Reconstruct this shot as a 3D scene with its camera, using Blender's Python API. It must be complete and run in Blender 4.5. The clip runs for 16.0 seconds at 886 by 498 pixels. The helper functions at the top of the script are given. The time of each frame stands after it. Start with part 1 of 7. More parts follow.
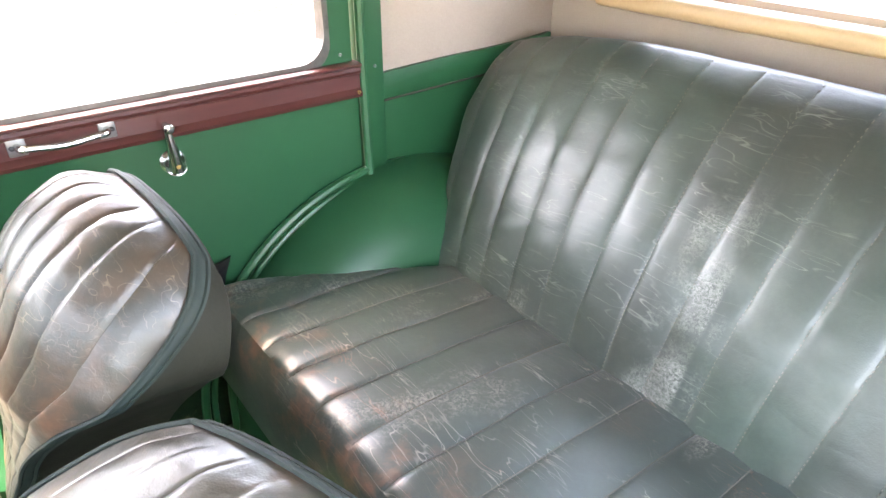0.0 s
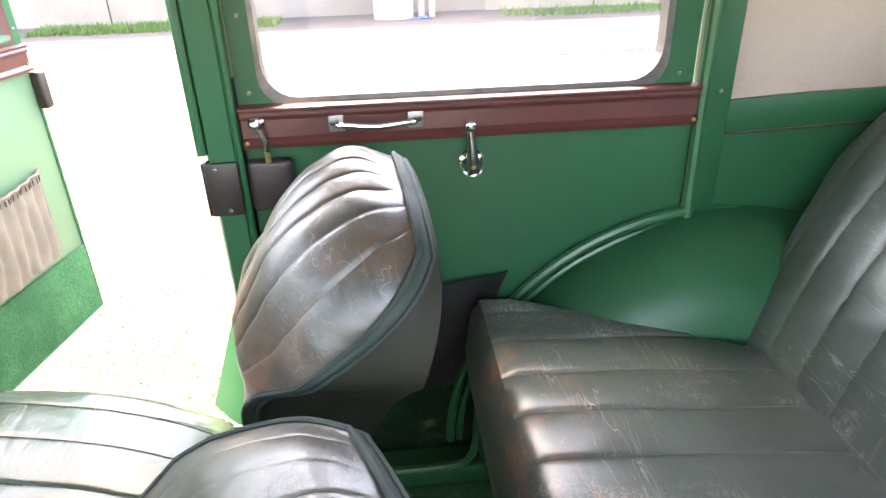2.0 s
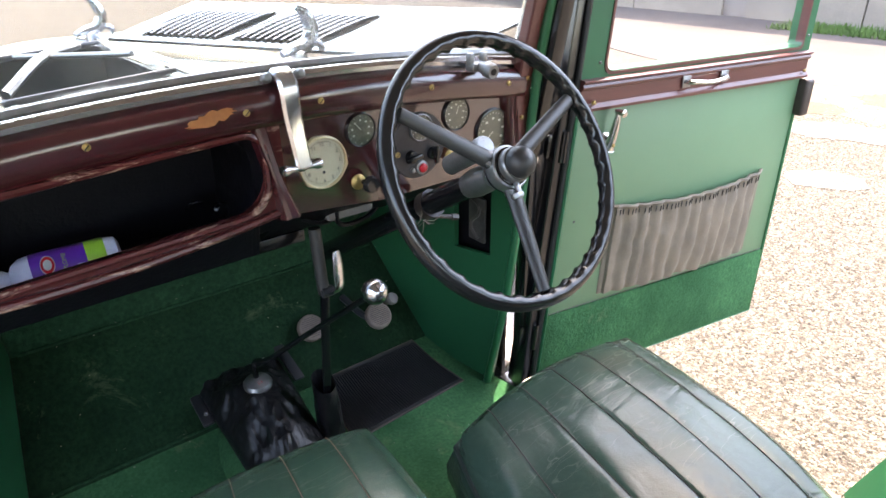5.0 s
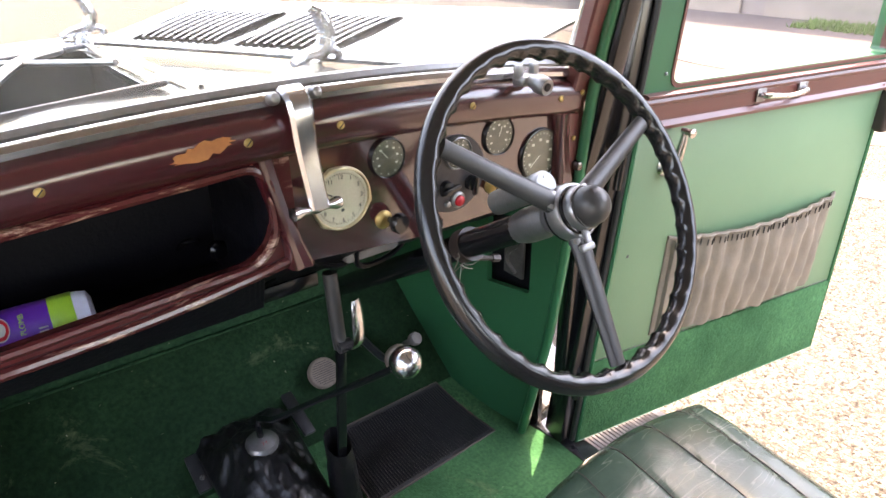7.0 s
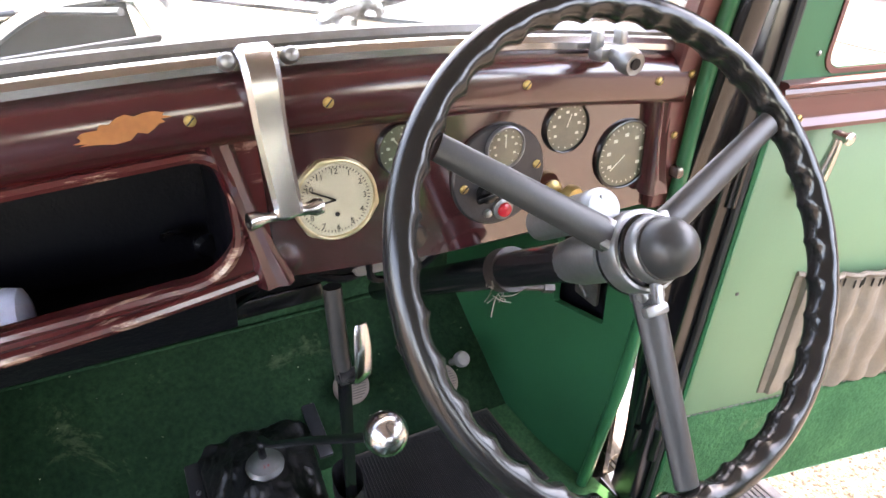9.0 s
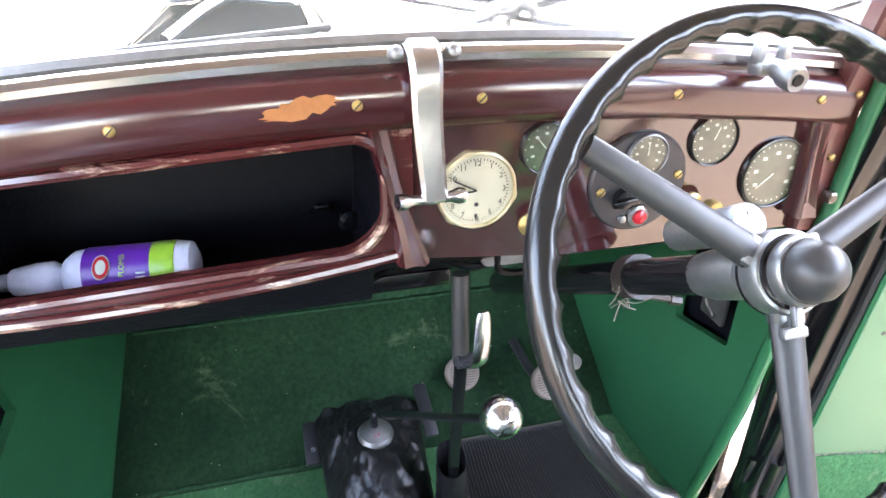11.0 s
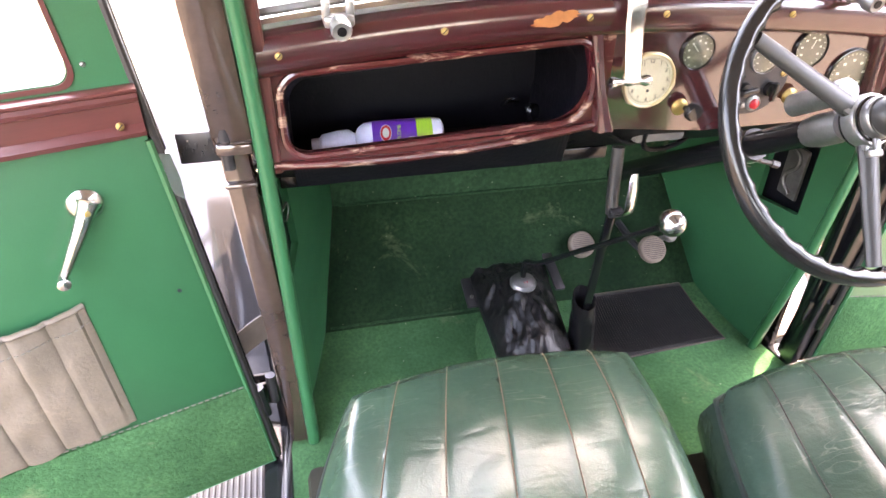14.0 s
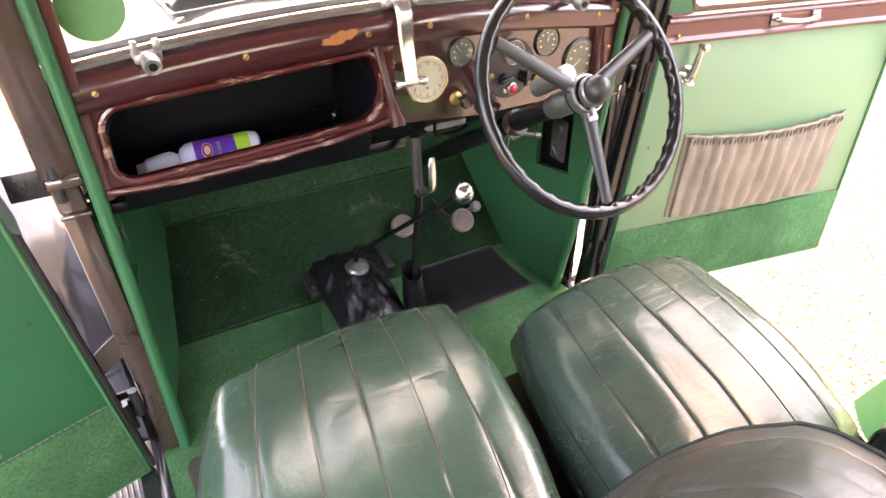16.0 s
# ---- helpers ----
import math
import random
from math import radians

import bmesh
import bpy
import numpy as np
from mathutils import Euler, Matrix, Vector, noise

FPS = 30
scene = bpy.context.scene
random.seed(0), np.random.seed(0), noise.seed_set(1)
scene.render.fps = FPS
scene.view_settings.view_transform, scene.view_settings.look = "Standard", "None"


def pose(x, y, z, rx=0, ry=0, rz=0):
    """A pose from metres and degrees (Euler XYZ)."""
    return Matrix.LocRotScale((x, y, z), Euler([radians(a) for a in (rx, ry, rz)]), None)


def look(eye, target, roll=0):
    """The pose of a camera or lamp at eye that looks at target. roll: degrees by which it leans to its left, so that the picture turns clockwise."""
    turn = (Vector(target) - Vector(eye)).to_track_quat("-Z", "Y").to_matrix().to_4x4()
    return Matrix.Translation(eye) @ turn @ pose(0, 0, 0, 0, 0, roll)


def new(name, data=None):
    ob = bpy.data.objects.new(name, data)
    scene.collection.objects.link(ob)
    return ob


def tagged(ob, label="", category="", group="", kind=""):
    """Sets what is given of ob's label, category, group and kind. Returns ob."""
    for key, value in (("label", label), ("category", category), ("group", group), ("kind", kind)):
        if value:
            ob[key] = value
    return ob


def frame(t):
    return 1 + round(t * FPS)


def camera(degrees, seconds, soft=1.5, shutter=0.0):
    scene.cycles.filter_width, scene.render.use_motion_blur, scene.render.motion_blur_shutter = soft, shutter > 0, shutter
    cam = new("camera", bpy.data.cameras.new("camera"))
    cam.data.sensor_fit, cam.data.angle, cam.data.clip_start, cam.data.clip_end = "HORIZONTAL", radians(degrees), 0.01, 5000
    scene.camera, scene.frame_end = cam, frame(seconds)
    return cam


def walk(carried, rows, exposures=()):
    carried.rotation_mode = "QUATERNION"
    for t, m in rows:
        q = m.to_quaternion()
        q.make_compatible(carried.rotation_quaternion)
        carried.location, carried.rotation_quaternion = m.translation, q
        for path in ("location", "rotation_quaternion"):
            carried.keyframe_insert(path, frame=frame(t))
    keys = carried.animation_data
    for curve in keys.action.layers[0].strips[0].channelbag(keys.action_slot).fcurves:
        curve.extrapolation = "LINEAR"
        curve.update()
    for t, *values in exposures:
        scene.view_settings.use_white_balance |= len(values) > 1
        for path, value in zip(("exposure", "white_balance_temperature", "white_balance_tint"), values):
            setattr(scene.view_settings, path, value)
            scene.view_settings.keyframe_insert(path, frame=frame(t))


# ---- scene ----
cam = camera(69.1, 16.0)
PATH = [
    (0, (-0.416, 0.073, 1.371), (0.928, -1.0, 0.35), 0.4),
    (0.5, (-0.372, 0.033, 1.362), (1.076, -0.895, 0.34), -0.1),
    (1, (-0.336, 0.0, 1.354), (1.203, -0.784, 0.344), -0.5),
    (1.5, (-0.332, -0.022, 1.33), (1.34, -0.546, 0.365), -1.2),
    (2, (-0.349, -0.046, 1.301), (1.427, -0.204, 0.394), -1.7),
    (2.5, (-0.352, -0.033, 1.294), (1.425, 0.149, 0.395), -1.5),
    (3, (-0.354, -0.021, 1.29), (1.354, 0.506, 0.393), -1.3),
    (3.5, (-0.36, 0.0, 1.289), (1.219, 0.841, 0.396), -1.1),
    (4, (-0.375, 0.027, 1.294), (1.024, 1.148, 0.407), -0.9),
    (4.5, (-0.366, 0.045, 1.31), (0.802, 1.409, 0.428), -0.6),
    (5, (-0.348, 0.079, 1.33), (0.761, 1.49, 0.447), -0.7),
    (5.2, (-0.35, 0.104, 1.336), (0.763, 1.512, 0.454), -0.7),
    (7.3, (-0.238, 0.262, 1.308), (0.836, 1.692, 0.412), -0.6),
    (7.5, (-0.214, 0.267, 1.299), (0.837, 1.703, 0.386), -0.7),
    (8, (-0.14, 0.291, 1.28), (0.86, 1.749, 0.345), -0.6),
    (8.5, (-0.093, 0.343, 1.265), (0.812, 1.852, 0.314), -0.5),
    (8.7, (-0.079, 0.358, 1.27), (0.765, 1.899, 0.315), -0.6),
    (9.75, (-0.072, 0.385, 1.268), (0.59, 2.0, 0.312), -0.1),
    (10.8, (-0.089, 0.379, 1.269), (0.388, 2.069, 0.311), 0.4),
    (11, (-0.1, 0.357, 1.276), (0.343, 2.054, 0.314), 0.3),
    (11.5, (-0.145, 0.306, 1.278), (0.227, 2.007, 0.296), 0.3),
    (12, (-0.202, 0.218, 1.293), (0.128, 1.911, 0.281), 0.4),
    (12.5, (-0.258, 0.136, 1.291), (0.058, 1.82, 0.26), 0.4),
    (13, (-0.338, 0.122, 1.283), (-0.019, 1.787, 0.222), 0.3),
    (13.5, (-0.384, 0.122, 1.292), (-0.06, 1.769, 0.205), 0.3),
    (14, (-0.412, 0.094, 1.324), (-0.031, 1.726, 0.232), 0.4),
    (14.5, (-0.434, 0.07, 1.341), (0.029, 1.679, 0.247), 0.3),
    (15, (-0.445, 0.034, 1.363), (0.115, 1.613, 0.271), 0.1),
    (15.5, (-0.462, 0.0, 1.38), (0.22, 1.528, 0.283), -0.0),
    (16, (-0.44, -0.054, 1.388), (0.391, 1.4, 0.295), -0.1),
]
walk(cam, [(t, look(eye, target, roll)) for t, eye, target, roll in PATH],
     exposures=[(0.0, 5.5, 9500, 19), (2.1, 4.95, 9000, 16), (3.1, 3.45, 7900, 14), (4.6, 3.6, 7900, 14), (5.1, 4.15, 8200, 14), (7.4, 4.45, 9200, 22), (8.6, 4.72, 9200, 22), (11.0, 5.54, 8200, 18), (13.0, 5.68, 9100, 24), (16.0, 4.97, 10700, 28)])

# ---- daylight ----
SUN_AZ, SUN_EL = 60.0, 68.0  # azimuth from +y towards +x, elevation, in degrees
world = bpy.data.worlds.new("daylight")
scene.world = world
world.use_nodes = True
wn = world.node_tree.nodes
sky = wn.new("ShaderNodeTexSky")
sky.sky_type = "NISHITA"
sky.sun_disc = False
sky.sun_elevation, sky.sun_rotation = radians(SUN_EL), radians(SUN_AZ)
sky.air_density, sky.dust_density, sky.ozone_density = 1.0, 2.0, 1.0  # a hazy, whitish sky
wn["Background"].inputs["Strength"].default_value = 0.15
world.node_tree.links.new(sky.outputs["Color"], wn["Background"].inputs["Color"])
sun_data = bpy.data.lights.new("sun", "SUN")
sun_data.energy, sun_data.angle, sun_data.color = 1.5, radians(0.6), (1.0, 0.955, 0.88)
sun = new("sun", sun_data)
sun_dir = Vector((math.sin(radians(SUN_AZ)) * math.cos(radians(SUN_EL)), math.cos(radians(SUN_AZ)) * math.cos(radians(SUN_EL)), math.sin(radians(SUN_EL))))
sun.matrix_world = look(sun_dir * 30, (0, 0, 0))


# ---- materials ----
def material(name, c1, c2=None, rough=0.5, rough2=None, metal=0.0, scale=8.0, fine=120.0, bump=0.1, fine_amt=0.5, coat=0.0, coat_rough=0.08, stretch=(1, 1, 1),
             wear=None, wear_at=0.62, wear_scale=6.0, spec=0.5, bump_scale=None, sheen=0.0):
    """A two-scale surface: broad mottling from c1 to c2, fine grain in relief, wear patches with shapes of their own."""
    m = bpy.data.materials.new(name)
    m.use_nodes = True
    nt = m.node_tree
    n, link = nt.nodes, nt.links.new
    b = n["Principled BSDF"]
    co = n.new("ShaderNodeTexCoord")
    mp = n.new("ShaderNodeMapping")
    mp.inputs["Scale"].default_value = stretch
    link(co.outputs["Object"], mp.inputs["Vector"])
    vec = mp.outputs["Vector"]

    def tex(s, detail=5.0, rough_=0.6, distort=0.0):
        t = n.new("ShaderNodeTexNoise")
        t.inputs["Scale"].default_value, t.inputs["Detail"].default_value = s, detail
        t.inputs["Roughness"].default_value, t.inputs["Distortion"].default_value = rough_, distort
        link(vec, t.inputs["Vector"])
        return t.outputs["Fac"]

    def ramp(fac, a, z, va=0.0, vz=1.0):
        r = n.new("ShaderNodeMapRange")
        r.inputs["From Min"].default_value, r.inputs["From Max"].default_value = a, z
        r.inputs["To Min"].default_value, r.inputs["To Max"].default_value = va, vz
        link(fac, r.inputs["Value"])
        return r.outputs["Result"]

    def mix(fac, a, z):
        x = n.new("ShaderNodeMix")
        x.data_type = "RGBA"
        link(fac, x.inputs[0])
        for sock, val in ((x.inputs[6], a), (x.inputs[7], z)):
            if isinstance(val, tuple):
                sock.default_value = (*val[:3], 1)
            else:
                link(val, sock)
        return x.outputs[2]

    big, small = tex(scale), tex(fine, 3.0)
    c2 = c2 or tuple(0.75 * v for v in c1)
    col = mix(ramp(big, 0.32, 0.68), c1, c2)
    col = mix(ramp(small, 0.3, 0.75, 0.0, 0.35 * fine_amt), col, tuple(0.55 * v for v in c2))
    r_out = ramp(big, 0.3, 0.7, rough, rough2 if rough2 is not None else min(1.0, rough * 1.25))
    if wear:
        w = ramp(tex(wear_scale, 8.0, 0.72, 0.6), wear_at, wear_at + 0.09)
        col = mix(w, col, wear)
        add = n.new("ShaderNodeMath")
        add.operation = "MULTIPLY_ADD"
        add.inputs[1].default_value = 0.2
        link(w, add.inputs[0])
        link(r_out, add.inputs[2])
        r_out = add.outputs[0]
    link(col, b.inputs["Base Color"])
    link(r_out, b.inputs["Roughness"])
    b.inputs["Metallic"].default_value = metal
    b.inputs["Specular IOR Level"].default_value = spec
    b.inputs["Coat Weight"].default_value = coat
    b.inputs["Coat Roughness"].default_value = coat_rough
    if sheen:
        b.inputs["Sheen Weight"].default_value = sheen
        b.inputs["Sheen Roughness"].default_value = 0.5
        b.inputs["Sheen Tint"].default_value = (*c1[:3], 1)
    bp = n.new("ShaderNodeBump")
    bp.inputs["Strength"].default_value, bp.inputs["Distance"].default_value = bump, 0.004
    bsum = n.new("ShaderNodeMath")
    bsum.operation = "MULTIPLY_ADD"
    bsum.inputs[1].default_value = 0.5
    link(small if bump_scale is None else tex(bump_scale, 4.0), bsum.inputs[0])
    link(tex(scale * 4, 6.0), bsum.inputs[2])
    link(bsum.outputs[0], bp.inputs["Height"])
    link(bp.outputs["Normal"], b.inputs["Normal"])
    return m


def leather(name, c1, c2, brown, crack, rough=0.28, rough2=0.46, edge=None, edge_col=(0.2, 0.085, 0.05), cracks=0.55, faded=(0.12, 0.12, 0.1), faded_at=0.62, coat=0.1, patch=1.0, crease=0.5, plane=(0, 0, 0), spec=0.8, bloom=0.0, bloom_at=0.58, drawn=(1, 1, 1), streak=None):
    """Old hide: mottled colour, brown rubbed areas, hairline scratches, soft creases and a grain.
    edge: (axis, from, to) where sitting has worn the finish off; plane: turn of the hide's surface."""
    m = bpy.data.materials.new(name)
    m.use_nodes = True
    nt = m.node_tree
    n, link = nt.nodes, nt.links.new
    b = n["Principled BSDF"]
    tc = n.new("ShaderNodeTexCoord").outputs["Object"]
    flat_ = n.new("ShaderNodeMapping")
    flat_.inputs["Rotation"].default_value = [math.radians(v) for v in plane]
    link(tc, flat_.inputs["Vector"])
    co = flat_.outputs[0]

    def noise_(s, detail=5.0, rg=0.6, dist=0.0, vec=co):
        t = n.new("ShaderNodeTexNoise")
        t.inputs["Scale"].default_value, t.inputs["Detail"].default_value, t.inputs["Roughness"].default_value, t.inputs["Distortion"].default_value = s, detail, rg, dist
        link(vec, t.inputs["Vector"])
        return t

    def rng_(fac, a, z, va=0.0, vz=1.0):
        r = n.new("ShaderNodeMapRange")
        r.inputs["From Min"].default_value, r.inputs["From Max"].default_value, r.inputs["To Min"].default_value, r.inputs["To Max"].default_value = a, z, va, vz
        link(fac, r.inputs["Value"])
        return r.outputs["Result"]

    def op(kind, a, z):
        o = n.new("ShaderNodeMath")
        o.operation = kind
        for i, v in enumerate((a, z)):
            if isinstance(v, float):
                o.inputs[i].default_value = v
            else:
                link(v, o.inputs[i])
        return o.outputs[0]

    def mix(fac, a, z):
        x = n.new("ShaderNodeMix")
        x.data_type = "RGBA"
        link(fac, x.inputs[0])
        for sock, val in ((x.inputs[6], a), (x.inputs[7], z)):
            if isinstance(val, tuple):
                sock.default_value = (*val, 1)
            else:
                link(val, sock)
        return x.outputs[2]

    wob = n.new("ShaderNodeVectorMath")
    wob.operation = "MULTIPLY_ADD"
    link(noise_(6.0, 2.0).outputs["Color"], wob.inputs[0])
    wob.inputs[1].default_value = (0.028, 0.028, 0.028)
    link(co, wob.inputs[2])

    def hair(turn, along, across, width, at):
        """Long fine lines: level lines of a drawn-out noise, broken where another noise allows none."""
        mp = n.new("ShaderNodeMapping")
        mp.inputs["Rotation"].default_value = (0, 0, math.radians(turn))
        mp.inputs["Scale"].default_value = (along, across, across)
        link(wob.outputs[0], mp.inputs["Vector"])
        off = op("ABSOLUTE", op("SUBTRACT", noise_(1.0, 1.0, 0.5, 0.0, mp.outputs[0]).outputs["Fac"], 0.5), 0.0)
        keep = rng_(noise_(0.35, 3.0, 0.6, 0.0, mp.outputs[0]).outputs["Fac"], at, at + 0.1)
        return op("MULTIPLY", rng_(off, 0.0, width, 1.0, 0.0), keep)

    big = noise_(5.0, 4.0, 0.55).outputs["Fac"]
    col = mix(rng_(big, 0.35, 0.65), c1, c2)
    col = mix(rng_(noise_(5.3, 3.0, 0.5, 0.2).outputs["Fac"], 0.4, 0.75, 0.0, 0.6 * patch), col, brown)
    col = mix(rng_(noise_(7.6, 4.0, 0.55, 0.2).outputs["Fac"], faded_at - 0.06, faded_at + 0.2, 0.0, 0.6), col, faded)
    col = mix(rng_(noise_(150.0, 2.0).outputs["Fac"], 0.35, 0.75, 0.0, 0.15), col, tuple(0.5 * v for v in c2))
    lines = None
    for turn, along, across, width, at in ((24.0, 7.0, 55.0, 0.014, 0.52), (-41.0, 8.0, 60.0, 0.014, 0.53), (70.0, 6.0, 50.0, 0.012, 0.53), (112.0, 9.0, 75.0, 0.016, 0.53), (-8.0, 13.0, 100.0, 0.02, 0.54)):
        one = hair(turn, along, across, width, at)
        lines = one if lines is None else op("MAXIMUM", lines, one)
    lines = op("MULTIPLY", lines, rng_(noise_(4.5, 4.0, 0.65).outputs["Fac"], 0.44, 0.6))
    tone = mix(rng_(noise_(7.0, 3.0).outputs["Fac"], 0.5, 0.6), crack, edge_col) if edge else crack
    col = mix(op("MULTIPLY", lines, float(cracks)), col, tone)
    if streak:
        # one flute whose finish has gone white and crackled
        sx = n.new("ShaderNodeSeparateXYZ")
        link(wob.outputs[0] if plane == (0, 0, 0) else tc, sx.inputs[0])
        on = op("MULTIPLY", op("MULTIPLY", rng_(sx.outputs[0], streak[0], streak[0] + 0.006), rng_(sx.outputs[0], streak[1], streak[1] + 0.014, 1.0, 0.0)), rng_(sx.outputs[2], streak[2], streak[2] + 0.12, 1.0, 0.0))
        grain_ = rng_(noise_(260.0, 5.0, 0.75, 0.8).outputs["Fac"], 0.4, 0.62, 0.0, 0.6)
        col = mix(op("MULTIPLY", op("MULTIPLY", on, grain_), rng_(noise_(9.0, 5.0, 0.65).outputs["Fac"], 0.36, 0.7)), col, crack)
    if bloom:
        # powdery crackle where the finish has perished, drawn out along the flutes
        mq = n.new("ShaderNodeMapping")
        mq.inputs["Scale"].default_value = drawn
        link(tc, mq.inputs["Vector"])
        area = rng_(noise_(4.2, 4.0, 0.6, 0.3, mq.outputs[0]).outputs["Fac"], bloom_at, bloom_at + 0.12)
        grit = rng_(noise_(210.0, 3.0, 0.7, 0.6).outputs["Fac"], 0.44, 0.62)
        col = mix(op("MULTIPLY", op("MULTIPLY", area, grit), float(bloom)), col, crack)
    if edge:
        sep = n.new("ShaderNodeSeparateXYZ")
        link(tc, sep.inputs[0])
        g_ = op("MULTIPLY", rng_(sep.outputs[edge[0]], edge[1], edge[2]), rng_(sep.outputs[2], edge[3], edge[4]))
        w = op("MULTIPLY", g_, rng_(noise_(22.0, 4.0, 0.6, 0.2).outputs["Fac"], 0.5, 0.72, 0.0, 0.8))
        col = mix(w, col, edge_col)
    link(col, b.inputs["Base Color"])
    r = rng_(noise_(9.0, 4.0, 0.55).outputs["Fac"], 0.3, 0.7, rough, rough2)
    link(op("ADD", r, op("MULTIPLY", lines, 0.15)) if rough > 0.27 else r, b.inputs["Roughness"])
    b.inputs["Specular IOR Level"].default_value = spec
    b.inputs["Coat Weight"].default_value, b.inputs["Coat Roughness"].default_value = coat, 0.22
    grain = n.new("ShaderNodeTexVoronoi")
    grain.inputs["Scale"].default_value = 480.0
    link(co, grain.inputs["Vector"])
    h = op("MULTIPLY", grain.outputs["Distance"], 0.07)
    h = op("ADD", h, op("MULTIPLY", noise_(26.0, 4.0, 0.55, 0.6).outputs["Fac"], float(crease)))
    fold = op("MAXIMUM", hair(15.0, 5.0, 17.0, 0.09, 0.46), op("MAXIMUM", hair(-50.0, 6.0, 20.0, 0.08, 0.5), hair(80.0, 4.0, 15.0, 0.08, 0.5)))
    h = op("SUBTRACT", h, op("MULTIPLY", fold, 0.28 * float(crease)))
    h = op("SUBTRACT", h, op("MULTIPLY", lines, 0.04))
    bp = n.new("ShaderNodeBump")
    bp.inputs["Strength"].default_value, bp.inputs["Distance"].default_value = 0.3, 0.004
    link(h, bp.inputs["Height"])
    link(bp.outputs["Normal"], b.inputs["Normal"])
    return m


def plain_glass(name, tint=(1, 1, 1), dust=0.0):
    m = bpy.data.materials.new(name)
    m.use_nodes = True
    n, link = m.node_tree.nodes, m.node_tree.links.new
    n.clear()
    out = n.new("ShaderNodeOutputMaterial")
    tr = n.new("ShaderNodeBsdfTransparent")
    tr.inputs["Color"].default_value = (*tint, 1)
    gl = n.new("ShaderNodeBsdfGlossy")
    gl.inputs["Roughness"].default_value = 0.02
    fr = n.new("ShaderNodeLayerWeight")
    fr.inputs["Blend"].default_value = 0.5
    pw = n.new("ShaderNodeMath")
    pw.operation = "POWER"
    pw.inputs[1].default_value = 4.0
    link(fr.outputs["Facing"], pw.inputs[0])
    ad = n.new("ShaderNodeMath")
    ad.operation = "MULTIPLY_ADD"
    ad.inputs[1].default_value, ad.inputs[2].default_value = 0.5, 0.035
    link(pw.outputs[0], ad.inputs[0])
    mx = n.new("ShaderNodeMixShader")
    link(ad.outputs[0], mx.inputs[0])
    link(tr.outputs[0], mx.inputs[1])
    link(gl.outputs[0], mx.inputs[2])
    if dust:
        # a film of dust and smears on the pane
        df = n.new("ShaderNodeBsdfDiffuse")
        df.inputs["Color"].default_value = (0.6, 0.6, 0.58, 1)
        nz = n.new("ShaderNodeTexNoise")
        nz.inputs["Scale"].default_value, nz.inputs["Detail"].default_value = 7.0, 8.0
        rr = n.new("ShaderNodeMapRange")
        rr.inputs["From Min"].default_value, rr.inputs["From Max"].default_value = 0.3, 0.75
        rr.inputs["To Min"].default_value, rr.inputs["To Max"].default_value = 0.3 * dust, 1.5 * dust
        tq = n.new("ShaderNodeTexCoord")
        link(tq.outputs["Object"], nz.inputs["Vector"])
        link(nz.outputs["Fac"], rr.inputs["Value"])
        m2 = n.new("ShaderNodeMixShader")
        link(rr.outputs["Result"], m2.inputs[0])
        link(mx.outputs[0], m2.inputs[1])
        link(df.outputs[0], m2.inputs[2])
        mx = m2
    link(mx.outputs[0], out.inputs["Surface"])
    return m


M = {}
M["leather_rear_cushion"] = leather("cracked_green_leather", (0.064, 0.09, 0.081), (0.032, 0.05, 0.045), (0.066, 0.066, 0.058), (0.5, 0.47, 0.42), 0.29, 0.38, edge=(1, -0.3, -0.18, 0.66, 0.74), edge_col=(0.3, 0.14, 0.09), cracks=0.75, faded=(0.13, 0.095, 0.075), faded_at=0.63, coat=0.0, patch=0.5, spec=0.95, bloom=0.5, bloom_at=0.57, drawn=(2.0, 0.8, 1.0))
M["leather_rear_back"] = leather("dulled_green_leather", (0.05, 0.074, 0.06), (0.02, 0.033, 0.027), (0.05, 0.052, 0.044), (0.5, 0.5, 0.46), 0.34, 0.46, edge=None, cracks=0.3, faded=(0.09, 0.105, 0.09), faded_at=0.62, coat=0.0, plane=(60, 0, 0), spec=0.8, crease=0.6, bloom=0.3, bloom_at=0.62, drawn=(2.2, 0.7, 0.7), streak=(-0.115, -0.045, 0.93))
M["leather_front"] = leather("green_leather_cushion", (0.034, 0.078, 0.05), (0.022, 0.053, 0.036), (0.055, 0.066, 0.048), (0.26, 0.26, 0.22), 0.19, 0.26, cracks=0.3, faded=(0.075, 0.085, 0.06), faded_at=0.68, coat=0.0, patch=0.4, crease=0.8, spec=0.75)
M["leather_driver"] = leather("creased_green_leather_cushion", (0.032, 0.065, 0.046), (0.018, 0.04, 0.03), (0.056, 0.062, 0.048), (0.34, 0.34, 0.31), 0.17, 0.26, cracks=0.3, faded=(0.085, 0.07, 0.05), faded_at=0.64, coat=0.0, patch=0.6, crease=1.1, spec=0.3)
M["leather_back"] = leather("aged_brown_leather", (0.048, 0.054, 0.043), (0.029, 0.033, 0.027), (0.08, 0.058, 0.042), (0.24, 0.17, 0.13), 0.29, 0.42, cracks=0.4, faded=(0.2, 0.09, 0.045), faded_at=0.58, coat=0.0, plane=(50, 0, 0), spec=0.85, crease=1.2)
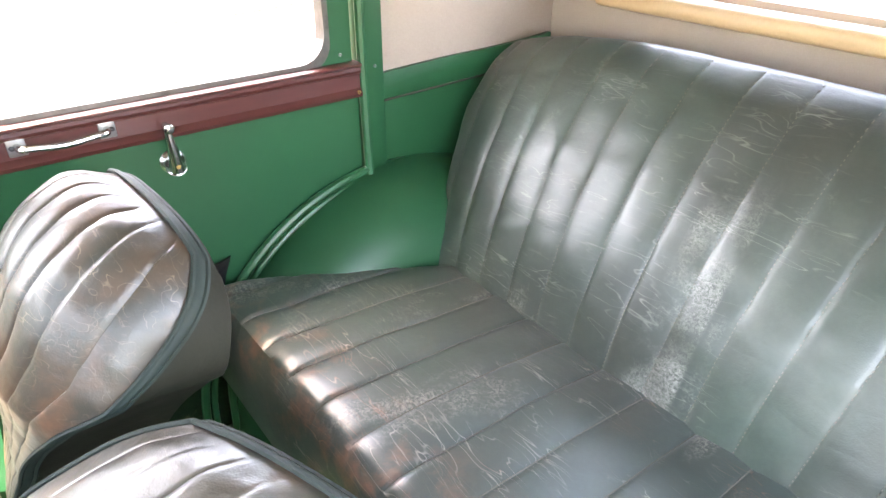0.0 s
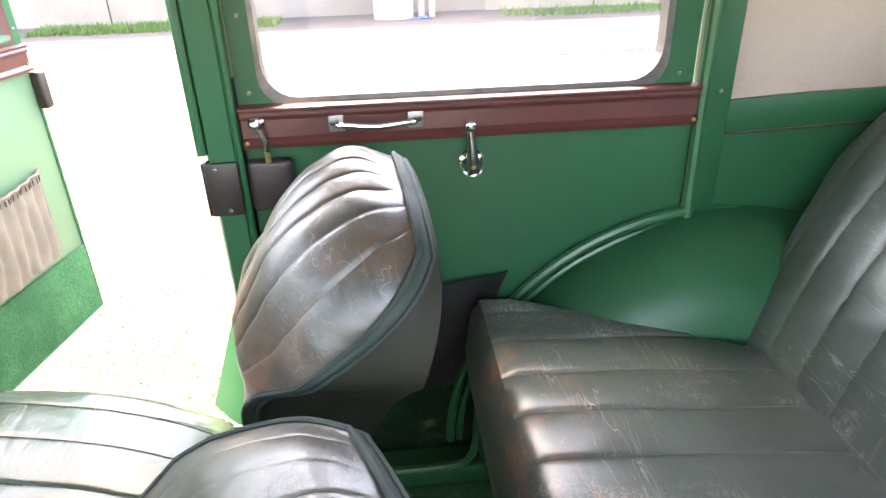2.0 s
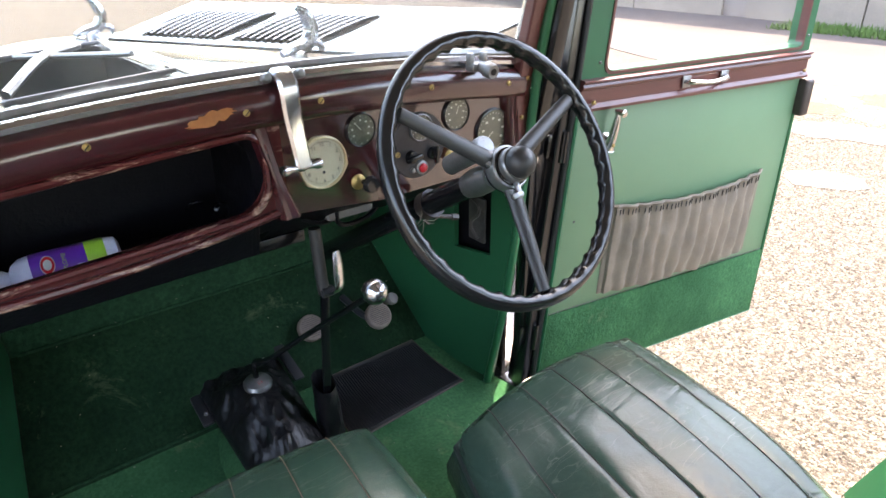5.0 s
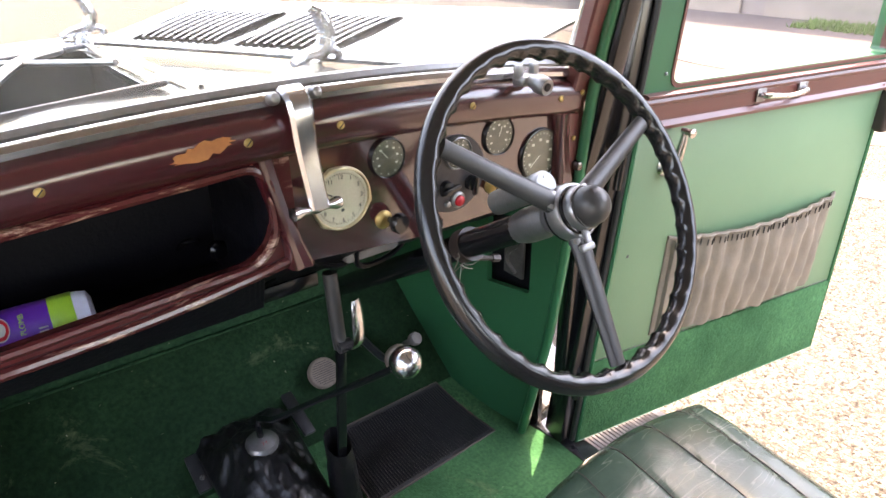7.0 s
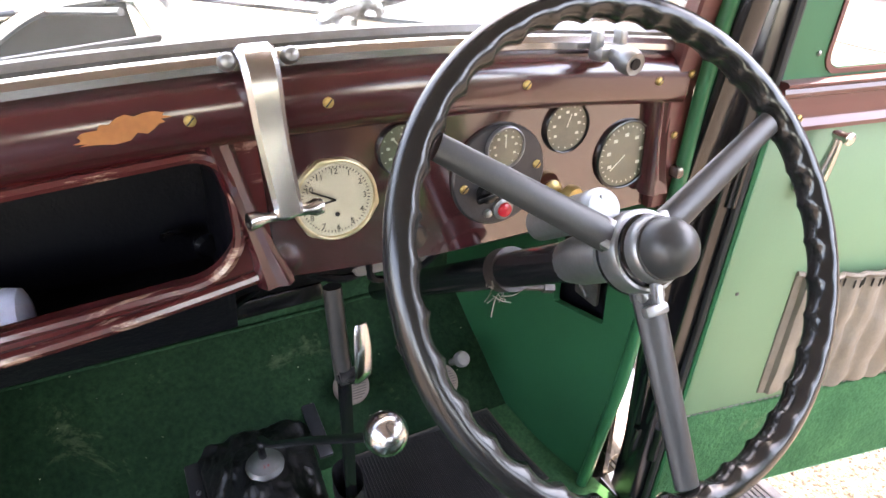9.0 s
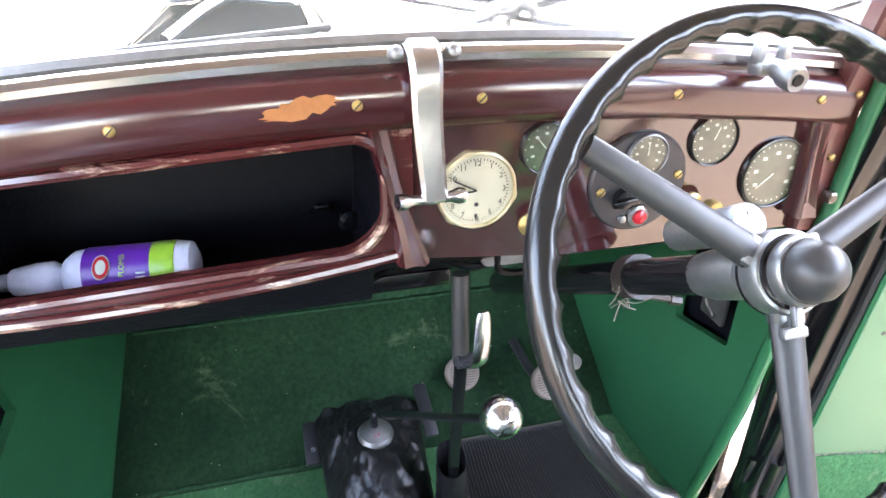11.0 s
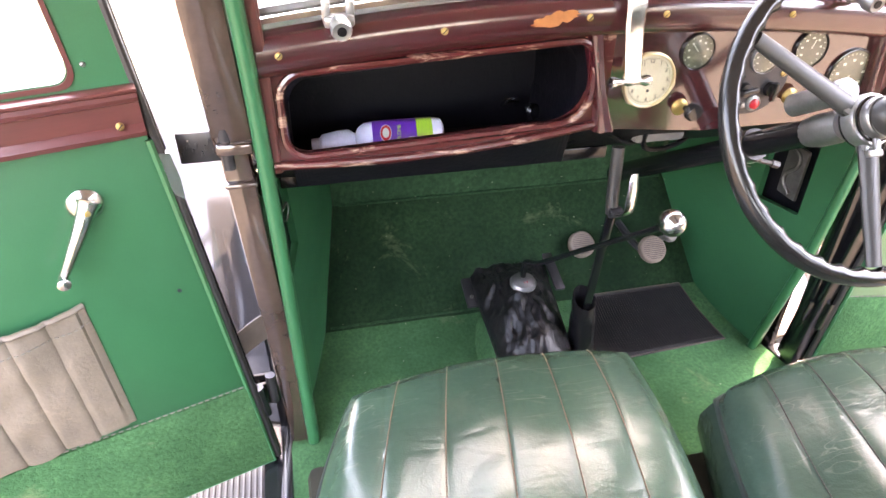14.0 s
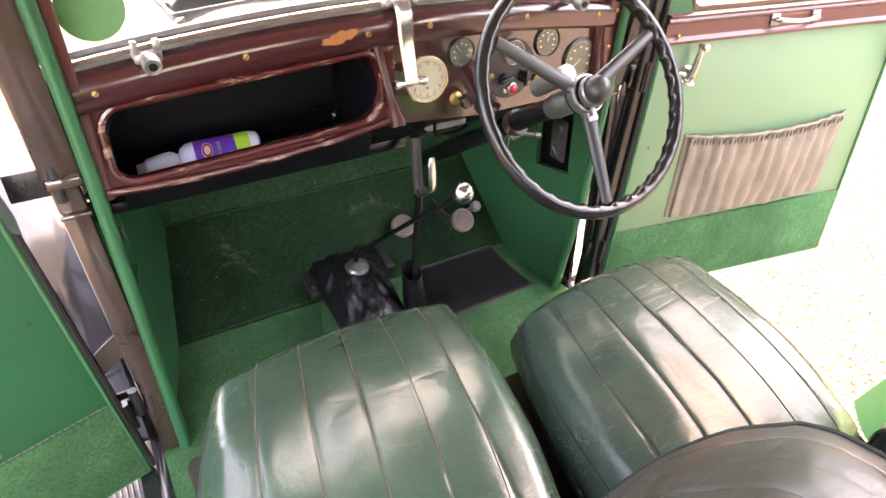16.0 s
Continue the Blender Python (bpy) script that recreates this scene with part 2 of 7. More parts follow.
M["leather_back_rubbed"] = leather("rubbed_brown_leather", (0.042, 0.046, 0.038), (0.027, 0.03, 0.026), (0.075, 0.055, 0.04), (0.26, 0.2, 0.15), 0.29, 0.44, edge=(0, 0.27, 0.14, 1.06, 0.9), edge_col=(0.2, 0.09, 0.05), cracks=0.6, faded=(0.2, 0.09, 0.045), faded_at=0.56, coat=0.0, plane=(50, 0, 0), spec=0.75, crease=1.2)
M["leather_panel"] = material("olive_leathercloth", (0.022, 0.022, 0.015), (0.016, 0.016, 0.011), 0.65, scale=10, fine=300, bump=0.15, spec=0.25)
M["piping"] = material("green_piping", (0.012, 0.026, 0.021), (0.009, 0.019, 0.016), 0.6, scale=20, fine=300, wear=(0.1, 0.085, 0.065), wear_at=0.74, wear_scale=20)
M["vinyl"] = material("green_leathercloth", (0.0095, 0.097, 0.041), (0.0085, 0.081, 0.035), 0.36, 0.44, scale=4, fine=420, bump=0.06, fine_amt=0.3, spec=0.38)
M["vinyl_bead"] = material("green_bead", (0.011, 0.112, 0.047), (0.0095, 0.094, 0.04), 0.3, scale=6, fine=420, bump=0.05, fine_amt=0.3)
# Paler copy of the green lining: the open door's sunlight is in its colour.
M["vinyl_faded"] = material("sunlit_green_leathercloth", (0.095, 0.178, 0.098), (0.078, 0.152, 0.083), 0.42, 0.5, scale=2.5, fine=420, bump=0.06, fine_amt=0.3)
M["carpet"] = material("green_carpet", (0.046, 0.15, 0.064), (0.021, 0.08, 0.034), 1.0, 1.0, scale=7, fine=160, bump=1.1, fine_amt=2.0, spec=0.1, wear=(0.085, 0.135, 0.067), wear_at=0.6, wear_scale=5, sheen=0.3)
# Darker copies of the floor carpet, shade of the footwells put into their colour.
M["carpet_dark"] = material("shaded_green_carpet", (0.015, 0.044, 0.02), (0.005, 0.018, 0.009), 1.0, 1.0, scale=6, fine=120, bump=1.1, fine_amt=2.2, spec=0.1, wear=(0.055, 0.08, 0.042), wear_at=0.6, wear_scale=7, sheen=0.15)
M["carpet_mid"] = material("half_shaded_green_carpet", (0.024, 0.075, 0.036), (0.014, 0.044, 0.023), 1.0, 1.0, scale=6, fine=120, bump=1.1, fine_amt=2.6, spec=0.1, wear=(0.05, 0.072, 0.04), wear_at=0.6, wear_scale=7, sheen=0.1)
M["maroon"] = material("maroon_lacquer", (0.052, 0.0085, 0.011), (0.036, 0.006, 0.008), 0.15, 0.25, scale=9, fine=200, bump=0.05, coat=1.0, coat_rough=0.17, stretch=(0.5, 3, 3), wear=(0.11, 0.05, 0.04), wear_at=0.74, wear_scale=12)
M["maroon_rail"] = material("maroon_wood", (0.1, 0.026, 0.023), (0.07, 0.017, 0.016), 0.285, 0.38, scale=12, fine=160, bump=0.08, coat=0.3, stretch=(0.4, 0.4, 4), wear=(0.18, 0.07, 0.05), wear_at=0.7, wear_scale=8)
M["maroon_worn"] = material("chipped_maroon_wood", (0.075, 0.014, 0.014), (0.05, 0.01, 0.01), 0.16, 0.25, scale=9, fine=160, bump=0.1, coat=0.4, stretch=(0.6, 2, 2), wear=(0.3, 0.17, 0.13), wear_at=0.61, wear_scale=13)
M["olive_panel"] = material("brown_lacquer_panel", (0.04, 0.008, 0.011), (0.036, 0.013, 0.011), 0.08, 0.14, scale=4, fine=200, bump=0.02, coat=1.0, spec=1.0)
M["black"] = material("black_enamel", (0.007, 0.007, 0.008), (0.005, 0.005, 0.006), 0.14, 0.25, scale=8, fine=160, bump=0.06)
M["matt_black"] = material("black_painted_board", (0.004, 0.004, 0.006), (0.0025, 0.0025, 0.004), 0.32, 0.5, spec=0.2, scale=10, fine=200, bump=0.3)
M["maroon_lip"] = material("much_chipped_maroon_wood", (0.075, 0.014, 0.014), (0.05, 0.01, 0.01), 0.15, 0.25, scale=9, fine=160, bump=0.15, coat=0.5, stretch=(0.45, 2, 2), wear=(0.36, 0.22, 0.16), wear_at=0.55, wear_scale=14)
M["bay_black"] = material("oily_black_metal", (0.008, 0.009, 0.01), (0.005, 0.005, 0.006), 0.7, 0.9, spec=0.2, scale=10, fine=120, bump=0.3)
M["bakelite"] = material("black_bakelite", (0.014, 0.014, 0.014), (0.011, 0.011, 0.011), 0.16, 0.24, scale=10, fine=160, bump=0.03)
M["spoke"] = material("grey_rubbered_spoke", (0.034, 0.034, 0.034), (0.025, 0.025, 0.025), 0.36, 0.46, scale=14, fine=240, bump=0.06)
M["alloy"] = material("dull_alloy", (0.33, 0.33, 0.33), (0.22, 0.22, 0.22), 0.34, 0.46, metal=0.85, scale=20, fine=240, bump=0.06)
M["nickel"] = material("bright_nickel", (0.62, 0.61, 0.59), (0.48, 0.475, 0.46), 0.17, 0.26, metal=1.0, scale=30, fine=240, bump=0.03)
M["alloy_dark"] = material("dull_window_channel", (0.2, 0.19, 0.18), (0.1, 0.095, 0.09), 0.35, 0.5, metal=0.7, scale=20, fine=200, bump=0.05)
M["chrome"] = material("chrome", (0.66, 0.66, 0.66), (0.52, 0.52, 0.53), 0.15, 0.25, metal=1.0, scale=16, fine=160, bump=0.015)
M["brass"] = material("brass", (0.5, 0.36, 0.14), (0.36, 0.25, 0.1), 0.36, metal=0.85, scale=30, fine=200)
M["gilt"] = material("gilt_bezel", (0.66, 0.56, 0.36), (0.5, 0.42, 0.26), 0.285, 0.36, metal=0.85, scale=30, fine=200)
M["rubber"] = material("black_rubber", (0.016, 0.016, 0.017), (0.011, 0.011, 0.012), 0.4, 0.55, scale=14, fine=240, bump=0.15)
M["rubber_grey"] = material("grey_rubber", (0.2, 0.18, 0.17), (0.14, 0.13, 0.12), 0.75, scale=20, fine=240, bump=0.2)
M["pedal_rubber"] = material("brown_grey_rubber", (0.2, 0.15, 0.12), (0.13, 0.1, 0.083), 0.75, scale=20, fine=240, bump=0.2)
M["gaiter"] = material("black_leather_gaiter", (0.01, 0.01, 0.011), (0.006, 0.006, 0.007), 0.3, 0.42, scale=18, fine=200, bump=0.4, bump_scale=30, spec=0.35)
M["steel"] = material("blued_steel", (0.06, 0.06, 0.066), (0.04, 0.04, 0.043), 0.35, metal=0.6, scale=20, fine=200)
M["cream"] = material("cream_headlining", (0.44, 0.36, 0.31), (0.39, 0.32, 0.275), 0.85, scale=3, fine=300, bump=0.12, wear=(0.33, 0.275, 0.24), wear_at=0.64, wear_scale=4)
M["cream_wood"] = material("cream_painted_wood", (0.58, 0.41, 0.25), (0.54, 0.38, 0.23), 0.35, scale=4, fine=160, bump=0.04)
M["pocket"] = material("dark_leather_pocket", (0.014, 0.013, 0.013), (0.009, 0.009, 0.009), 0.42, scale=12, fine=200, bump=0.5, bump_scale=25)
M["pocket_cloth"] = material("faded_pleated_leather", (0.165, 0.134, 0.103), (0.105, 0.087, 0.067), 0.5, 0.62, scale=10, fine=240, bump=0.3, wear=(0.22, 0.175, 0.13), wear_at=0.62, wear_scale=9)
M["lock_box"] = material("brown_black_lock", (0.03, 0.02, 0.018), (0.02, 0.014, 0.013), 0.36, scale=14, fine=160, bump=0.2)
M["dial"] = material("ivory_dial", (0.5, 0.455, 0.335), (0.44, 0.4, 0.29), 0.4, scale=20, fine=200, bump=0.01)
# Olive put into the dark dials for the greenery they reflect.
M["dial_dark"] = material("olive_reflecting_dial", (0.075, 0.082, 0.05), (0.04, 0.044, 0.028), 0.29, scale=60, fine=200, bump=0.01)
M["ink"] = material("black_ink", (0.012, 0.012, 0.012), None, 0.5)
M["pale"] = material("pale_print", (0.5, 0.52, 0.44), None, 0.5)
M["red"] = material("red_lens", (0.5, 0.02, 0.03), None, 0.15)
M["glass"] = plain_glass("clear_glass")
M["glass_screen"] = plain_glass("dusty_windscreen_glass", (0.82, 0.84, 0.84), 0.12)
M["gravel"] = material("gravel", (0.085, 0.073, 0.06), (0.052, 0.044, 0.036), 0.95, 0.95, scale=2.5, fine=55, bump=0.9, fine_amt=2.0, spec=0.2, wear=(0.13, 0.114, 0.096), wear_at=0.62, wear_scale=0.8)
M["stones"] = material("gravel_stones", (0.155, 0.139, 0.122), (0.075, 0.066, 0.056), 0.9, 0.9, scale=220, fine=300, bump=0.2, spec=0.2)
M["chalk"] = material("chalky_lime_patch", (0.12, 0.109, 0.094), (0.07, 0.061, 0.05), 0.95, scale=14, fine=70, bump=0.6, fine_amt=1.8)

M["sand"] = material("sandy_ground", (0.135, 0.115, 0.086), (0.1, 0.083, 0.06), 0.95, 0.95, scale=6, fine=60, bump=0.6, fine_amt=1.8, spec=0.2, wear=(0.06, 0.05, 0.036), wear_at=0.62, wear_scale=16)
M["earth"] = material("orange_brown_earth", (0.13, 0.083, 0.055), (0.1, 0.06, 0.04), 0.95, 0.95, scale=5, fine=60, bump=0.5, fine_amt=1.6, spec=0.2)

def pebbles(m, dark, mid, light, scale, keep):
    """Small stones packed over a surface: each cell has a tone of its own and stands proud of the gaps."""
    nt_ = m.node_tree
    n_, ln = nt_.nodes, nt_.links.new
    b_ = n_["Principled BSDF"]
    tc_ = n_.new("ShaderNodeTexCoord")
    vo = n_.new("ShaderNodeTexVoronoi")
    vo.inputs["Scale"].default_value = scale
    ln(tc_.outputs["Object"], vo.inputs["Vector"])
    tone = n_.new("ShaderNodeValToRGB")
    tone.color_ramp.elements[0].color, tone.color_ramp.elements[1].color = (*dark, 1), (*light, 1)
    tone.color_ramp.elements.new(0.45).color = (*mid, 1)
    sp = n_.new("ShaderNodeSeparateColor")
    ln(vo.outputs["Color"], sp.inputs[0])
    ln(sp.outputs[0], tone.inputs[0])
    mx_ = n_.new("ShaderNodeMix")
    mx_.data_type = "RGBA"
    mx_.inputs[0].default_value = keep
    ln(b_.inputs["Base Color"].links[0].from_socket, mx_.inputs[6])
    ln(tone.outputs["Color"], mx_.inputs[7])
    ln(mx_.outputs[2], b_.inputs["Base Color"])
    bp_ = n_.new("ShaderNodeBump")
    bp_.invert = True
    bp_.inputs["Strength"].default_value, bp_.inputs["Distance"].default_value = 0.9, 0.008
    ln(vo.outputs["Distance"], bp_.inputs["Height"])
    ln(b_.inputs["Normal"].links[0].from_socket, bp_.inputs["Normal"])
    ln(bp_.outputs["Normal"], b_.inputs["Normal"])


pebbles(M["gravel"], (0.028, 0.023, 0.019), (0.075, 0.064, 0.052), (0.165, 0.145, 0.122), 100.0, 0.75)
pebbles(M["chalk"], (0.04, 0.035, 0.028), (0.12, 0.11, 0.095), (0.16, 0.148, 0.131), 60.0, 0.5)
sm = M["stones"].node_tree
pick = sm.nodes.new("ShaderNodeNewGeometry")
shade = sm.nodes.new("ShaderNodeValToRGB")
shade.color_ramp.elements[0].color = (0.05, 0.042, 0.034, 1)
shade.color_ramp.elements[1].color = (0.25, 0.217, 0.18, 1)
shade.color_ramp.elements.new(0.5).color = (0.125, 0.107, 0.086, 1)
sm.links.new(pick.outputs["Random Per Island"], shade.inputs[0])
sm.links.new(shade.outputs["Color"], sm.nodes["Principled BSDF"].inputs["Base Color"])
# Kept dark: the garages' shadow on the apron is put into this colour.
M["concrete"] = material("weathered_shadowed_concrete", (0.082, 0.072, 0.07), (0.064, 0.056, 0.056), 0.9, 0.95, scale=0.5, fine=20, bump=0.5, spec=0.2, wear=(0.11, 0.097, 0.088), wear_at=0.6, wear_scale=0.35)
M["wall"] = material("rendered_wall", (0.24, 0.2, 0.18), (0.18, 0.15, 0.135), 0.9, scale=0.8, fine=30, bump=0.3)
M["timber"] = material("weathered_panel", (0.27, 0.225, 0.185), (0.2, 0.165, 0.14), 0.85, scale=1.2, fine=40, bump=0.3, wear=(0.14, 0.115, 0.1), wear_at=0.64, wear_scale=1.5)
M["grass"] = material("grass", (0.07, 0.13, 0.025), (0.05, 0.09, 0.02), 0.9, scale=3, fine=60, bump=0.5)
M["coach_paint"] = material("black_coach_paint", (0.02, 0.021, 0.024), (0.016, 0.017, 0.02), 0.1, 0.16, scale=3, fine=100, bump=0.01, coat=0.6)
M["brown_pillar"] = material("brown_black_painted_pillar", (0.075, 0.046, 0.036), (0.036, 0.024, 0.02), 0.07, 0.13, scale=12, fine=120, bump=0.04, coat=0.9, wear=(0.14, 0.075, 0.045), wear_at=0.7, wear_scale=14)
M["bare_patch"] = material("bare_orange_wood", (0.36, 0.13, 0.035), (0.28, 0.1, 0.03), 0.6, scale=40, fine=160)
M["purple"] = material("purple_label", (0.12, 0.02, 0.3), None, 0.3)
M["lime"] = material("lime_label", (0.3, 0.55, 0.05), None, 0.3)
M["bottle_white"] = material("milky_plastic", (0.62, 0.62, 0.72), (0.55, 0.55, 0.66), 0.3, scale=20, fine=160, bump=0.01)
M["strap"] = material("brown_leather_strap", (0.07, 0.052, 0.042), (0.05, 0.038, 0.03), 0.6, scale=20, fine=200, bump=0.2)
M["disc"] = material("green_disc", (0.01, 0.3, 0.05), (0.01, 0.27, 0.045), 0.5, fine_amt=0.1)
M["stitch_dark"] = material("dark_thread", (0.05, 0.045, 0.038), None, 0.8)
M["crumb"] = material("pale_grit", (0.4, 0.38, 0.3), None, 0.9)
M["sack"] = material("woven_white_plastic", (0.3, 0.3, 0.31), (0.24, 0.24, 0.25), 0.6, scale=8, fine=120, bump=0.3)
M["blue_plastic"] = material("blue_plastic_sheet", (0.03, 0.09, 0.35), (0.025, 0.07, 0.28), 0.4, scale=8, fine=120)
M["stitch_tan"] = material("tan_thread", (0.17, 0.095, 0.055), (0.1, 0.07, 0.045), 0.8, scale=14)
M["stitch"] = material("stitch_thread", (0.16, 0.15, 0.13), None, 0.8)


# ---- mesh tools ----
def thing(name, at, label, category, group="", kind=""):
    ob = new(name)
    ob.empty_display_size = 0.05
    ob.location = at
    return tagged(ob, label, category, group, kind)


def finish(name, bm, mat, smooth=True, sharp=35):
    bmesh.ops.remove_doubles(bm, verts=bm.verts, dist=1e-5)
    bmesh.ops.recalc_face_normals(bm, faces=bm.faces)
    me = bpy.data.meshes.new(name)
    for f in bm.faces:
        f.smooth = smooth
    if smooth:
        for e in bm.edges:
            if len(e.link_faces) == 2 and e.calc_face_angle(0) > radians(sharp):
                e.smooth = False
    bm.to_mesh(me)
    bm.free()
    for m in (mat if isinstance(mat, (list, tuple)) else [mat]):
        me.materials.append(M[m] if isinstance(m, str) else m)
    return me


def part(name, bm, mat, parent, label="", smooth=True, sharp=35):
    """One mesh, in world coordinates, as a part of a thing or of a part."""
    ob = new(name, finish(name, bm, mat, smooth, sharp))
    ob.parent = parent
    if parent.type == "EMPTY":
        ob.matrix_parent_inverse = Matrix.Translation(parent.location).inverted()
    return tagged(ob, label)


def whole(name, bm, mat, label, category, group="", kind="", smooth=True, sharp=35):
    return tagged(new(name, finish(name, bm, mat, smooth, sharp)), label, category, group, kind)


def box(bm, c, size, bevel=0.004, m=None, seg=2):
    """A bevelled box of full size about c, turned by the matrix m."""
    r = bmesh.ops.create_cube(bm, size=1)
    vs = r["verts"]
    for v in vs:
        v.co = Vector((v.co.x * size[0], v.co.y * size[1], v.co.z * size[2]))
    if bevel:
        es = list({e for v in vs for e in v.link_edges})
        b = bmesh.ops.bevel(bm, geom=es, offset=min(bevel, min(size) * 0.45), segments=seg, affect="EDGES", profile=0.5)
        vs = list({v for f in b["faces"] for v in f.verts} | {v for v in vs if v.is_valid})
    t = Matrix.Translation(c) @ (m.to_4x4() if m is not None else Matrix())
    for v in vs:
        v.co = t @ v.co
    return bm


def beam(bm, a, b, w, h, bevel=0.003, up=(0, 0, 1)):
    """A bar from a to b, w wide and h high."""
    a, b = Vector(a), Vector(b)
    d = (b - a)
    x = d.normalized()
    y = Vector(up).cross(x).normalized()
    z = x.cross(y)
    return box(bm, (a + b) / 2, (d.length, w, h), bevel, Matrix((x, y, z)).transposed())


def smooth_line(pts, per=6):
    """Catmull-Rom through the points."""
    p = [Vector(q) for q in pts]
    if len(p) < 3:
        return p
    out = []
    ext = [2 * p[0] - p[1]] + p + [2 * p[-1] - p[-2]]
    for i in range(1, len(ext) - 2):
        a, b, c, d = ext[i - 1:i + 3]
        for k in range(per):
            t = k / per
            out.append(0.5 * ((2 * b) + (c - a) * t + (2 * a - 5 * b + 4 * c - d) * t * t + (3 * b - a - 3 * c + d) * t ** 3))
    return out + [p[-1]]


def tube(bm, pts, radius, sides=10, closed=False, flat=1.0):
    """A round (or flattened) bar along the points; radius: one number or one for each point."""
    p = [Vector(q) for q in pts]
    n = len(p)
    rad = radius if isinstance(radius, (list, tuple)) else [radius] * n
    rings, up = [], None
    for i in range(n):
        d = (p[(i + 1) % n] - p[i - 1]) if closed else (p[min(i + 1, n - 1)] - p[max(i - 1, 0)])
        d.normalize()
        if up is None:
            up = Vector((0, 0, 1)) if abs(d.z) < 0.9 else Vector((1, 0, 0))
        s = d.cross(up).normalized()
        up = s.cross(d).normalized()
        rings.append([bm.verts.new(p[i] + rad[i] * (math.cos(a) * s + flat * math.sin(a) * up)) for a in (2 * math.pi * k / sides for k in range(sides))])
    for i in range(n if closed else n - 1):
        r, q = rings[i], rings[(i + 1) % n]
        for k in range(sides):
            bm.faces.new((r[k], r[(k + 1) % sides], q[(k + 1) % sides], q[k]))
    if not closed:
        bm.faces.new(rings[0][::-1])
        bm.faces.new(rings[-1])
    return bm


def lathe(bm, c, axis, profile, sides=24, start=0.0, sweep=360.0):
    """Turns a profile of (along, radius) about the axis through c."""
    a = Vector(axis).normalized()
    s = a.orthogonal().normalized() if abs(a.z) > 0.9 else Vector((0, 0, 1)).cross(a).normalized()
    t = a.cross(s)
    full = sweep >= 359.9
    rings = []
    for along, r in profile:
        rings.append([bm.verts.new(Vector(c) + a * along + max(r, 1e-4) * (math.cos(w) * s + math.sin(w) * t))
                      for w in (radians(start + sweep * k / sides) for k in range(sides if full else sides + 1))])
    for p, q in zip(rings, rings[1:]):
        for k in range(sides):
            j = (k + 1) % len(p)
            bm.faces.new((p[k], p[j], q[j], q[k]))
    if full:
        bm.faces.new(rings[0][::-1])
        bm.faces.new(rings[-1])
    return bm


def sheet(bm, f, nu, nv, thick=0.0, push=None):
    """A grid of f(u, v), u and v from 0 to 1, made thick against push (a direction) or left single."""
    g = [[bm.verts.new(f(i / nu, j / nv)) for j in range(nv + 1)] for i in range(nu + 1)]
    for i in range(nu):
        for j in range(nv):
            bm.faces.new((g[i][j], g[i + 1][j], g[i + 1][j + 1], g[i][j + 1]))
    if thick:
        off = Vector(push).normalized() * thick
        h = [[bm.verts.new(v.co + off) for v in row] for row in g]
        for i in range(nu):
            for j in range(nv):
                bm.faces.new((h[i][j], h[i][j + 1], h[i + 1][j + 1], h[i + 1][j]))
        rim = [(i, 0) for i in range(nu)] + [(nu, j) for j in range(nv)] + [(i, nv) for i in range(nu, 0, -1)] + [(0, j) for j in range(nv, 0, -1)]
        for (a, b), (c, d) in zip(rim, rim[1:] + rim[:1]):
            bm.faces.new((g[a][b], h[a][b], h[c][d], g[c][d]))
    return bm


def prism(bm, pts, off):
    """A closed polygon of 3D points, pushed out by off."""
    off = Vector(off)
    a = [bm.verts.new(p) for p in pts]
    b = [bm.verts.new(Vector(p) + off) for p in pts]
    bm.faces.new(a)
    bm.faces.new(b[::-1])
    for i in range(len(a)):
        j = (i + 1) % len(a)
        bm.faces.new((a[i], b[i], b[j], a[j]))
    return bm


def frame_with_hole(bm, outer, inner, off):
    """A ring between two outlines of the same number of points, pushed out by off."""
    off = Vector(off)
    o1, i1 = [bm.verts.new(p) for p in outer], [bm.verts.new(p) for p in inner]
    o2, i2 = [bm.verts.new(Vector(p) + off) for p in outer], [bm.verts.new(Vector(p) + off) for p in inner]
    n = len(outer)
    for k in range(n):
        j = (k + 1) % n
        bm.faces.new((o1[k], o1[j], i1[j], i1[k]))
        bm.faces.new((o2[k], i2[k], i2[j], o2[j]))
        bm.faces.new((o1[k], o2[k], o2[j], o1[j]))
        bm.faces.new((i1[k], i1[j], i2[j], i2[k]))
    return bm


def round_rect(w0, w1, h0, h1, r, per=6, radii=None):
    """Outline of a rounded rectangle, counter-clockwise from the bottom right corner; radii: br, tr, tl, bl."""
    r4 = radii or (r, r, r, r)
    out = []
    for (cx, cy, a0), q in zip(((w1, h0, -90), (w1, h1, 0), (w0, h1, 90), (w0, h0, 180)), r4):
        sx, sy = (-1 if cx == w1 else 1), (1 if cy == h0 else -1)
        for k in range(per + 1):
            a = radians(a0 + 90 * k / per)
            out.append((cx + sx * q + q * math.cos(a), cy + sy * q + q * math.sin(a)))
    return out


def spread(outline, w0, w1, h0, h1):
    """Sends a rounded outline's points out onto the edges of a larger rectangle, in the same order."""
    n = len(outline) // 4
    out = []
    for c, (cx, cy) in enumerate(((w1, h0), (w1, h1), (w0, h1), (w0, h0))):
        for k in range(n):
            x, y = outline[c * n + k]
            half = k * 2 - (n - 1)
            if half == 0:
                out.append((cx, cy))
            elif (c % 2 == 0) == (half < 0):
                out.append((x, cy))
            else:
                out.append((cx, y))
    return out


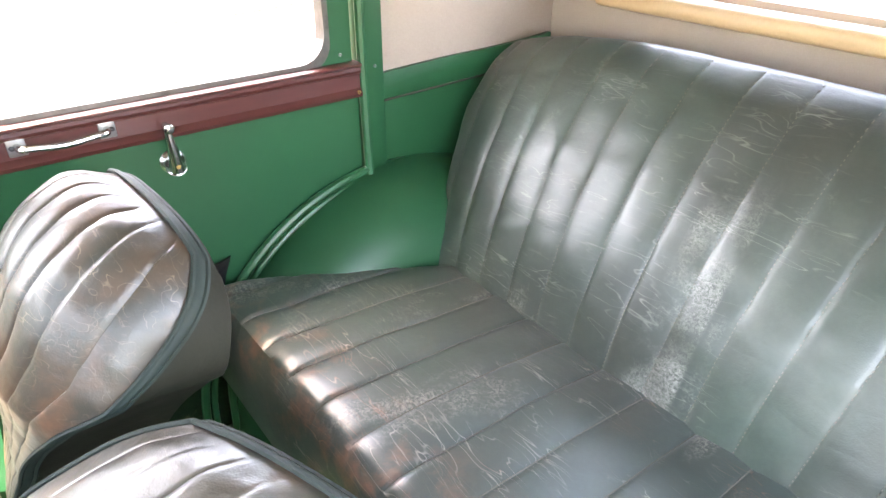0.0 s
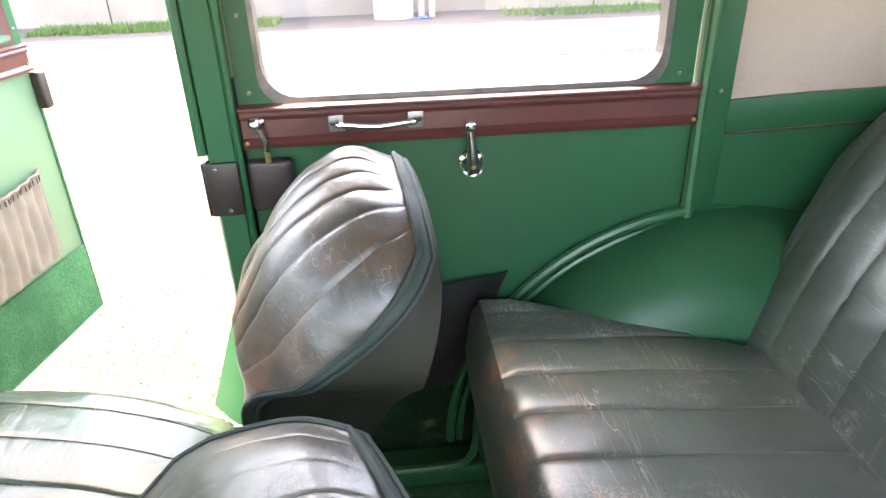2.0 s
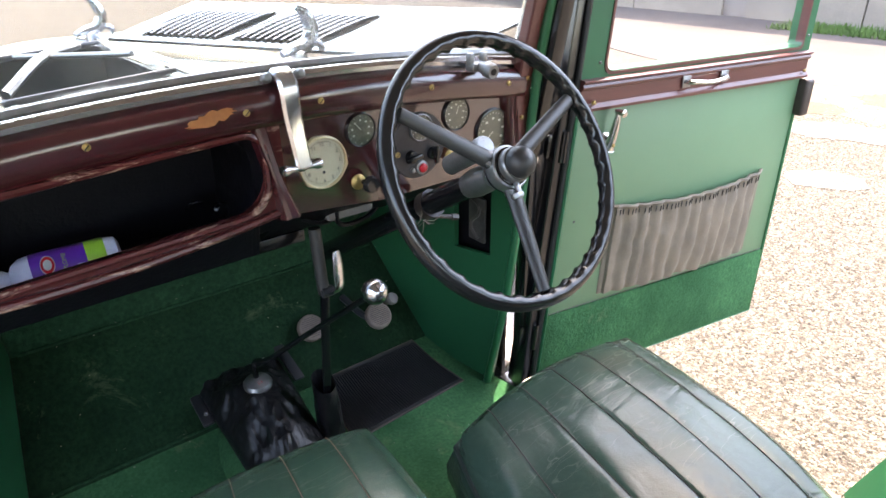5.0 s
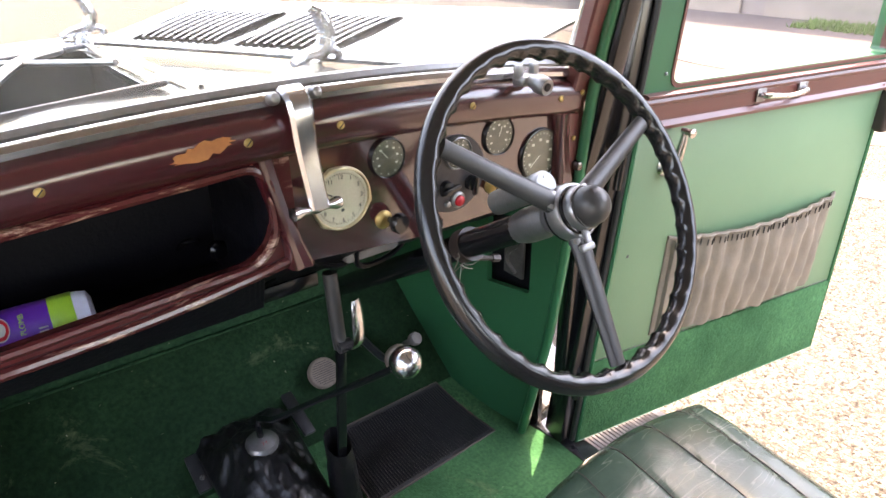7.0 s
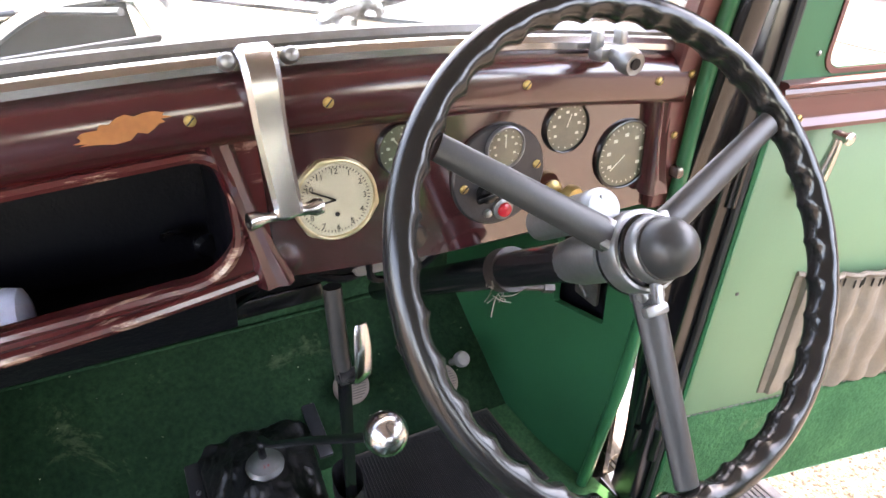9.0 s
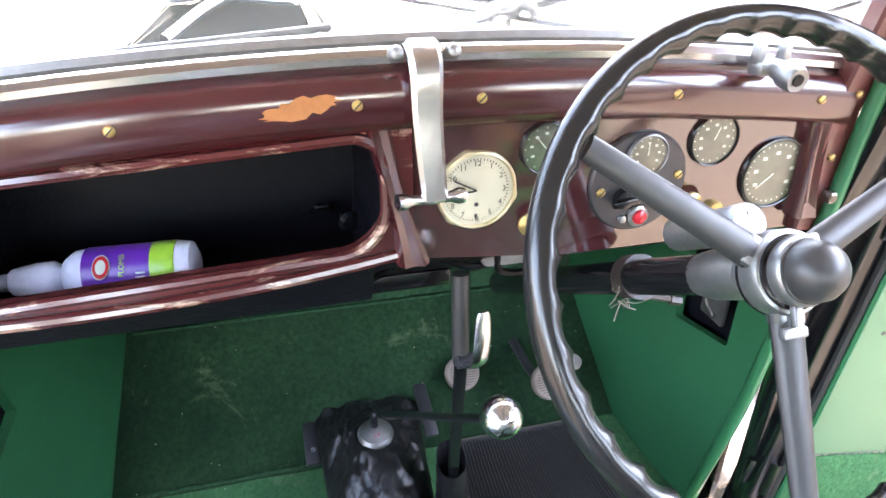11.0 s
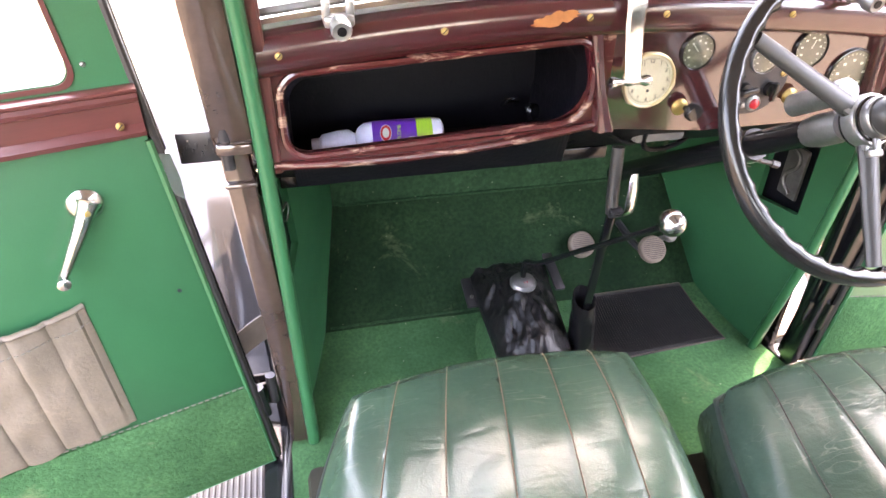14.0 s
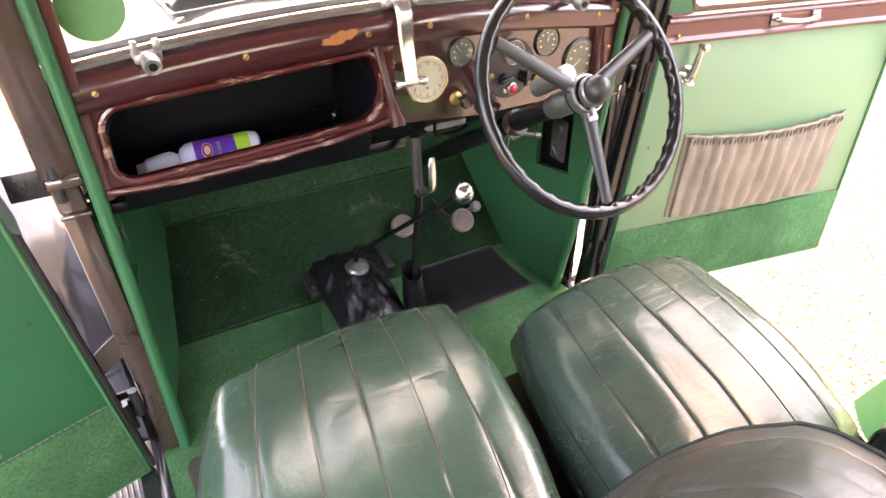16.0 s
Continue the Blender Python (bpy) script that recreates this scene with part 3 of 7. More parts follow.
def screw(parent, at, axis, r=0.006, mat="brass", name="screw"):
    bm = bmesh.new()
    a = Vector(axis).normalized()
    lathe(bm, at, a, [(-0.002, r), (0.0008, r), (0.002, r * 0.8), (0.0026, r * 0.3)], 12)
    s = a.orthogonal().normalized()
    head = len(bm.faces)
    box(bm, Vector(at) + a * 0.0024, (r * 1.7, r * 0.26, 0.001), 0, Matrix((s, a.cross(s), a)).transposed())
    bm.faces.ensure_lookup_table()
    for f in bm.faces[head:]:
        f.material_index = 1
    return part(name, bm, (mat, "ink"), parent)


def words(name, text, at, right, up, size, mat, parent, label="", align="CENTER"):
    """Letters in Blender's own font, turned into a mesh, standing on the given directions."""
    cu = bpy.data.curves.new(name, "FONT")
    cu.body, cu.size, cu.align_x, cu.align_y, cu.extrude = text, size, align, "CENTER", 0.0002
    tmp = bpy.data.objects.new(name, cu)
    scene.collection.objects.link(tmp)
    me = bpy.data.meshes.new_from_object(tmp.evaluated_get(bpy.context.evaluated_depsgraph_get()))
    bpy.data.objects.remove(tmp)
    x, y = Vector(right).normalized(), Vector(up).normalized()
    z = x.cross(y).normalized()
    y = z.cross(x)
    m = Matrix.Translation(at) @ Matrix((x, y, z)).transposed().to_4x4()
    me.transform(m)
    me.materials.append(M[mat])
    ob = new(name, me)
    ob.parent = parent
    if parent.type == "EMPTY":
        ob.matrix_parent_inverse = Matrix.Translation(parent.location).inverted()
    return tagged(ob, label)


# ---- ground and yard ----
bm = bmesh.new()
sheet(bm, lambda u, v: Vector(((u - 0.5) * 600, (v - 0.5) * 600, 0)), 30, 30)
whole("ground", bm, "gravel", "pale sunlit gravel yard round the car", "ground", kind="structure", smooth=False)

bm = bmesh.new()
sheet(bm, lambda u, v: Vector((6.9 + 0.5 * math.sin(v * 9.0) + 0.3 * math.sin(v * 31) + u * (12 - 6.9), -14 + 32 * v, 0.006 + 0.004 * math.sin(u * 7 + v * 23))), 24, 60, 0.03, (0, 0, -1))
whole("pavement", bm, "concrete", "worn grey concrete apron before the garages, their shadow in its colour", "pavement", kind="structure")

# loose stones over the nearest gravel
rng = random.Random(4)
verts, faces = [], []
for k in range(110000):
    y = rng.uniform(-1.2, 2.6)
    x = 0.75 + rng.random() ** 1.5 * 5.0
    s = rng.uniform(0.0028, 0.0078)
    a, b, c = rng.uniform(0.7, 1.3), rng.uniform(0.7, 1.3), rng.uniform(0.45, 0.9)
    w = rng.uniform(0, 6.3)
    cw, sw = math.cos(w), math.sin(w)
    i = len(verts)
    for px, py, pz in ((1, 0, 0), (0, 1, 0), (-1, 0, 0), (0, -1, 0), (0.2, 0.1, 1)):
        qx, qy = px * a * s, py * b * s
        verts.append((x + qx * cw - qy * sw, y + qx * sw + qy * cw, max(0.0, pz * c * s) + 0.0015))
    faces += [(i, i + 1, i + 4), (i + 1, i + 2, i + 4), (i + 2, i + 3, i + 4), (i + 3, i, i + 4)]
me = bpy.data.meshes.new("gravel_stones")
me.from_pydata(verts, [], faces)
me.materials.append(M["stones"])
tagged(new("gravel_stones", me), "loose pale brown gravel stones on the yard", "gravel", kind="stuff")

# patches of chalk, sand and bare earth trodden into the gravel
def ground_patch(name, c, u, v, top, mat, label, corner=0.55, ragged=0.16):
    """A flat patch on half axes u and v, square-cornered or round, with a ragged edge."""
    line_ = []
    for k in range(160):
        a = 2 * math.pi * k / 160
        ca, sa = math.cos(a), math.sin(a)
        r_ = 1 + ragged * noise.noise(Vector((2.2 * ca + c[0], 2.2 * sa, c[1]))) + 0.7 * ragged * noise.noise(Vector((9 * ca, 9 * sa + c[1], c[0]))) + 0.5 * ragged * noise.noise(Vector((31 * ca, 31 * sa, c[0])))
        p, q = math.copysign(abs(ca) ** corner, ca) * r_, math.copysign(abs(sa) ** corner, sa) * r_
        line_.append(Vector((c[0] + u[0] * p + v[0] * q, c[1] + u[1] * p + v[1] * q, 0.0005)))
    bm = bmesh.new()
    prism(bm, line_, (0, 0, top))
    whole(name, bm, mat, label, "patch", kind="structure", smooth=False)


ground_patch("sand_patch", (6.0, 2.2), (0.5, -1.3), (0.85, 0.25), 0.002, "sand", "sandy beige patch strewn over the gravel", 0.9, 0.3)
ground_patch("earth_patch", (5.22, 2.4), (0.18, -0.3), (0.2, 0.06), 0.0035, "earth", "bare orange-brown earth showing through the gravel", 1.0, 0.3)
ground_patch("earth_patch", (6.0, 1.86), (0.06, -0.33), (0.34, 0.1), 0.0035, "earth", "bare orange-brown earth showing through the gravel", 1.0, 0.3)
ground_patch("chalk_patch", (3.61, 1.48), (0.11, -0.18), (0.13, 0.075), 0.0045, "chalk", "chalky white slab-like patch level with the gravel")
ground_patch("chalk_patch", (4.76, 1.78), (0.18, -0.44), (0.25, 0.06), 0.0045, "chalk", "chalky white patch trodden into the gravel", 0.75, 0.26)

# garages that close the yard
garage = thing("garage_building", (11.2, 3, 0), "low rendered garage building with weathered pale panel doors", "building")
bm = bmesh.new()
box(bm, (12.6, 2, 1.75), (4, 40, 3.5), 0.02)
part("wall", bm, "wall", garage)
bm = bmesh.new()
prism(bm, [(10.3, -18.3, 3.5), (12.6, -18.3, 4.4), (14.9, -18.3, 3.5)], (0, 40.6, 0))
part("roof", bm, "concrete", garage)
bm = bmesh.new()
box(bm, (10.56, 0, 1.1), (0.05, 1.78, 2.2), 0.012)
plank_mesh = finish("panel", bm, "timber")
for y0 in (-9.5, -5.4, 2.2, 6.2, 10.2):
    bm = bmesh.new()
    box(bm, (10.55, y0 + 1.8, 2.24), (0.12, 3.8, 0.08), 0.01)
    gd = part("garage_door", bm, "timber", garage)
    for k in range(2):
        pl = new("panel", plank_mesh)
        pl.location = (0, y0 + 0.9 + 1.8 * k, 0)
        pl.parent = gd
bm = bmesh.new()
verts, faces = [], []
rng = random.Random(8)
for k in range(5200):
    y, x = rng.uniform(1.4, 4.9), 9.55 + rng.random() * 0.85
    if rng.random() < 0.35:
        y = rng.uniform(-8, -2)
    h, w, a = rng.uniform(0.03, 0.12), rng.uniform(0.006, 0.016), rng.uniform(0, 6.3)
    lx, ly = rng.uniform(-0.05, 0.05), rng.uniform(-0.05, 0.05)
    i = len(verts)
    verts += [(x - w * math.cos(a), y - w * math.sin(a), 0.005), (x + w * math.cos(a), y + w * math.sin(a), 0.005), (x + lx, y + ly, h)]
    faces.append((i, i + 1, i + 2))
bm.free()
me = bpy.data.meshes.new("grass_verge")
me.from_pydata(verts, [], faces)
me.materials.append(M["grass"])
tagged(new("grass_verge", me), "strip of short green grass before the wall", "grass", kind="stuff")

# things left standing at the edge of the yard
sack = thing("white_sack", (9.95, -0.32, 0), "bulging white builder's sack standing on the concrete", "sack")
bm = bmesh.new()
sheet(bm, lambda u, v: Vector((9.95 + (0.27 + 0.03 * math.sin(v * 3)) * math.cos(2 * math.pi * u) * (1 - 0.25 * v ** 3) * (1 + 0.08 * noise.noise(Vector((math.cos(6.28 * u) * 2, math.sin(6.28 * u) * 2, v * 3)))), -0.32 + 0.3 * math.sin(2 * math.pi * u) * (1 - 0.25 * v ** 3), 0.02 + 0.62 * v)), 28, 10)
part("bag", bm, "sack", sack)
bm = bmesh.new()
sheet(bm, lambda u, v: Vector((9.95 + 0.2 * (u - 0.5) * 2, -0.32 + 0.22 * (v - 0.5) * 2, 0.6 + 0.05 * noise.noise(Vector((u * 4, v * 4, 1))))), 8, 8, 0.02, (0, 0, -1))
part("filling", bm, "sack", sack)
for y in (-0.74, -0.9):
    bm = bmesh.new()
    box(bm, (10.0, y, 0.5), (0.1, 0.1, 1.0), 0.01)
    whole("wooden_post", bm, "timber", "pale weathered wooden post standing by the grass", "post", group="posts by the grass")
bm = bmesh.new()
sheet(bm, lambda u, v: Vector((9.72 + 0.25 * u, -0.85 + 0.4 * v, 0.012 + 0.05 * abs(noise.noise(Vector((u * 5, v * 5, 2)))))), 12, 12, 0.004, (0, 0, -1))
whole("blue_sheet", bm, "blue_plastic", "crumpled blue plastic sheet on the concrete", "sheet")

# an unseen wall added to close the yard behind the camera
yard_wall = thing("yard_wall", (-14, 0, 0), "unseen plain rendered wall added to close the yard", "wall", kind="structure")
bm = bmesh.new()
box(bm, (-14.2, 0, 1.5), (0.4, 50, 3.0), 0.02)
part("wall", bm, "wall", yard_wall)

# ---- body shell of the car: floor, toe board, pillars, panels, roof ----
# floor pan with carpet, rising into the toe board and bulkhead
PROFILE = [(-1.1, 0.40), (0.2, 0.405), (0.86, 0.408), (0.98, 0.418), (1.06, 0.436), (1.136, 0.468)]


def side_x(y):
    """Half width of the footwell."""
    return 0.505 if y < 0.9 else 0.495 - 0.2 * (y - 0.9)


bm = bmesh.new()
line = smooth_line([(0, y, z) for y, z in PROFILE], 6)
sheet(bm, lambda u, v: Vector(((v * 2 - 1) * side_x(line[round(u * (len(line) - 1))].y), line[round(u * (len(line) - 1))].y, line[round(u * (len(line) - 1))].z)), len(line) - 1, 24, 0.03, (0, 0, -1))
whole("floor", bm, "carpet", "worn bright green carpet on the car floor", "floor", kind="structure")
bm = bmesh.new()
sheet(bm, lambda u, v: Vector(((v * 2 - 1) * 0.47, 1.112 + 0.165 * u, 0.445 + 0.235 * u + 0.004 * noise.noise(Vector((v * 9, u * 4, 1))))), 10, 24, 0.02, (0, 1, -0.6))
whole("toe_board", bm, "carpet_dark", "sloping toe board covered in worn carpet coloured as in shade", "floor", kind="structure")
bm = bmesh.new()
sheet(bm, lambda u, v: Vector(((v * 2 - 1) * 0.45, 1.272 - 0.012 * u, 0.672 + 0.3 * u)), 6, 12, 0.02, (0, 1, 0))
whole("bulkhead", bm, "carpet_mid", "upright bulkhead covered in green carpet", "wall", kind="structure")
bm = bmesh.new()
tube(bm, [(-0.36, 1.262, 0.678), (0.36, 1.262, 0.672)], 0.0025, 6)
tube(bm, [(-0.405 + 0.385 * k / 30, 1.124 + 0.003 * noise.noise(Vector((k * 0.7, 0, 2))), 0.474 + 0.003 * noise.noise(Vector((k * 0.9, 3, 0)))) for k in range(31)], 0.0025, 6)
whole("carpet_edge", bm, "carpet_mid", "bound edges of the green carpet", "trim", kind="structure")

for s, nm in ((-1, "kick_panel_1"), (1, "kick_panel_2")):
    bm = bmesh.new()
    y0, y1 = 0.925, 1.3
    hole = round_rect(0.957, 1.043, 0.725, 0.868, 0.004, 2) if s > 0 else None
    if s < 0:
        # a tall slit that narrows to its foot
        quad = ((1.039, 0.741), (1.015, 0.886), (0.966, 0.886), (0.992, 0.706))
        hole = []
        for i, c in enumerate(quad):
            for k in range(-3, 4):
                o = quad[(i + (1 if k > 0 else -1)) % 4]
                hole.append(tuple(p + (q - p) * abs(k) / 7 for p, q in zip(c, o)))
    outer = spread(hole, y0, y1, 0.40, 0.98 if s > 0 else 0.893)
    if s > 0:
        # the leading edge runs forward towards the floor
        outer = [(a + 0.027 if a == y0 and b < 0.5 else (a - 0.02 if a == y0 else a), b) for a, b in outer]
    X = lambda y: s * (0.476 - 0.3 * (y - 0.925))
    frame_with_hole(bm, [Vector((X(a), a, b)) for a, b in outer], [Vector((X(a), a, b)) for a, b in hole], (s * 0.012, 0, 0))
    kp = whole(nm, bm, "vinyl", "smooth green leathercloth kick panel with a dark cut-out", "trim panel", kind="structure", smooth=False)
    bm = bmesh.new()
    prism(bm, [Vector((X(y) + s * (0.03 if s > 0 else 0.014), y, z)) for y, z in ((0.93, 0.66), (1.12, 0.66), (1.12, 0.93), (0.93, 0.93))], (s * 0.004, 0, 0))
    part("backing", bm, "matt_black", kp)
    if s < 0:
        bm = bmesh.new()
        tube(bm, smooth_line([(X(y) - 0.004, y, z) for y, z in ((0.975, 0.9), (0.985, 0.84), (0.995, 0.825), (1.02, 0.828), (1.026, 0.812), (1.012, 0.8), (0.993, 0.806), (0.99, 0.76))], 5), 0.0016, 6)
        part("pull_wire", bm, "alloy_dark", kp, "bent wire pull in the slit")
    bm = bmesh.new()
    dx = 0.024 if s > 0 else 0.0
    foot_ = [(0.46, 0.95, 0.412), (0.4645, 0.923, 0.555)] if s > 0 else [(-0.457, 0.9, 0.41)]
    tube(bm, smooth_line(foot_ + [(s * (0.461 + 0.2 * dx), 0.897, 0.7), (s * (0.465 + dx), 0.886, 0.96), (s * (0.469 + dx), 0.866, 1.16), (s * (0.48 + dx), 0.80, 1.5)]), 0.009 if s > 0 else 0.0105, 18)
    part("bead", bm, "vinyl_bead", kp)

# vent plate seen through the driver's cut-out
bm = bmesh.new()
box(bm, (0.468, 1.0, 0.795), (0.008, 0.05, 0.1), 0.012)
tube(bm, smooth_line([(0.462, 1.012, 0.84), (0.462, 0.99, 0.83), (0.462, 0.99, 0.81), (0.462, 1.01, 0.79), (0.462, 1.01, 0.77), (0.462, 0.99, 0.755)]), 0.004, 6)
whole("vent_plate", bm, "alloy_dark", "dark embossed metal plate behind the kick panel opening", "plate")

# roof and head
def roof_half(y):
    """Half width of the unseen head: waist added over the front doors to admit sun."""
    return 0.72 - 0.14 * math.exp(-((y - 0.28) / 0.15) ** 2) if y > 0.1 else 0.72


bm = bmesh.new()
sheet(bm, lambda u, v: Vector(((v * 2 - 1) * roof_half(0.99 - 2.07 * u), 0.99 - 2.07 * u, 1.5 + 0.04 * (1 - (v * 2 - 1) ** 2) + 0.02 * math.sin(u * math.pi))), 60, 12, 0.02, (0, 0, 1))
whole("ceiling", bm, "cream", "cream cloth headlining", "ceiling", kind="structure")

# rear wall with window, quarter panels
bm = bmesh.new()
hole = round_rect(-0.36, 0.36, 1.19, 1.40, 0.04, 6)
outer = spread(hole, -0.6, 0.6, 0.4, 1.54)
frame_with_hole(bm, [Vector((a, -1.0, b)) for a, b in outer], [Vector((a, -1.0, b)) for a, b in hole], (0, -0.03, 0))
whole("wall_rear", bm, "cream", "cream cloth lined back panel with the rear window", "wall", kind="structure", smooth=False)
win = thing("window_1", (0, -1.0, 1.29), "small rear window of the saloon", "window", kind="structure")
bm = bmesh.new()
box(bm, (0, -1.012, 1.295), (0.74, 0.004, 0.23), 0)
g = part("pane", bm, "glass", win)
g.visible_shadow = False
blind = thing("roller_blind", (0, -0.97, 1.17), "cream roller blind box along the rear window", "blind")
bm = bmesh.new()
box(bm, (0, -0.955, 1.168), (0.80, 0.06, 0.032), 0.014, seg=4)
part("blind_box", bm, "cream_wood", blind)
bm = bmesh.new()
tube(bm, [(0.385, -0.945, 1.155), (0.385, -0.945, 1.17)], 0.006, 8)
part("peg", bm, "brass", blind)

for s in (-1, 1):
    n = "1" if s < 0 else "2"
    # cream side above, green quarter panel below
    bm = bmesh.new()
    box(bm, (s * 0.572, -0.768, 1.28), (0.02, 0.48, 0.56), 0.002)
    whole("wall_side_" + n, bm, "cream", "cream cloth lining over the rear quarter", "wall", kind="structure")
    q = thing("quarter_panel_" + n, (s * 0.56, -0.76, 0.9), "green leathercloth rear quarter panel with a stitched top band", "trim panel", kind="structure")
    bm = bmesh.new()
    prism(bm, [(s * 0.556, -0.535, 0.45), (s * 0.556, -0.99, 0.45), (s * 0.556, -0.99, 1.03), (s * 0.556, -0.535, 1.02)], (s * 0.012, 0, 0))
    part("lower_panel", bm, "vinyl", q, smooth=False)
    bm = bmesh.new()
    sheet(bm, lambda u, v: Vector((s * (0.552 - 0.004 * math.sin(v * math.pi)), -0.535 - 0.455 * u, (1.003 + 0.012 * u) * (1 - v) + v * (1.052 + 0.022 * u * u + 0.004 * math.sin(u * 5)))), 14, 6, 0.014, (s, 0, 0))
    part("top_band", bm, "vinyl", q)
    bm = bmesh.new()
    tube(bm, [(s * 0.5505, -0.537 - 0.45 * k / 12, 1.003 + 0.012 * k / 12) for k in range(13)], 0.0022, 6)
    part("band_seam", bm, "stitch_dark", q)
    # wheel arch
    bm = bmesh.new()
    lathe(bm, (0, -0.585, 0.47), (s, 0, 0), [(0.56, 0.412), (0.52, 0.41), (0.48, 0.4), (0.452, 0.385), (0.42, 0.356), (0.40, 0.32), (0.385, 0.26), (0.375, 0.13), (0.372, 0.001)], 60)
    whole("wheel_arch_" + n, bm, "vinyl", "smooth green rounded wheel arch beside the rear seat", "trim panel", kind="structure", sharp=60)

# right centre post (B) with striker, and rear post (C)
for s, n in ((1, "1"), (-1, "2")):
    p = thing("door_post_" + n, (s * 0.55, 0.175, 0.9), "green centre door post with a rounded bead", "pillar", kind="structure")
    bm = bmesh.new()
    prism(bm, [(s * 0.528, 0.162, 0.4), (s * 0.531, 0.196, 0.4), (s * 0.545, 0.203, 0.4), (s * 0.585, 0.203, 0.4), (s * 0.585, 0.155, 0.4), (s * 0.54, 0.155, 0.4)], (0, 0, 1.12))
    part("post", bm, "vinyl", p, sharp=50)
    bm = bmesh.new()
    tube(bm, [(s * 0.54, 0.207, 1.02), (s * 0.54, 0.207, 1.52)], 0.008, 8)
    part("bead", bm, "vinyl_bead", p)
    bm = bmesh.new()
    tube(bm, [(s * 0.536, 0.157, 0.42), (s * 0.536, 0.157, 1.52)], 0.006, 8)
    part("rear_bead", bm, "vinyl_bead", p)
    bm = bmesh.new()
    box(bm, (s * 0.526, 0.182, 0.972), (0.008, 0.046, 0.08), 0.004)
    box(bm, (s * 0.540, 0.206, 0.972), (0.03, 0.008, 0.08), 0.003)
    st = part("striker_plate", bm, "lock_box", p, "creased dark brown striker cover")
    screw(st, (s * 0.5215, 0.178, 0.941), (-s, 0, 0), 0.0035, "alloy")
    screw(st, (s * 0.5215, 0.19, 1.003), (-s, 0, 0), 0.0035, "alloy")
p = thing("rear_post", (0.55, -0.53, 0.9), "green rear door post with beads and screws", "pillar", kind="structure")
bm = bmesh.new()
box(bm, (0.563, -0.534, 1.17), (0.03, 0.05, 0.7), 0.003)
post = part("post", bm, "vinyl", p)
bm = bmesh.new()
tube(bm, [(0.545, -0.512, 1.52), (0.545, -0.512, 1.06), (0.54, -0.513, 0.875)], 0.0085, 8)
part("bead", bm, "vinyl_bead", p)
screw(post, (0.547, -0.54, 1.07), (-1, 0, 0), 0.003, "alloy")
bm = bmesh.new()
arc = [Vector((0.541, -0.56 + 0.432 * math.cos(radians(a)), 0.455 + 0.432 * math.sin(radians(a)))) for a in range(0, 84, 4)]
tube(bm, arc + [Vector((0.541, -0.513, 0.885))], 0.008, 8)
part("arch_bead", bm, "vinyl_bead", p)
bm = bmesh.new()
arc2 = [Vector((0.541, -0.56 + 0.415 * math.cos(radians(a)), 0.455 + 0.415 * math.sin(radians(a)))) for a in range(0, 84, 4)]
tube(bm, arc2 + [Vector((0.541, -0.53, 0.868))], 0.006, 8)
part("arch_bead", bm, "vinyl_bead", p)
bm = bmesh.new()
arc3 = [Vector((0.548, -0.56 + r * math.cos(radians(a)), 0.455 + r * math.sin(radians(a)))) for r, rr in ((0.43, 0),) for a in range(-8, 100, 4)]
arc4 = [Vector((0.548, -0.585 + 0.39 * math.cos(radians(a)), 0.455 + 0.39 * math.sin(radians(a)))) for a in range(-8, 100, 4)]
prism(bm, arc3 + arc4[::-1], (0.006, 0, 0))
part("arch_panel", bm, "vinyl", p, smooth=False)

# ---- rear right door, shut ----
door = thing("rear_door", (0.55, -0.2, 0.75), "closed green lined rear door with a maroon wooden waist rail", "door")
bm = bmesh.new()
arcd = [Vector((0.552, -0.56 + 0.425 * math.cos(radians(a)), 0.455 + 0.425 * math.sin(radians(a)))) for a in range(0, 84, 4)]
prism(bm, [Vector((0.552, 0.15, 0.43)), Vector((0.552, 0.15, 1.05))] + [Vector((0.552, -0.505, 1.05)), Vector((0.552, -0.505, 0.882))] + arcd[::-1] + [Vector((0.552, -0.135, 0.43))], (0.01, 0, 0))
part("lining", bm, "vinyl", door, smooth=False)
bm = bmesh.new()
box(bm, (0.585, -0.175, 0.74), (0.04, 0.66, 0.66), 0.004)
box(bm, (0.566, 0.15, 0.77), (0.02, 0.03, 0.7), 0.002)
part("shell", bm, "coach_paint", door)


def rail(parent, a, b, inward, z0, z1, mat="maroon_rail", ends=True):
    """A moulded waist rail between two points of the plan: flat face, round top ridge, bottom bead."""
    a, b, n = Vector((*a, 0)), Vector((*b, 0)), Vector((*inward, 0)).normalized()
    h = z1 - z0
    prof = [(0.0, z0), (0.016, z0), (0.018, z0 + 0.1 * h), (0.014, z0 + 0.2 * h), (0.011, z0 + 0.24 * h), (0.011, z0 + 0.66 * h), (0.015, z0 + 0.7 * h), (0.017, z0 + 0.78 * h),
            (0.015, z0 + 0.86 * h), (0.02, z0 + 0.92 * h), (0.02, z1 - 0.002), (0.016, z1), (-0.02, z1), (-0.02, z0)]
    bm = bmesh.new()
    prism(bm, [a + n * d + Vector((0, 0, z)) for d, z in prof], b - a)
    return part("waist_rail", bm, mat, parent, "maroon stained wooden waist rail with bead mouldings", sharp=28)


rl = rail(door, (0.55, 0.148), (0.55, -0.503), (-1, 0), 1.026, 1.0845)
screw(rl, (0.5335, -0.497, 1.034), (-1, 0, 0), 0.0035)
screw(rl, (0.5335, 0.143, 1.034), (-1, 0, 0), 0.0035)


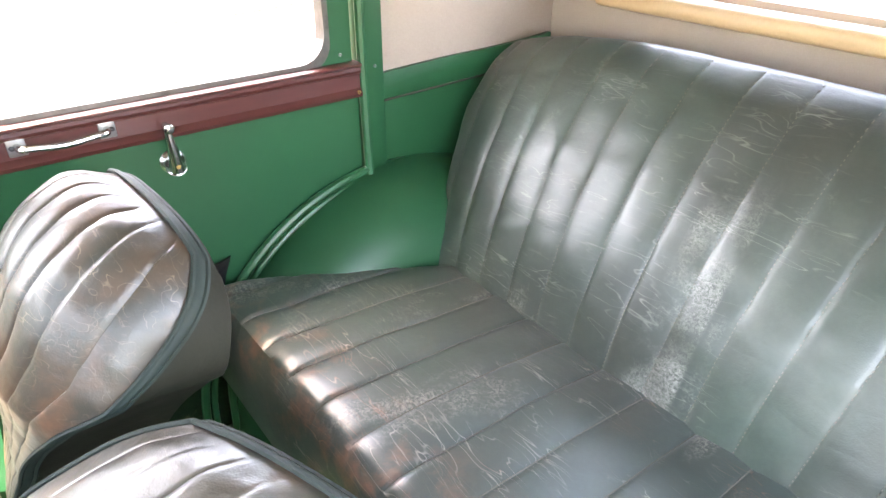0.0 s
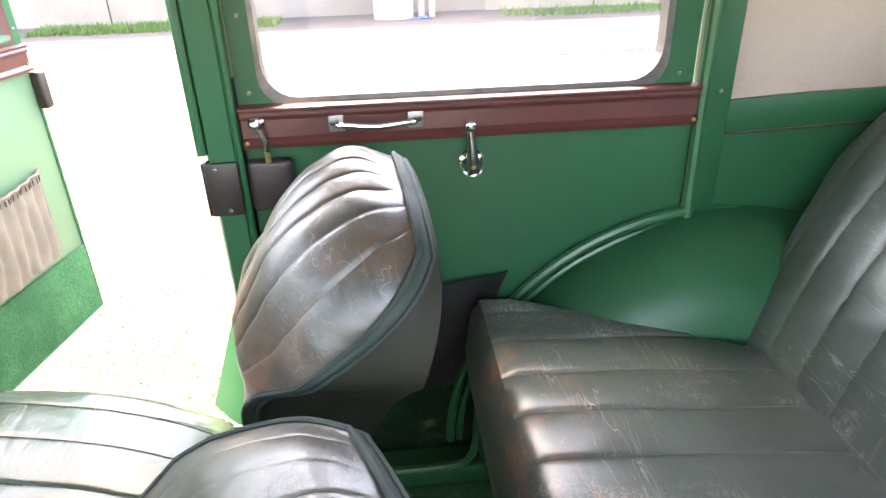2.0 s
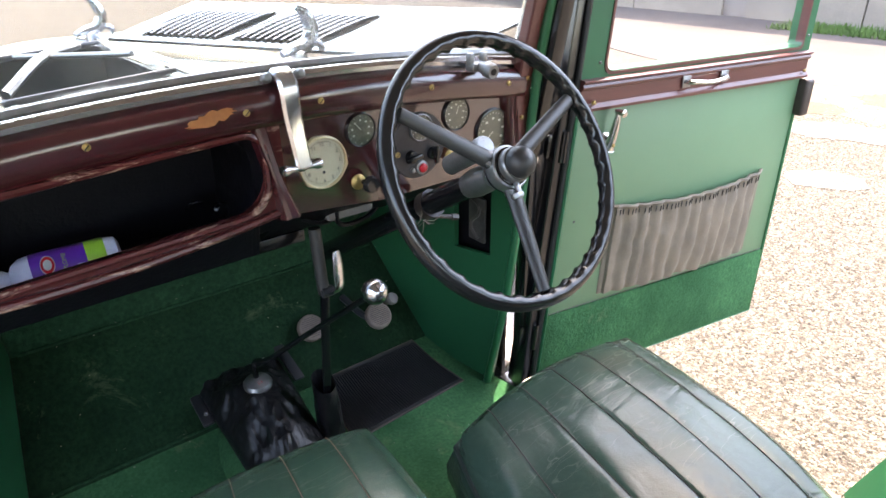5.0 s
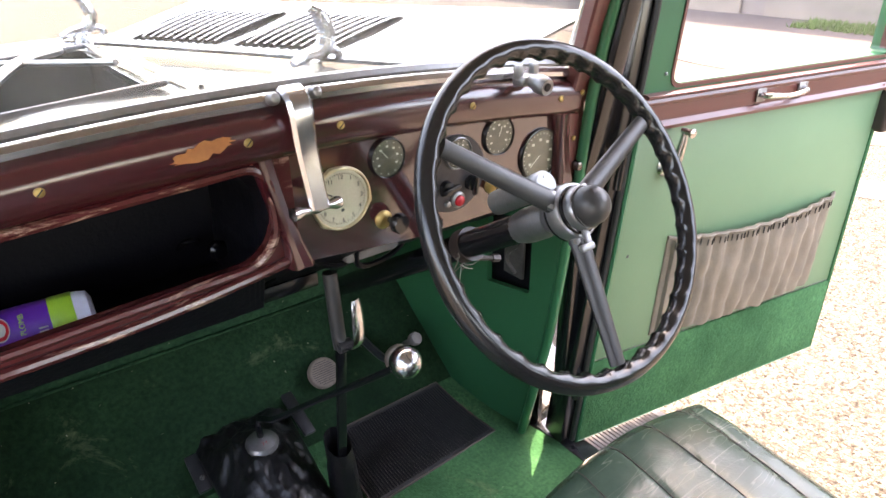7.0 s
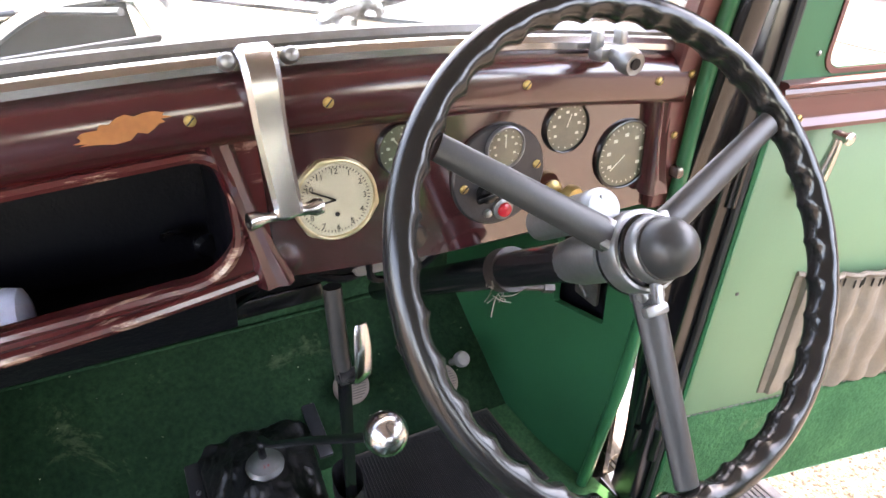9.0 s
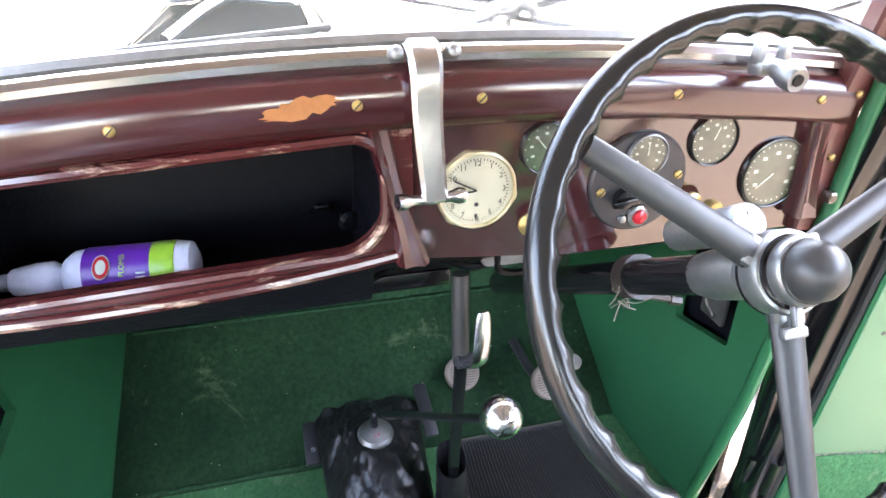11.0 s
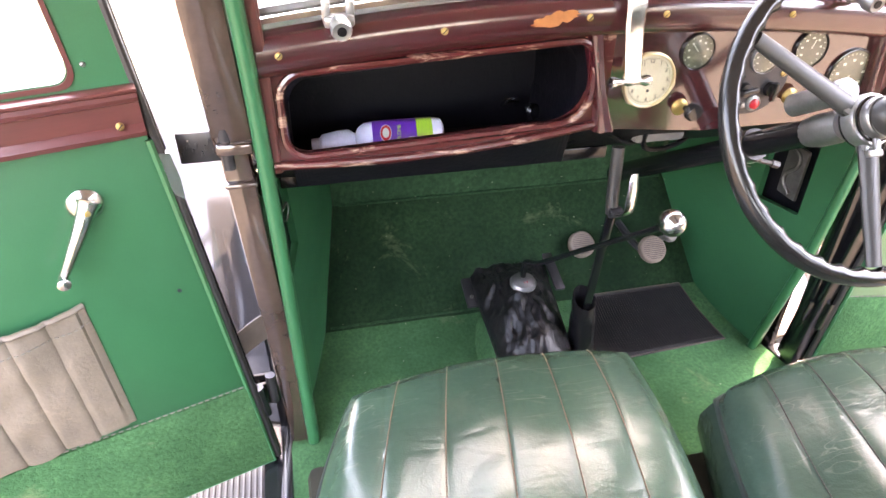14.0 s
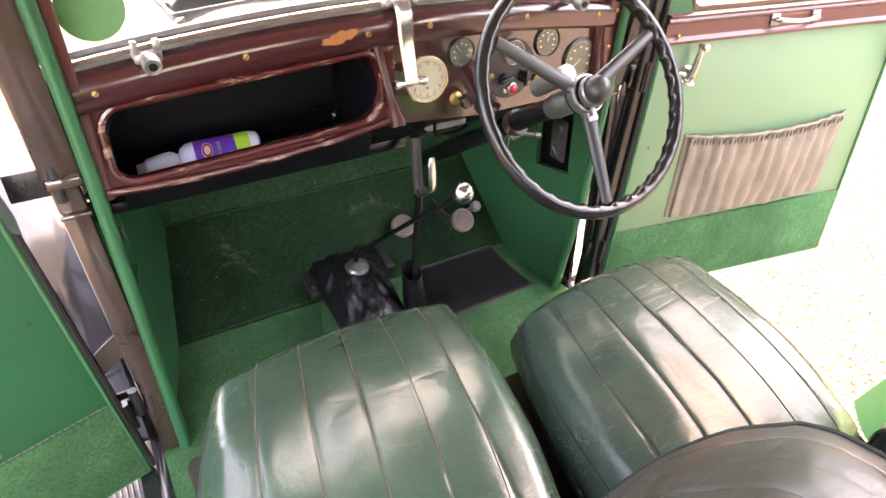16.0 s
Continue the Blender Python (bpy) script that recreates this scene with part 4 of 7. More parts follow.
def grab_handle(parent, a, b, n, z):
    """A cast chrome pull handle on two square plates."""
    n = Vector(n).normalized()
    a, b = Vector((*a, z)), Vector((*b, z))
    d = (b - a).normalized()
    m = Matrix((d, n, Vector((0, 0, 1)))).transposed()
    bm = bmesh.new()
    pts = [a + n * 0.002, a + n * 0.014 + d * 0.004, a + n * 0.019 + d * 0.016, (a + b) / 2 + n * 0.021 - Vector((0, 0, 0.003)), b + n * 0.019 - d * 0.016, b + n * 0.014 - d * 0.004, b + n * 0.002]
    line_ = smooth_line(pts, 5)
    tube(bm, line_, [0.0058 - 0.0014 * math.sin(math.pi * k / (len(line_) - 1)) for k in range(len(line_))], 10)
    h = part("grab_handle", bm, "chrome", parent, "cast chrome grab handle")
    for q in (a, b):
        bm = bmesh.new()
        box(bm, q + n * 0.002, (0.022, 0.004, 0.024), 0.0015, m)
        pl = part("mount_plate", bm, "alloy", h)
        e = -d if q is a else d
        bm = bmesh.new()
        lathe(bm, q + n * 0.004 + e * 0.006, n, [(0, 0.0035), (0.0015, 0.003), (0.002, 0.001)], 10)
        ob = new("mount_screw", finish("mount_screw", bm, "steel"))
        ob.parent = h
    return h


def winder(parent, pivot, tip, n):
    """A chrome window winder: rose, tapered crank and knob."""
    n = Vector(n).normalized()
    p, t = Vector(pivot), Vector(tip)
    bm = bmesh.new()
    lathe(bm, p, n, [(-0.004, 0.02), (0.002, 0.02), (0.006, 0.017), (0.009, 0.012), (0.012, 0.0)], 24)
    part("winder_rose", bm, "nickel", parent)
    bm = bmesh.new()
    d = (t - p)
    line_ = [p + n * 0.012 - d * 0.1, p + n * 0.016, p + n * 0.022 + d * 0.3, p + n * 0.026 + d * 0.7, p + n * 0.027 + d]
    ln = smooth_line(line_, 5)
    k = len(ln) - 1
    tube(bm, ln, [0.0155 - 0.0105 * (i / k) ** 0.6 for i in range(k + 1)], 12)
    arm = part("window_winder", bm, "nickel", parent, "chrome window winder crank")
    bm = bmesh.new()
    lathe(bm, t + n * 0.024, n, [(-0.004, 0.0045), (0.002, 0.006), (0.006, 0.0055), (0.012, 0.0055), (0.015, 0.0075), (0.019, 0.0075), (0.0205, 0.005), (0.021, 0.001)], 14)
    ob = new("knob", finish("knob", bm, "nickel"))
    ob.parent = arm
    bm = bmesh.new()
    lathe(bm, p + n * 0.026, n, [(0, 0.004), (0.002, 0.003), (0.0025, 0.0005)], 10)
    ob = new("centre_screw", finish("centre_screw", bm, "brass"))
    ob.parent = arm
    return arm


grab_handle(door, (0.539, 0.018), (0.539, -0.092), (-1, 0, 0), 1.056)
winder(door, (0.552, -0.172, 0.983), (0.552, -0.166, 1.048), (-1, 0, 0))
# window of the shut rear door
bm = bmesh.new()
hole = round_rect(-0.45, 0.114, 1.083, 1.47, 0.04, 6)
outer = spread(hole, -0.497, 0.15, 1.07, 1.5)
frame_with_hole(bm, [Vector((0.552, a, b)) for a, b in outer], [Vector((0.552, a, b)) for a, b in hole], (0.03, 0, 0))
wf = part("window_frame", bm, "vinyl", door, smooth=False)
bm = bmesh.new()
o = round_rect(-0.456, 0.119, 1.078, 1.475, 0.044, 6)
i_ = round_rect(-0.446, 0.112, 1.0915, 1.467, 0.046, 6)
frame_with_hole(bm, [Vector((0.549, a, b)) for a, b in o], [Vector((0.549, a, b)) for a, b in i_], (0.027, 0, 0))
part("glass_channel", bm, "alloy_dark", wf, "dark metal window channel", smooth=False)
bm = bmesh.new()
box(bm, (0.568, -0.168, 1.28), (0.004, 0.58, 0.39), 0)
g = part("pane", bm, "glass", door)
g.visible_shadow = False
for y, z in ((0.133, 1.1), (-0.475, 1.098), (0.133, 1.2)):
    screw(wf, (0.5515, y, z), (-1, 0, 0), 0.003, "alloy")
# lock lever and box near the centre post
bm = bmesh.new()
lathe(bm, (0.54, 0.127, 1.062), (-1, 0, 0), [(0, 0.011), (0.006, 0.011), (0.01, 0.007), (0.016, 0.009), (0.022, 0.006), (0.024, 0.001)], 16)
tube(bm, [(0.53, 0.127, 1.06), (0.53, 0.118, 1.04), (0.532, 0.118, 1.022)], [0.005, 0.004, 0.003], 8)
part("lock_lever", bm, "chrome", door)
bm = bmesh.new()
box(bm, (0.543, 0.118, 0.97), (0.02, 0.066, 0.078), 0.009, seg=3)
part("lock_box", bm, "lock_box", door, "dark brown lock box")
bm = bmesh.new()
tube(bm, [(0.535, 0.118, 1.02), (0.535, 0.118, 1.005)], 0.004, 8)
part("lock_rod", bm, "brass", door)
# dark pocket low on the door
bm = bmesh.new()
sheet(bm, lambda u, v: Vector((0.546 - 0.02 * math.sin(math.pi * u) * (0.4 + 0.6 * v) - 0.004 * noise.noise(Vector((u * 6, v * 6, 0))), 0.06 - 0.2 * u - 0.09 * u * v, 0.575 + 0.2 * v + 0.02 * u * v)), 16, 12, 0.004, (1, 0, 0))
part("door_pocket", bm, "pocket", door, "sagging dark leather door pocket")
bm = bmesh.new()
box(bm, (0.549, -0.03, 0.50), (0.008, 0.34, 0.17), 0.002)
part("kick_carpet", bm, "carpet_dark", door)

# rear footwell sill with beads, beside the rear seat
bm = bmesh.new()
box(bm, (0.515, -0.02, 0.42), (0.06, 0.36, 0.04), 0.008)
whole("sill", bm, "vinyl", "green covered door sill", "trim", kind="structure")
bm = bmesh.new()
tube(bm, smooth_line([(0.49, 0.1, 0.445), (0.49, -0.1, 0.442), (0.50, -0.16, 0.45), (0.515, -0.175, 0.52), (0.53, -0.19, 0.66)]), 0.007, 8)
whole("sill_bead", bm, "vinyl_bead", "green bead along the rear sill", "trim", kind="structure")


# ---- seats ----
def flute(x, pitch, depth, sharp=0.45):
    """Height of a puffed, fluted pad: each flute is convex and falls sharply into its seam."""
    f = abs((x / pitch) % 1.0 - 0.5) * 2
    return -depth * ((1 - sharp) * f ** 2.6 + sharp * f ** 18)


def stitch_line(pts, gap=2):
    """Short raised stitches along a seam."""
    bm = bmesh.new()
    for k in range(0, len(pts) - 1, gap):
        a, b = pts[k], pts[k + 1]
        tube(bm, [Vector(a), Vector(a).lerp(Vector(b), 0.8)], 0.0008, 5)
    return bm


def bench(bm, cx, hw, y0, y1, ztop, depth, pitch, crown, r=0.035, nx=140, ny=44, squash=0.12, fdepth=0.0036, rear_drop=0.02, rumple=0.0022, seed=0.0, slope=0.0):
    """A stuffed cushion with rounded edges and flutes running front to back."""
    def axis(n):
        out = [(-1 + 2 * k / n) for k in range(n + 1)]
        return [(p, 0.0) for p in out]
    edge = [(1.0, 1.0), (1.0, 0.7), (1.0, 0.4), (1.0, 0.12)]
    ax = [(-1, d) for _, d in edge] + axis(nx) + [(1, d) for _, d in edge[::-1]]
    ay = [(-1, d) for _, d in edge] + axis(ny) + [(1, d) for _, d in edge[::-1]]
    hy, cy = (y1 - y0) / 2, (y0 + y1) / 2
    g = []
    for px, dx in ax:
        row = []
        for py, dy in ay:
            sx = px * math.sqrt(1 - squash * py * py)
            sy = py * math.sqrt(1 - squash * px * px)
            x, y = cx + hw * sx, cy + hy * sy
            ex, ey = hw * (1 - abs(px)), hy * (1 - abs(py))
            e = min(ex, ey)
            round_ = r - math.sqrt(max(0.0, r * r - max(0.0, r - e) ** 2))
            wall = max(dx, dy)
            z = ztop + crown * (1 - px * px) * (1 - 0.8 * py * py) - round_ + slope * py
            if wall == 0:
                z += flute(x - cx, pitch, fdepth, 0.6) * min(1, e / 0.02)
                z += rumple * (noise.noise(Vector((x * 9 + seed, y * 6, 1))) + 0.3 * noise.noise(Vector((x * 24 + seed, y * 14, 4)))) * min(1, e / 0.03)
                z -= rear_drop * max(0, -py) ** 2
            else:
                z = ztop - r + slope * py - (depth - r) * wall
                out = 0.012 * math.sin(math.pi * min(1, wall))
                x += out * (px if abs(px) == 1 else 0)
                y += out * (py if abs(py) == 1 else 0)
            row.append(bm.verts.new((x, y, z)))
        g.append(row)
    for i in range(len(g) - 1):
        for j in range(len(g[0]) - 1):
            bm.faces.new((g[i][j], g[i + 1][j], g[i + 1][j + 1], g[i][j + 1]))
    return g


def seam_columns(g, cx, pitch, k=4):
    """Lines of points down the seams of a bench grid."""
    mid = len(g[0]) // 2
    rows = range(k, len(g) - k)
    out = []
    for j in range(-8, 9):
        i = min(rows, key=lambda q: abs(g[q][mid].co.x - cx - j * pitch))
        if abs(g[i][mid].co.x - cx - j * pitch) < 0.01 and k + 2 < i < len(g) - k - 3:
            pts = [g[i][q].co.copy() + Vector((0, 0, 0.0008)) for q in range(k + 1, len(g[0]) - k - 1)]
            fine = []
            for a, b in zip(pts, pts[1:]):
                fine += [a, a.lerp(b, 0.5)]
            out.append(fine)
    return out


def outline_of(g, k=4):
    """The top rim of a bench grid."""
    n, m = len(g), len(g[0])
    a, b, c, d = k, n - 1 - k, k, m - 1 - k
    rim = [g[i][c].co.copy() for i in range(a, b)] + [g[b][j].co.copy() for j in range(c, d)] + [g[i][d].co.copy() for i in range(b, a, -1)] + [g[a][j].co.copy() for j in range(d, c, -1)]
    return rim


def seat_back(parent, cx, dy, yaw, hw=0.158, seed=0.0, dz=0.0, lean=0.0, bulge=1.0, ex=0.75, taper=0.28, flare=0.036, fl=0.0055, hide="leather_back", crown=(0.2, 0.86, 2.4), foot=0.0):
    """A reclined bucket back: fluted face with rounded top, thick roll round its edge, plain leathercloth rear."""
    side_k = ((0.0, 0.182, 0.655), (0.25, 0.14, 0.80), (0.45, 0.09, 0.885), (0.6, 0.042, 0.925), (0.75, -0.012, 0.968), (0.88, -0.055, 1.008), (1.0, -0.082, 1.036))
    mid_k = ((0.0, 0.192, 0.64), (0.25, 0.148, 0.815), (0.45, 0.118, 0.9), (0.6, 0.088, 0.962), (0.75, 0.045, 1.034), (0.88, -0.022, 1.076), (1.0, -0.08, 1.062))
    inb = -1 if cx > 0 else 1

    def along(ks, t):
        """A smooth curve through (t, y, z) knots."""
        for i in range(len(ks) - 1):
            if t <= ks[i + 1][0]:
                a, b = ks[i], ks[i + 1]
                h = b[0] - a[0]
                f = (t - a[0]) / h
                p, q = ks[max(i - 1, 0)], ks[min(i + 2, len(ks) - 1)]
                out = []
                for c in (1, 2):
                    m0 = (b[c] - p[c]) / (b[0] - p[0]) * h
                    m1 = (q[c] - a[c]) / (q[0] - a[0]) * h
                    out.append((2 * f ** 3 - 3 * f * f + 1) * a[c] + (f ** 3 - 2 * f * f + f) * m0 + (3 * f * f - 2 * f ** 3) * b[c] + (f ** 3 - f * f) * m1)
                return out
        return list(ks[-1][1:])

    def half(t):
        return hw * (1 - taper + taper * min(1, t / 0.62) ** 1.1) * (1 - crown[0] * max(0.0, (t - crown[1]) / (1 - crown[1])) ** crown[2])

    def shift(t):
        """The back leans towards the middle of the car as it rises."""
        return inb * flare * min(1, t / 0.7) + foot * max(0.0, 1 - t / 0.45)

    def tip(p):
        """Leans the whole back about its foot."""
        y, z = p.y - dy - 0.17, p.z - 0.7
        return Vector((p.x, dy + 0.17 + math.cos(lean) * y - math.sin(lean) * z, 0.7 + dz + math.sin(lean) * y + math.cos(lean) * z))

    def front(u, t):
        x = half(t) * u + shift(t)
        (sy, sz), (my, mz) = along(side_k, t), along(mid_k, t)
        b = bulge * max(0.0, 1 - abs(u) ** 2.6) ** ex
        n = Vector((0, 0.9 - 0.9 * max(0, t - 0.6) / 0.4, 0.25 + 0.75 * max(0, t - 0.6) / 0.4)).normalized()
        e = min(1 - abs(u), (1 - t) * 3)
        low = max(0.0, min(1.0, (0.5 - t) / 0.3)) if cx > 0 else 0.0
        h = flute(u + 0.1175, 0.235, fl * (1 - 0.75 * low), 0.6) * min(1, min(1 - abs(u), (1 - t) * 1.2) / 0.16) + 0.005 * noise.noise(Vector((x * 11 + seed, t * 4, 2))) * min(1, e / 0.2)
        h += 0.0018 * noise.noise(Vector((x * 40 + seed, t * 22, 5))) * min(1, e / 0.2)
        # the foot draws back between the cushion and the green side flap
        b *= 1 - 0.8 * low
        gone = (0.036 + 0.006 * u) * low
        return tip(Vector((cx + x, dy + sy + (my - sy) * b + yaw * x - gone, sz + (mz - sz) * b)) + n * h)

    def rear(u, t):
        p = front(u, t)
        sy, sz = along(side_k, t)
        yr = -0.100 + 0.08 * max(0.0, (1.03 - sz) / 0.33)
        q = tip(Vector((p.x, dy + min(yr, sy - 0.016) + yaw * (p.x - cx), sz)))
        top = max(0.0, (t - 0.9) / 0.1)
        return Vector((p.x, q.y, q.z * (1 - top) + p.z * top - 0.014))

    nu, nt = 150, 60
    ts = [k / nt for k in range(nt + 1)]
    us = [math.sin((-1 + 2 * k / nu) * math.pi / 2) * 0.5 + (-1 + 2 * k / nu) * 0.5 for k in range(nu + 1)]
    bm = bmesh.new()
    g = [[bm.verts.new(front(u, t)) for u in us] for t in ts]
    for a in range(nt):
        for b in range(nu):
            bm.faces.new((g[a][b], g[a][b + 1], g[a + 1][b + 1], g[a + 1][b]))
    face = part("backrest", bm, hide, parent, "aged brownish green fluted leather")
    bm = bmesh.new()
    h = [[bm.verts.new(rear(u, t)) for u in us[::6]] for t in ts[::3]]
    for a in range(len(h) - 1):
        for b in range(len(h[0]) - 1):
            bm.faces.new((h[a][b], h[a + 1][b], h[a + 1][b + 1], h[a][b + 1]))
    part("back_panel", bm, "leather_panel", parent, "olive leathercloth back of the seat", sharp=70)
    for sd, mt, lb in ((-1, "leather_panel", "olive leathercloth side"), (1, "vinyl", "smooth green leathercloth side")):
        if cx < 0:
            mt = "vinyl" if sd < 0 else "leather_panel"
        bm = bmesh.new()
        fr_ = [(front(sd, t), rear(sd, t)) for t in ts[::3]]
        low = [(Vector((p.x, p.y, 0.5)), Vector((q.x, q.y, 0.5))) for p, q in fr_[:1]]
        rows_ = [[bm.verts.new(p.lerp(q, k / 6)) for k in range(7)] for p, q in low + fr_]
        for a_, b_ in zip(rows_, rows_[1:]):
            for k in range(6):
                bm.faces.new((a_[k], a_[k + 1], b_[k + 1], b_[k]))
        part("side_panel", bm, mt, parent, lb if mt == "vinyl" else "olive leathercloth side")
    bm = bmesh.new()
    top_f, top_r = [front(u, 1.0) for u in us[::3]], [rear(u, 1.0) for u in us[::3]]
    rows_ = [[bm.verts.new(p.lerp(q, k / 2)) for k in range(3)] for p, q in zip(top_f, top_r)]
    for a_, b_ in zip(rows_, rows_[1:]):
        for k in range(2):
            bm.faces.new((a_[k], a_[k + 1], b_[k + 1], b_[k]))
    part("top_gusset", bm, "leather_panel", parent)
    edge = [front(-1, t) for t in ts] + [front(u, 1.0) for u in us[1:-1:3]] + [front(1, t) for t in ts[::-1]]
    back_e = [rear(-1, t) for t in ts] + [rear(u, 1.0) for u in us[1:-1:3]] + [rear(1, t) for t in ts[::-1]]
    out = [Vector((-1, 0, 0))] * len(ts) + [Vector((0, 0, 1))] * (len(edge) - 2 * len(ts)) + [Vector((1, 0, 0))] * len(ts)
    line = []
    for q, r, o in zip(edge, back_e, out):
        w_ = min(0.015, (r - q).length * 0.9)
        line.append((q, q + (r - q).normalized() * w_, o))
    bm = bmesh.new()
    rows_ = [[bm.verts.new(p.lerp(q, k / 4) + o * (0.0025 + 0.003 * math.sin(math.pi * k / 4))) for k in range(5)] for p, q, o in line]
    for a_, b_ in zip(rows_, rows_[1:]):
        for k in range(4):
            bm.faces.new((a_[k], a_[k + 1], b_[k + 1], b_[k]))
    part("gusset", bm, "piping", face, "dark green leather edge band")
    for which in (0, 1):
        bm = bmesh.new()
        tube(bm, [v[which] + v[2] * 0.003 for v in line], 0.0028, 6)
        part("piping", bm, "piping", face)
    if cx > 0:
        A, B, C_, D = Vector((0.385, 0.139, 0.809)), Vector((0.47, 0.19, 0.8)), Vector((0.462, 0.243, 0.645)), Vector((0.345, 0.157, 0.69))
        # leather roll along the outer edge, ending in a rubbed hem over the flap
        bm = bmesh.new()
        outer = smooth_line([B, (0.46, 0.169, 0.86), (0.455, 0.153, 0.898), (0.446, 0.115, 0.945), front(0.9, 0.72)], 6)
        inner = [front(0.97, 0.25 + 0.42 * k / (len(outer) - 1)) for k in range(len(outer))]
        inner[0] = A
        rows_ = [[bm.verts.new(p.lerp(q, k / 8) + Vector((-0.25, 0.6, 0.75)) * 0.012 * math.sin(math.pi * k / 8) * math.sin(math.pi * min(1, (i + 1) / 8) / 2)) for k in range(9)] for i, (p, q) in enumerate(zip(inner, outer))]
        for a_, b_ in zip(rows_, rows_[1:]):
            for k in range(8):
                bm.faces.new((a_[k], a_[k + 1], b_[k + 1], b_[k]))
        ret = bmesh.ops.extrude_face_region(bm, geom=bm.faces[:])
        for v in ret["geom"]:
            if isinstance(v, bmesh.types.BMVert):
                v.co += Vector((0.003, -0.008, -0.006))
        bmesh.ops.recalc_face_normals(bm, faces=bm.faces[:])
        part("side_roll", bm, hide, parent, "faded leather roll with a rubbed hem")
        bm = bmesh.new()
        sheet(bm, lambda u, v: (D.lerp(A, v)).lerp(C_.lerp(B, v), u) + Vector((-0.008 * math.sin(math.pi * u), 0, 0)), 12, 10, 0.012, (0.7, -0.7, -0.3))
        part("side_flap", bm, "vinyl", parent, "smooth green leathercloth flap with a scuffed orange edge")
        bm = bmesh.new()
        tube(bm, [A + Vector((-0.002, -0.003, -0.01)), A.lerp(B, 0.4) + Vector((-0.007, 0, 0)), B], [0.004, 0.006, 0.003], 6)
        part("flap_edge", bm, "bare_patch", parent, "rubbed orange-brown flap edge")


def front_seat(name, cx, y0, y1, label, back, hw=0.2, seed=0.0, ztop=0.715, skew=0.2):
    s = thing(name, (cx, (y0 + y1) / 2, 0.41), label, "car seat", "front seats")
    bm = bmesh.new()
    g = bench(bm, cx, hw, y0, y1, ztop, 0.13, 0.0735, 0.028, 0.04, seed=seed, squash=0.22, slope=0.004, fdepth=0.0024, rumple=0.005)
    rim = outline_of(g)
    seams = seam_columns(g, cx, 0.0735)
    for q in [v.co for v in bm.verts] + rim + [q for pts in seams for q in pts]:
        q.x += skew * (q.y - 0.6)
    cu = part("cushion", bm, "leather_driver" if cx > 0 else "leather_front", s, "shiny dark green fluted leather cushion")
    bm = bmesh.new()
    tube(bm, rim[::2], 0.0045, 6, closed=True)
    part("piping", bm, "piping", cu)
    for pts in seams:
        part("stitching", stitch_line(pts, 1), "stitch_dark" if cx > 0 else "stitch_tan", cu)
    bm = bmesh.new()
    box(bm, (cx - 0.2 * skew, (y0 + y1) / 2, 0.52), (hw * 1.8, (y1 - y0) * 0.86, 0.14), 0.012)
    part("seat_frame", bm, "leather_panel", s)
    for sx in (-1, 1):
        bm = bmesh.new()
        box(bm, (cx + sx * hw * 0.7, (y0 + y1) / 2, 0.43), (0.03, (y1 - y0) * 0.8, 0.05), 0.004)
        part("runner", bm, "black", s)
    seat_back(s, seed=seed, **back)
    return s


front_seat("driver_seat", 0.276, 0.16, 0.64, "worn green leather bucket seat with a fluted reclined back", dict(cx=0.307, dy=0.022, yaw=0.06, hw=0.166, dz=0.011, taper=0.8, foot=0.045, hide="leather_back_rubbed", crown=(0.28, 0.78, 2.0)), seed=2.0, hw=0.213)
front_seat("passenger_seat", -0.216, 0.22, 0.735, "worn green leather bucket seat with scuffed seams and piping", dict(cx=-0.17, dy=0.066, yaw=0.36, hw=0.2, dz=-0.026, lean=0.178, bulge=0.65, ex=1.2, taper=0.45, flare=0.06, fl=0.0018, crown=(0.38, 0.6, 2.0)), seed=7.0, hw=0.228)

# rear bench
rs = thing("rear_seat", (0, -0.45, 0.41), "wide cracked green leather rear bench with fluted seams", "car seat")
bm = bmesh.new()
g = bench(bm, 0.0, 0.528, -0.60, -0.165, 0.758, 0.2, 0.078, 0.012, 0.036, nx=330, ny=40, fdepth=0.0048, squash=0.02, rear_drop=0.0, rumple=0.004, seed=11.0, slope=0.02)
for v in bm.verts:
    # the ends dip beside the wheel arches
    back_ = max(0.0, -0.19 - v.co.y)
    lim = 0.522 - 0.45 * back_
    a = abs(v.co.x)
    if a > lim and v.co.z > 0.6:
        v.co.x = math.copysign(lim + (a - lim) * 0.3, v.co.x)
        v.co.z -= min(1.6, 0.4 + 8 * back_) * (a - lim)
seams = seam_columns(g, 0.0, 0.078)
cu = part("cushion", bm, "leather_rear_cushion", rs, "cracked and scuffed green leather cushion")
for pts in seams:
    part("stitching", stitch_line(pts, 1), "stitch", cu)
bm = bmesh.new()
box(bm, (0, -0.40, 0.50), (0.98, 0.40, 0.18), 0.02)
part("seat_base", bm, "carpet", rs, "green carpeted seat base")


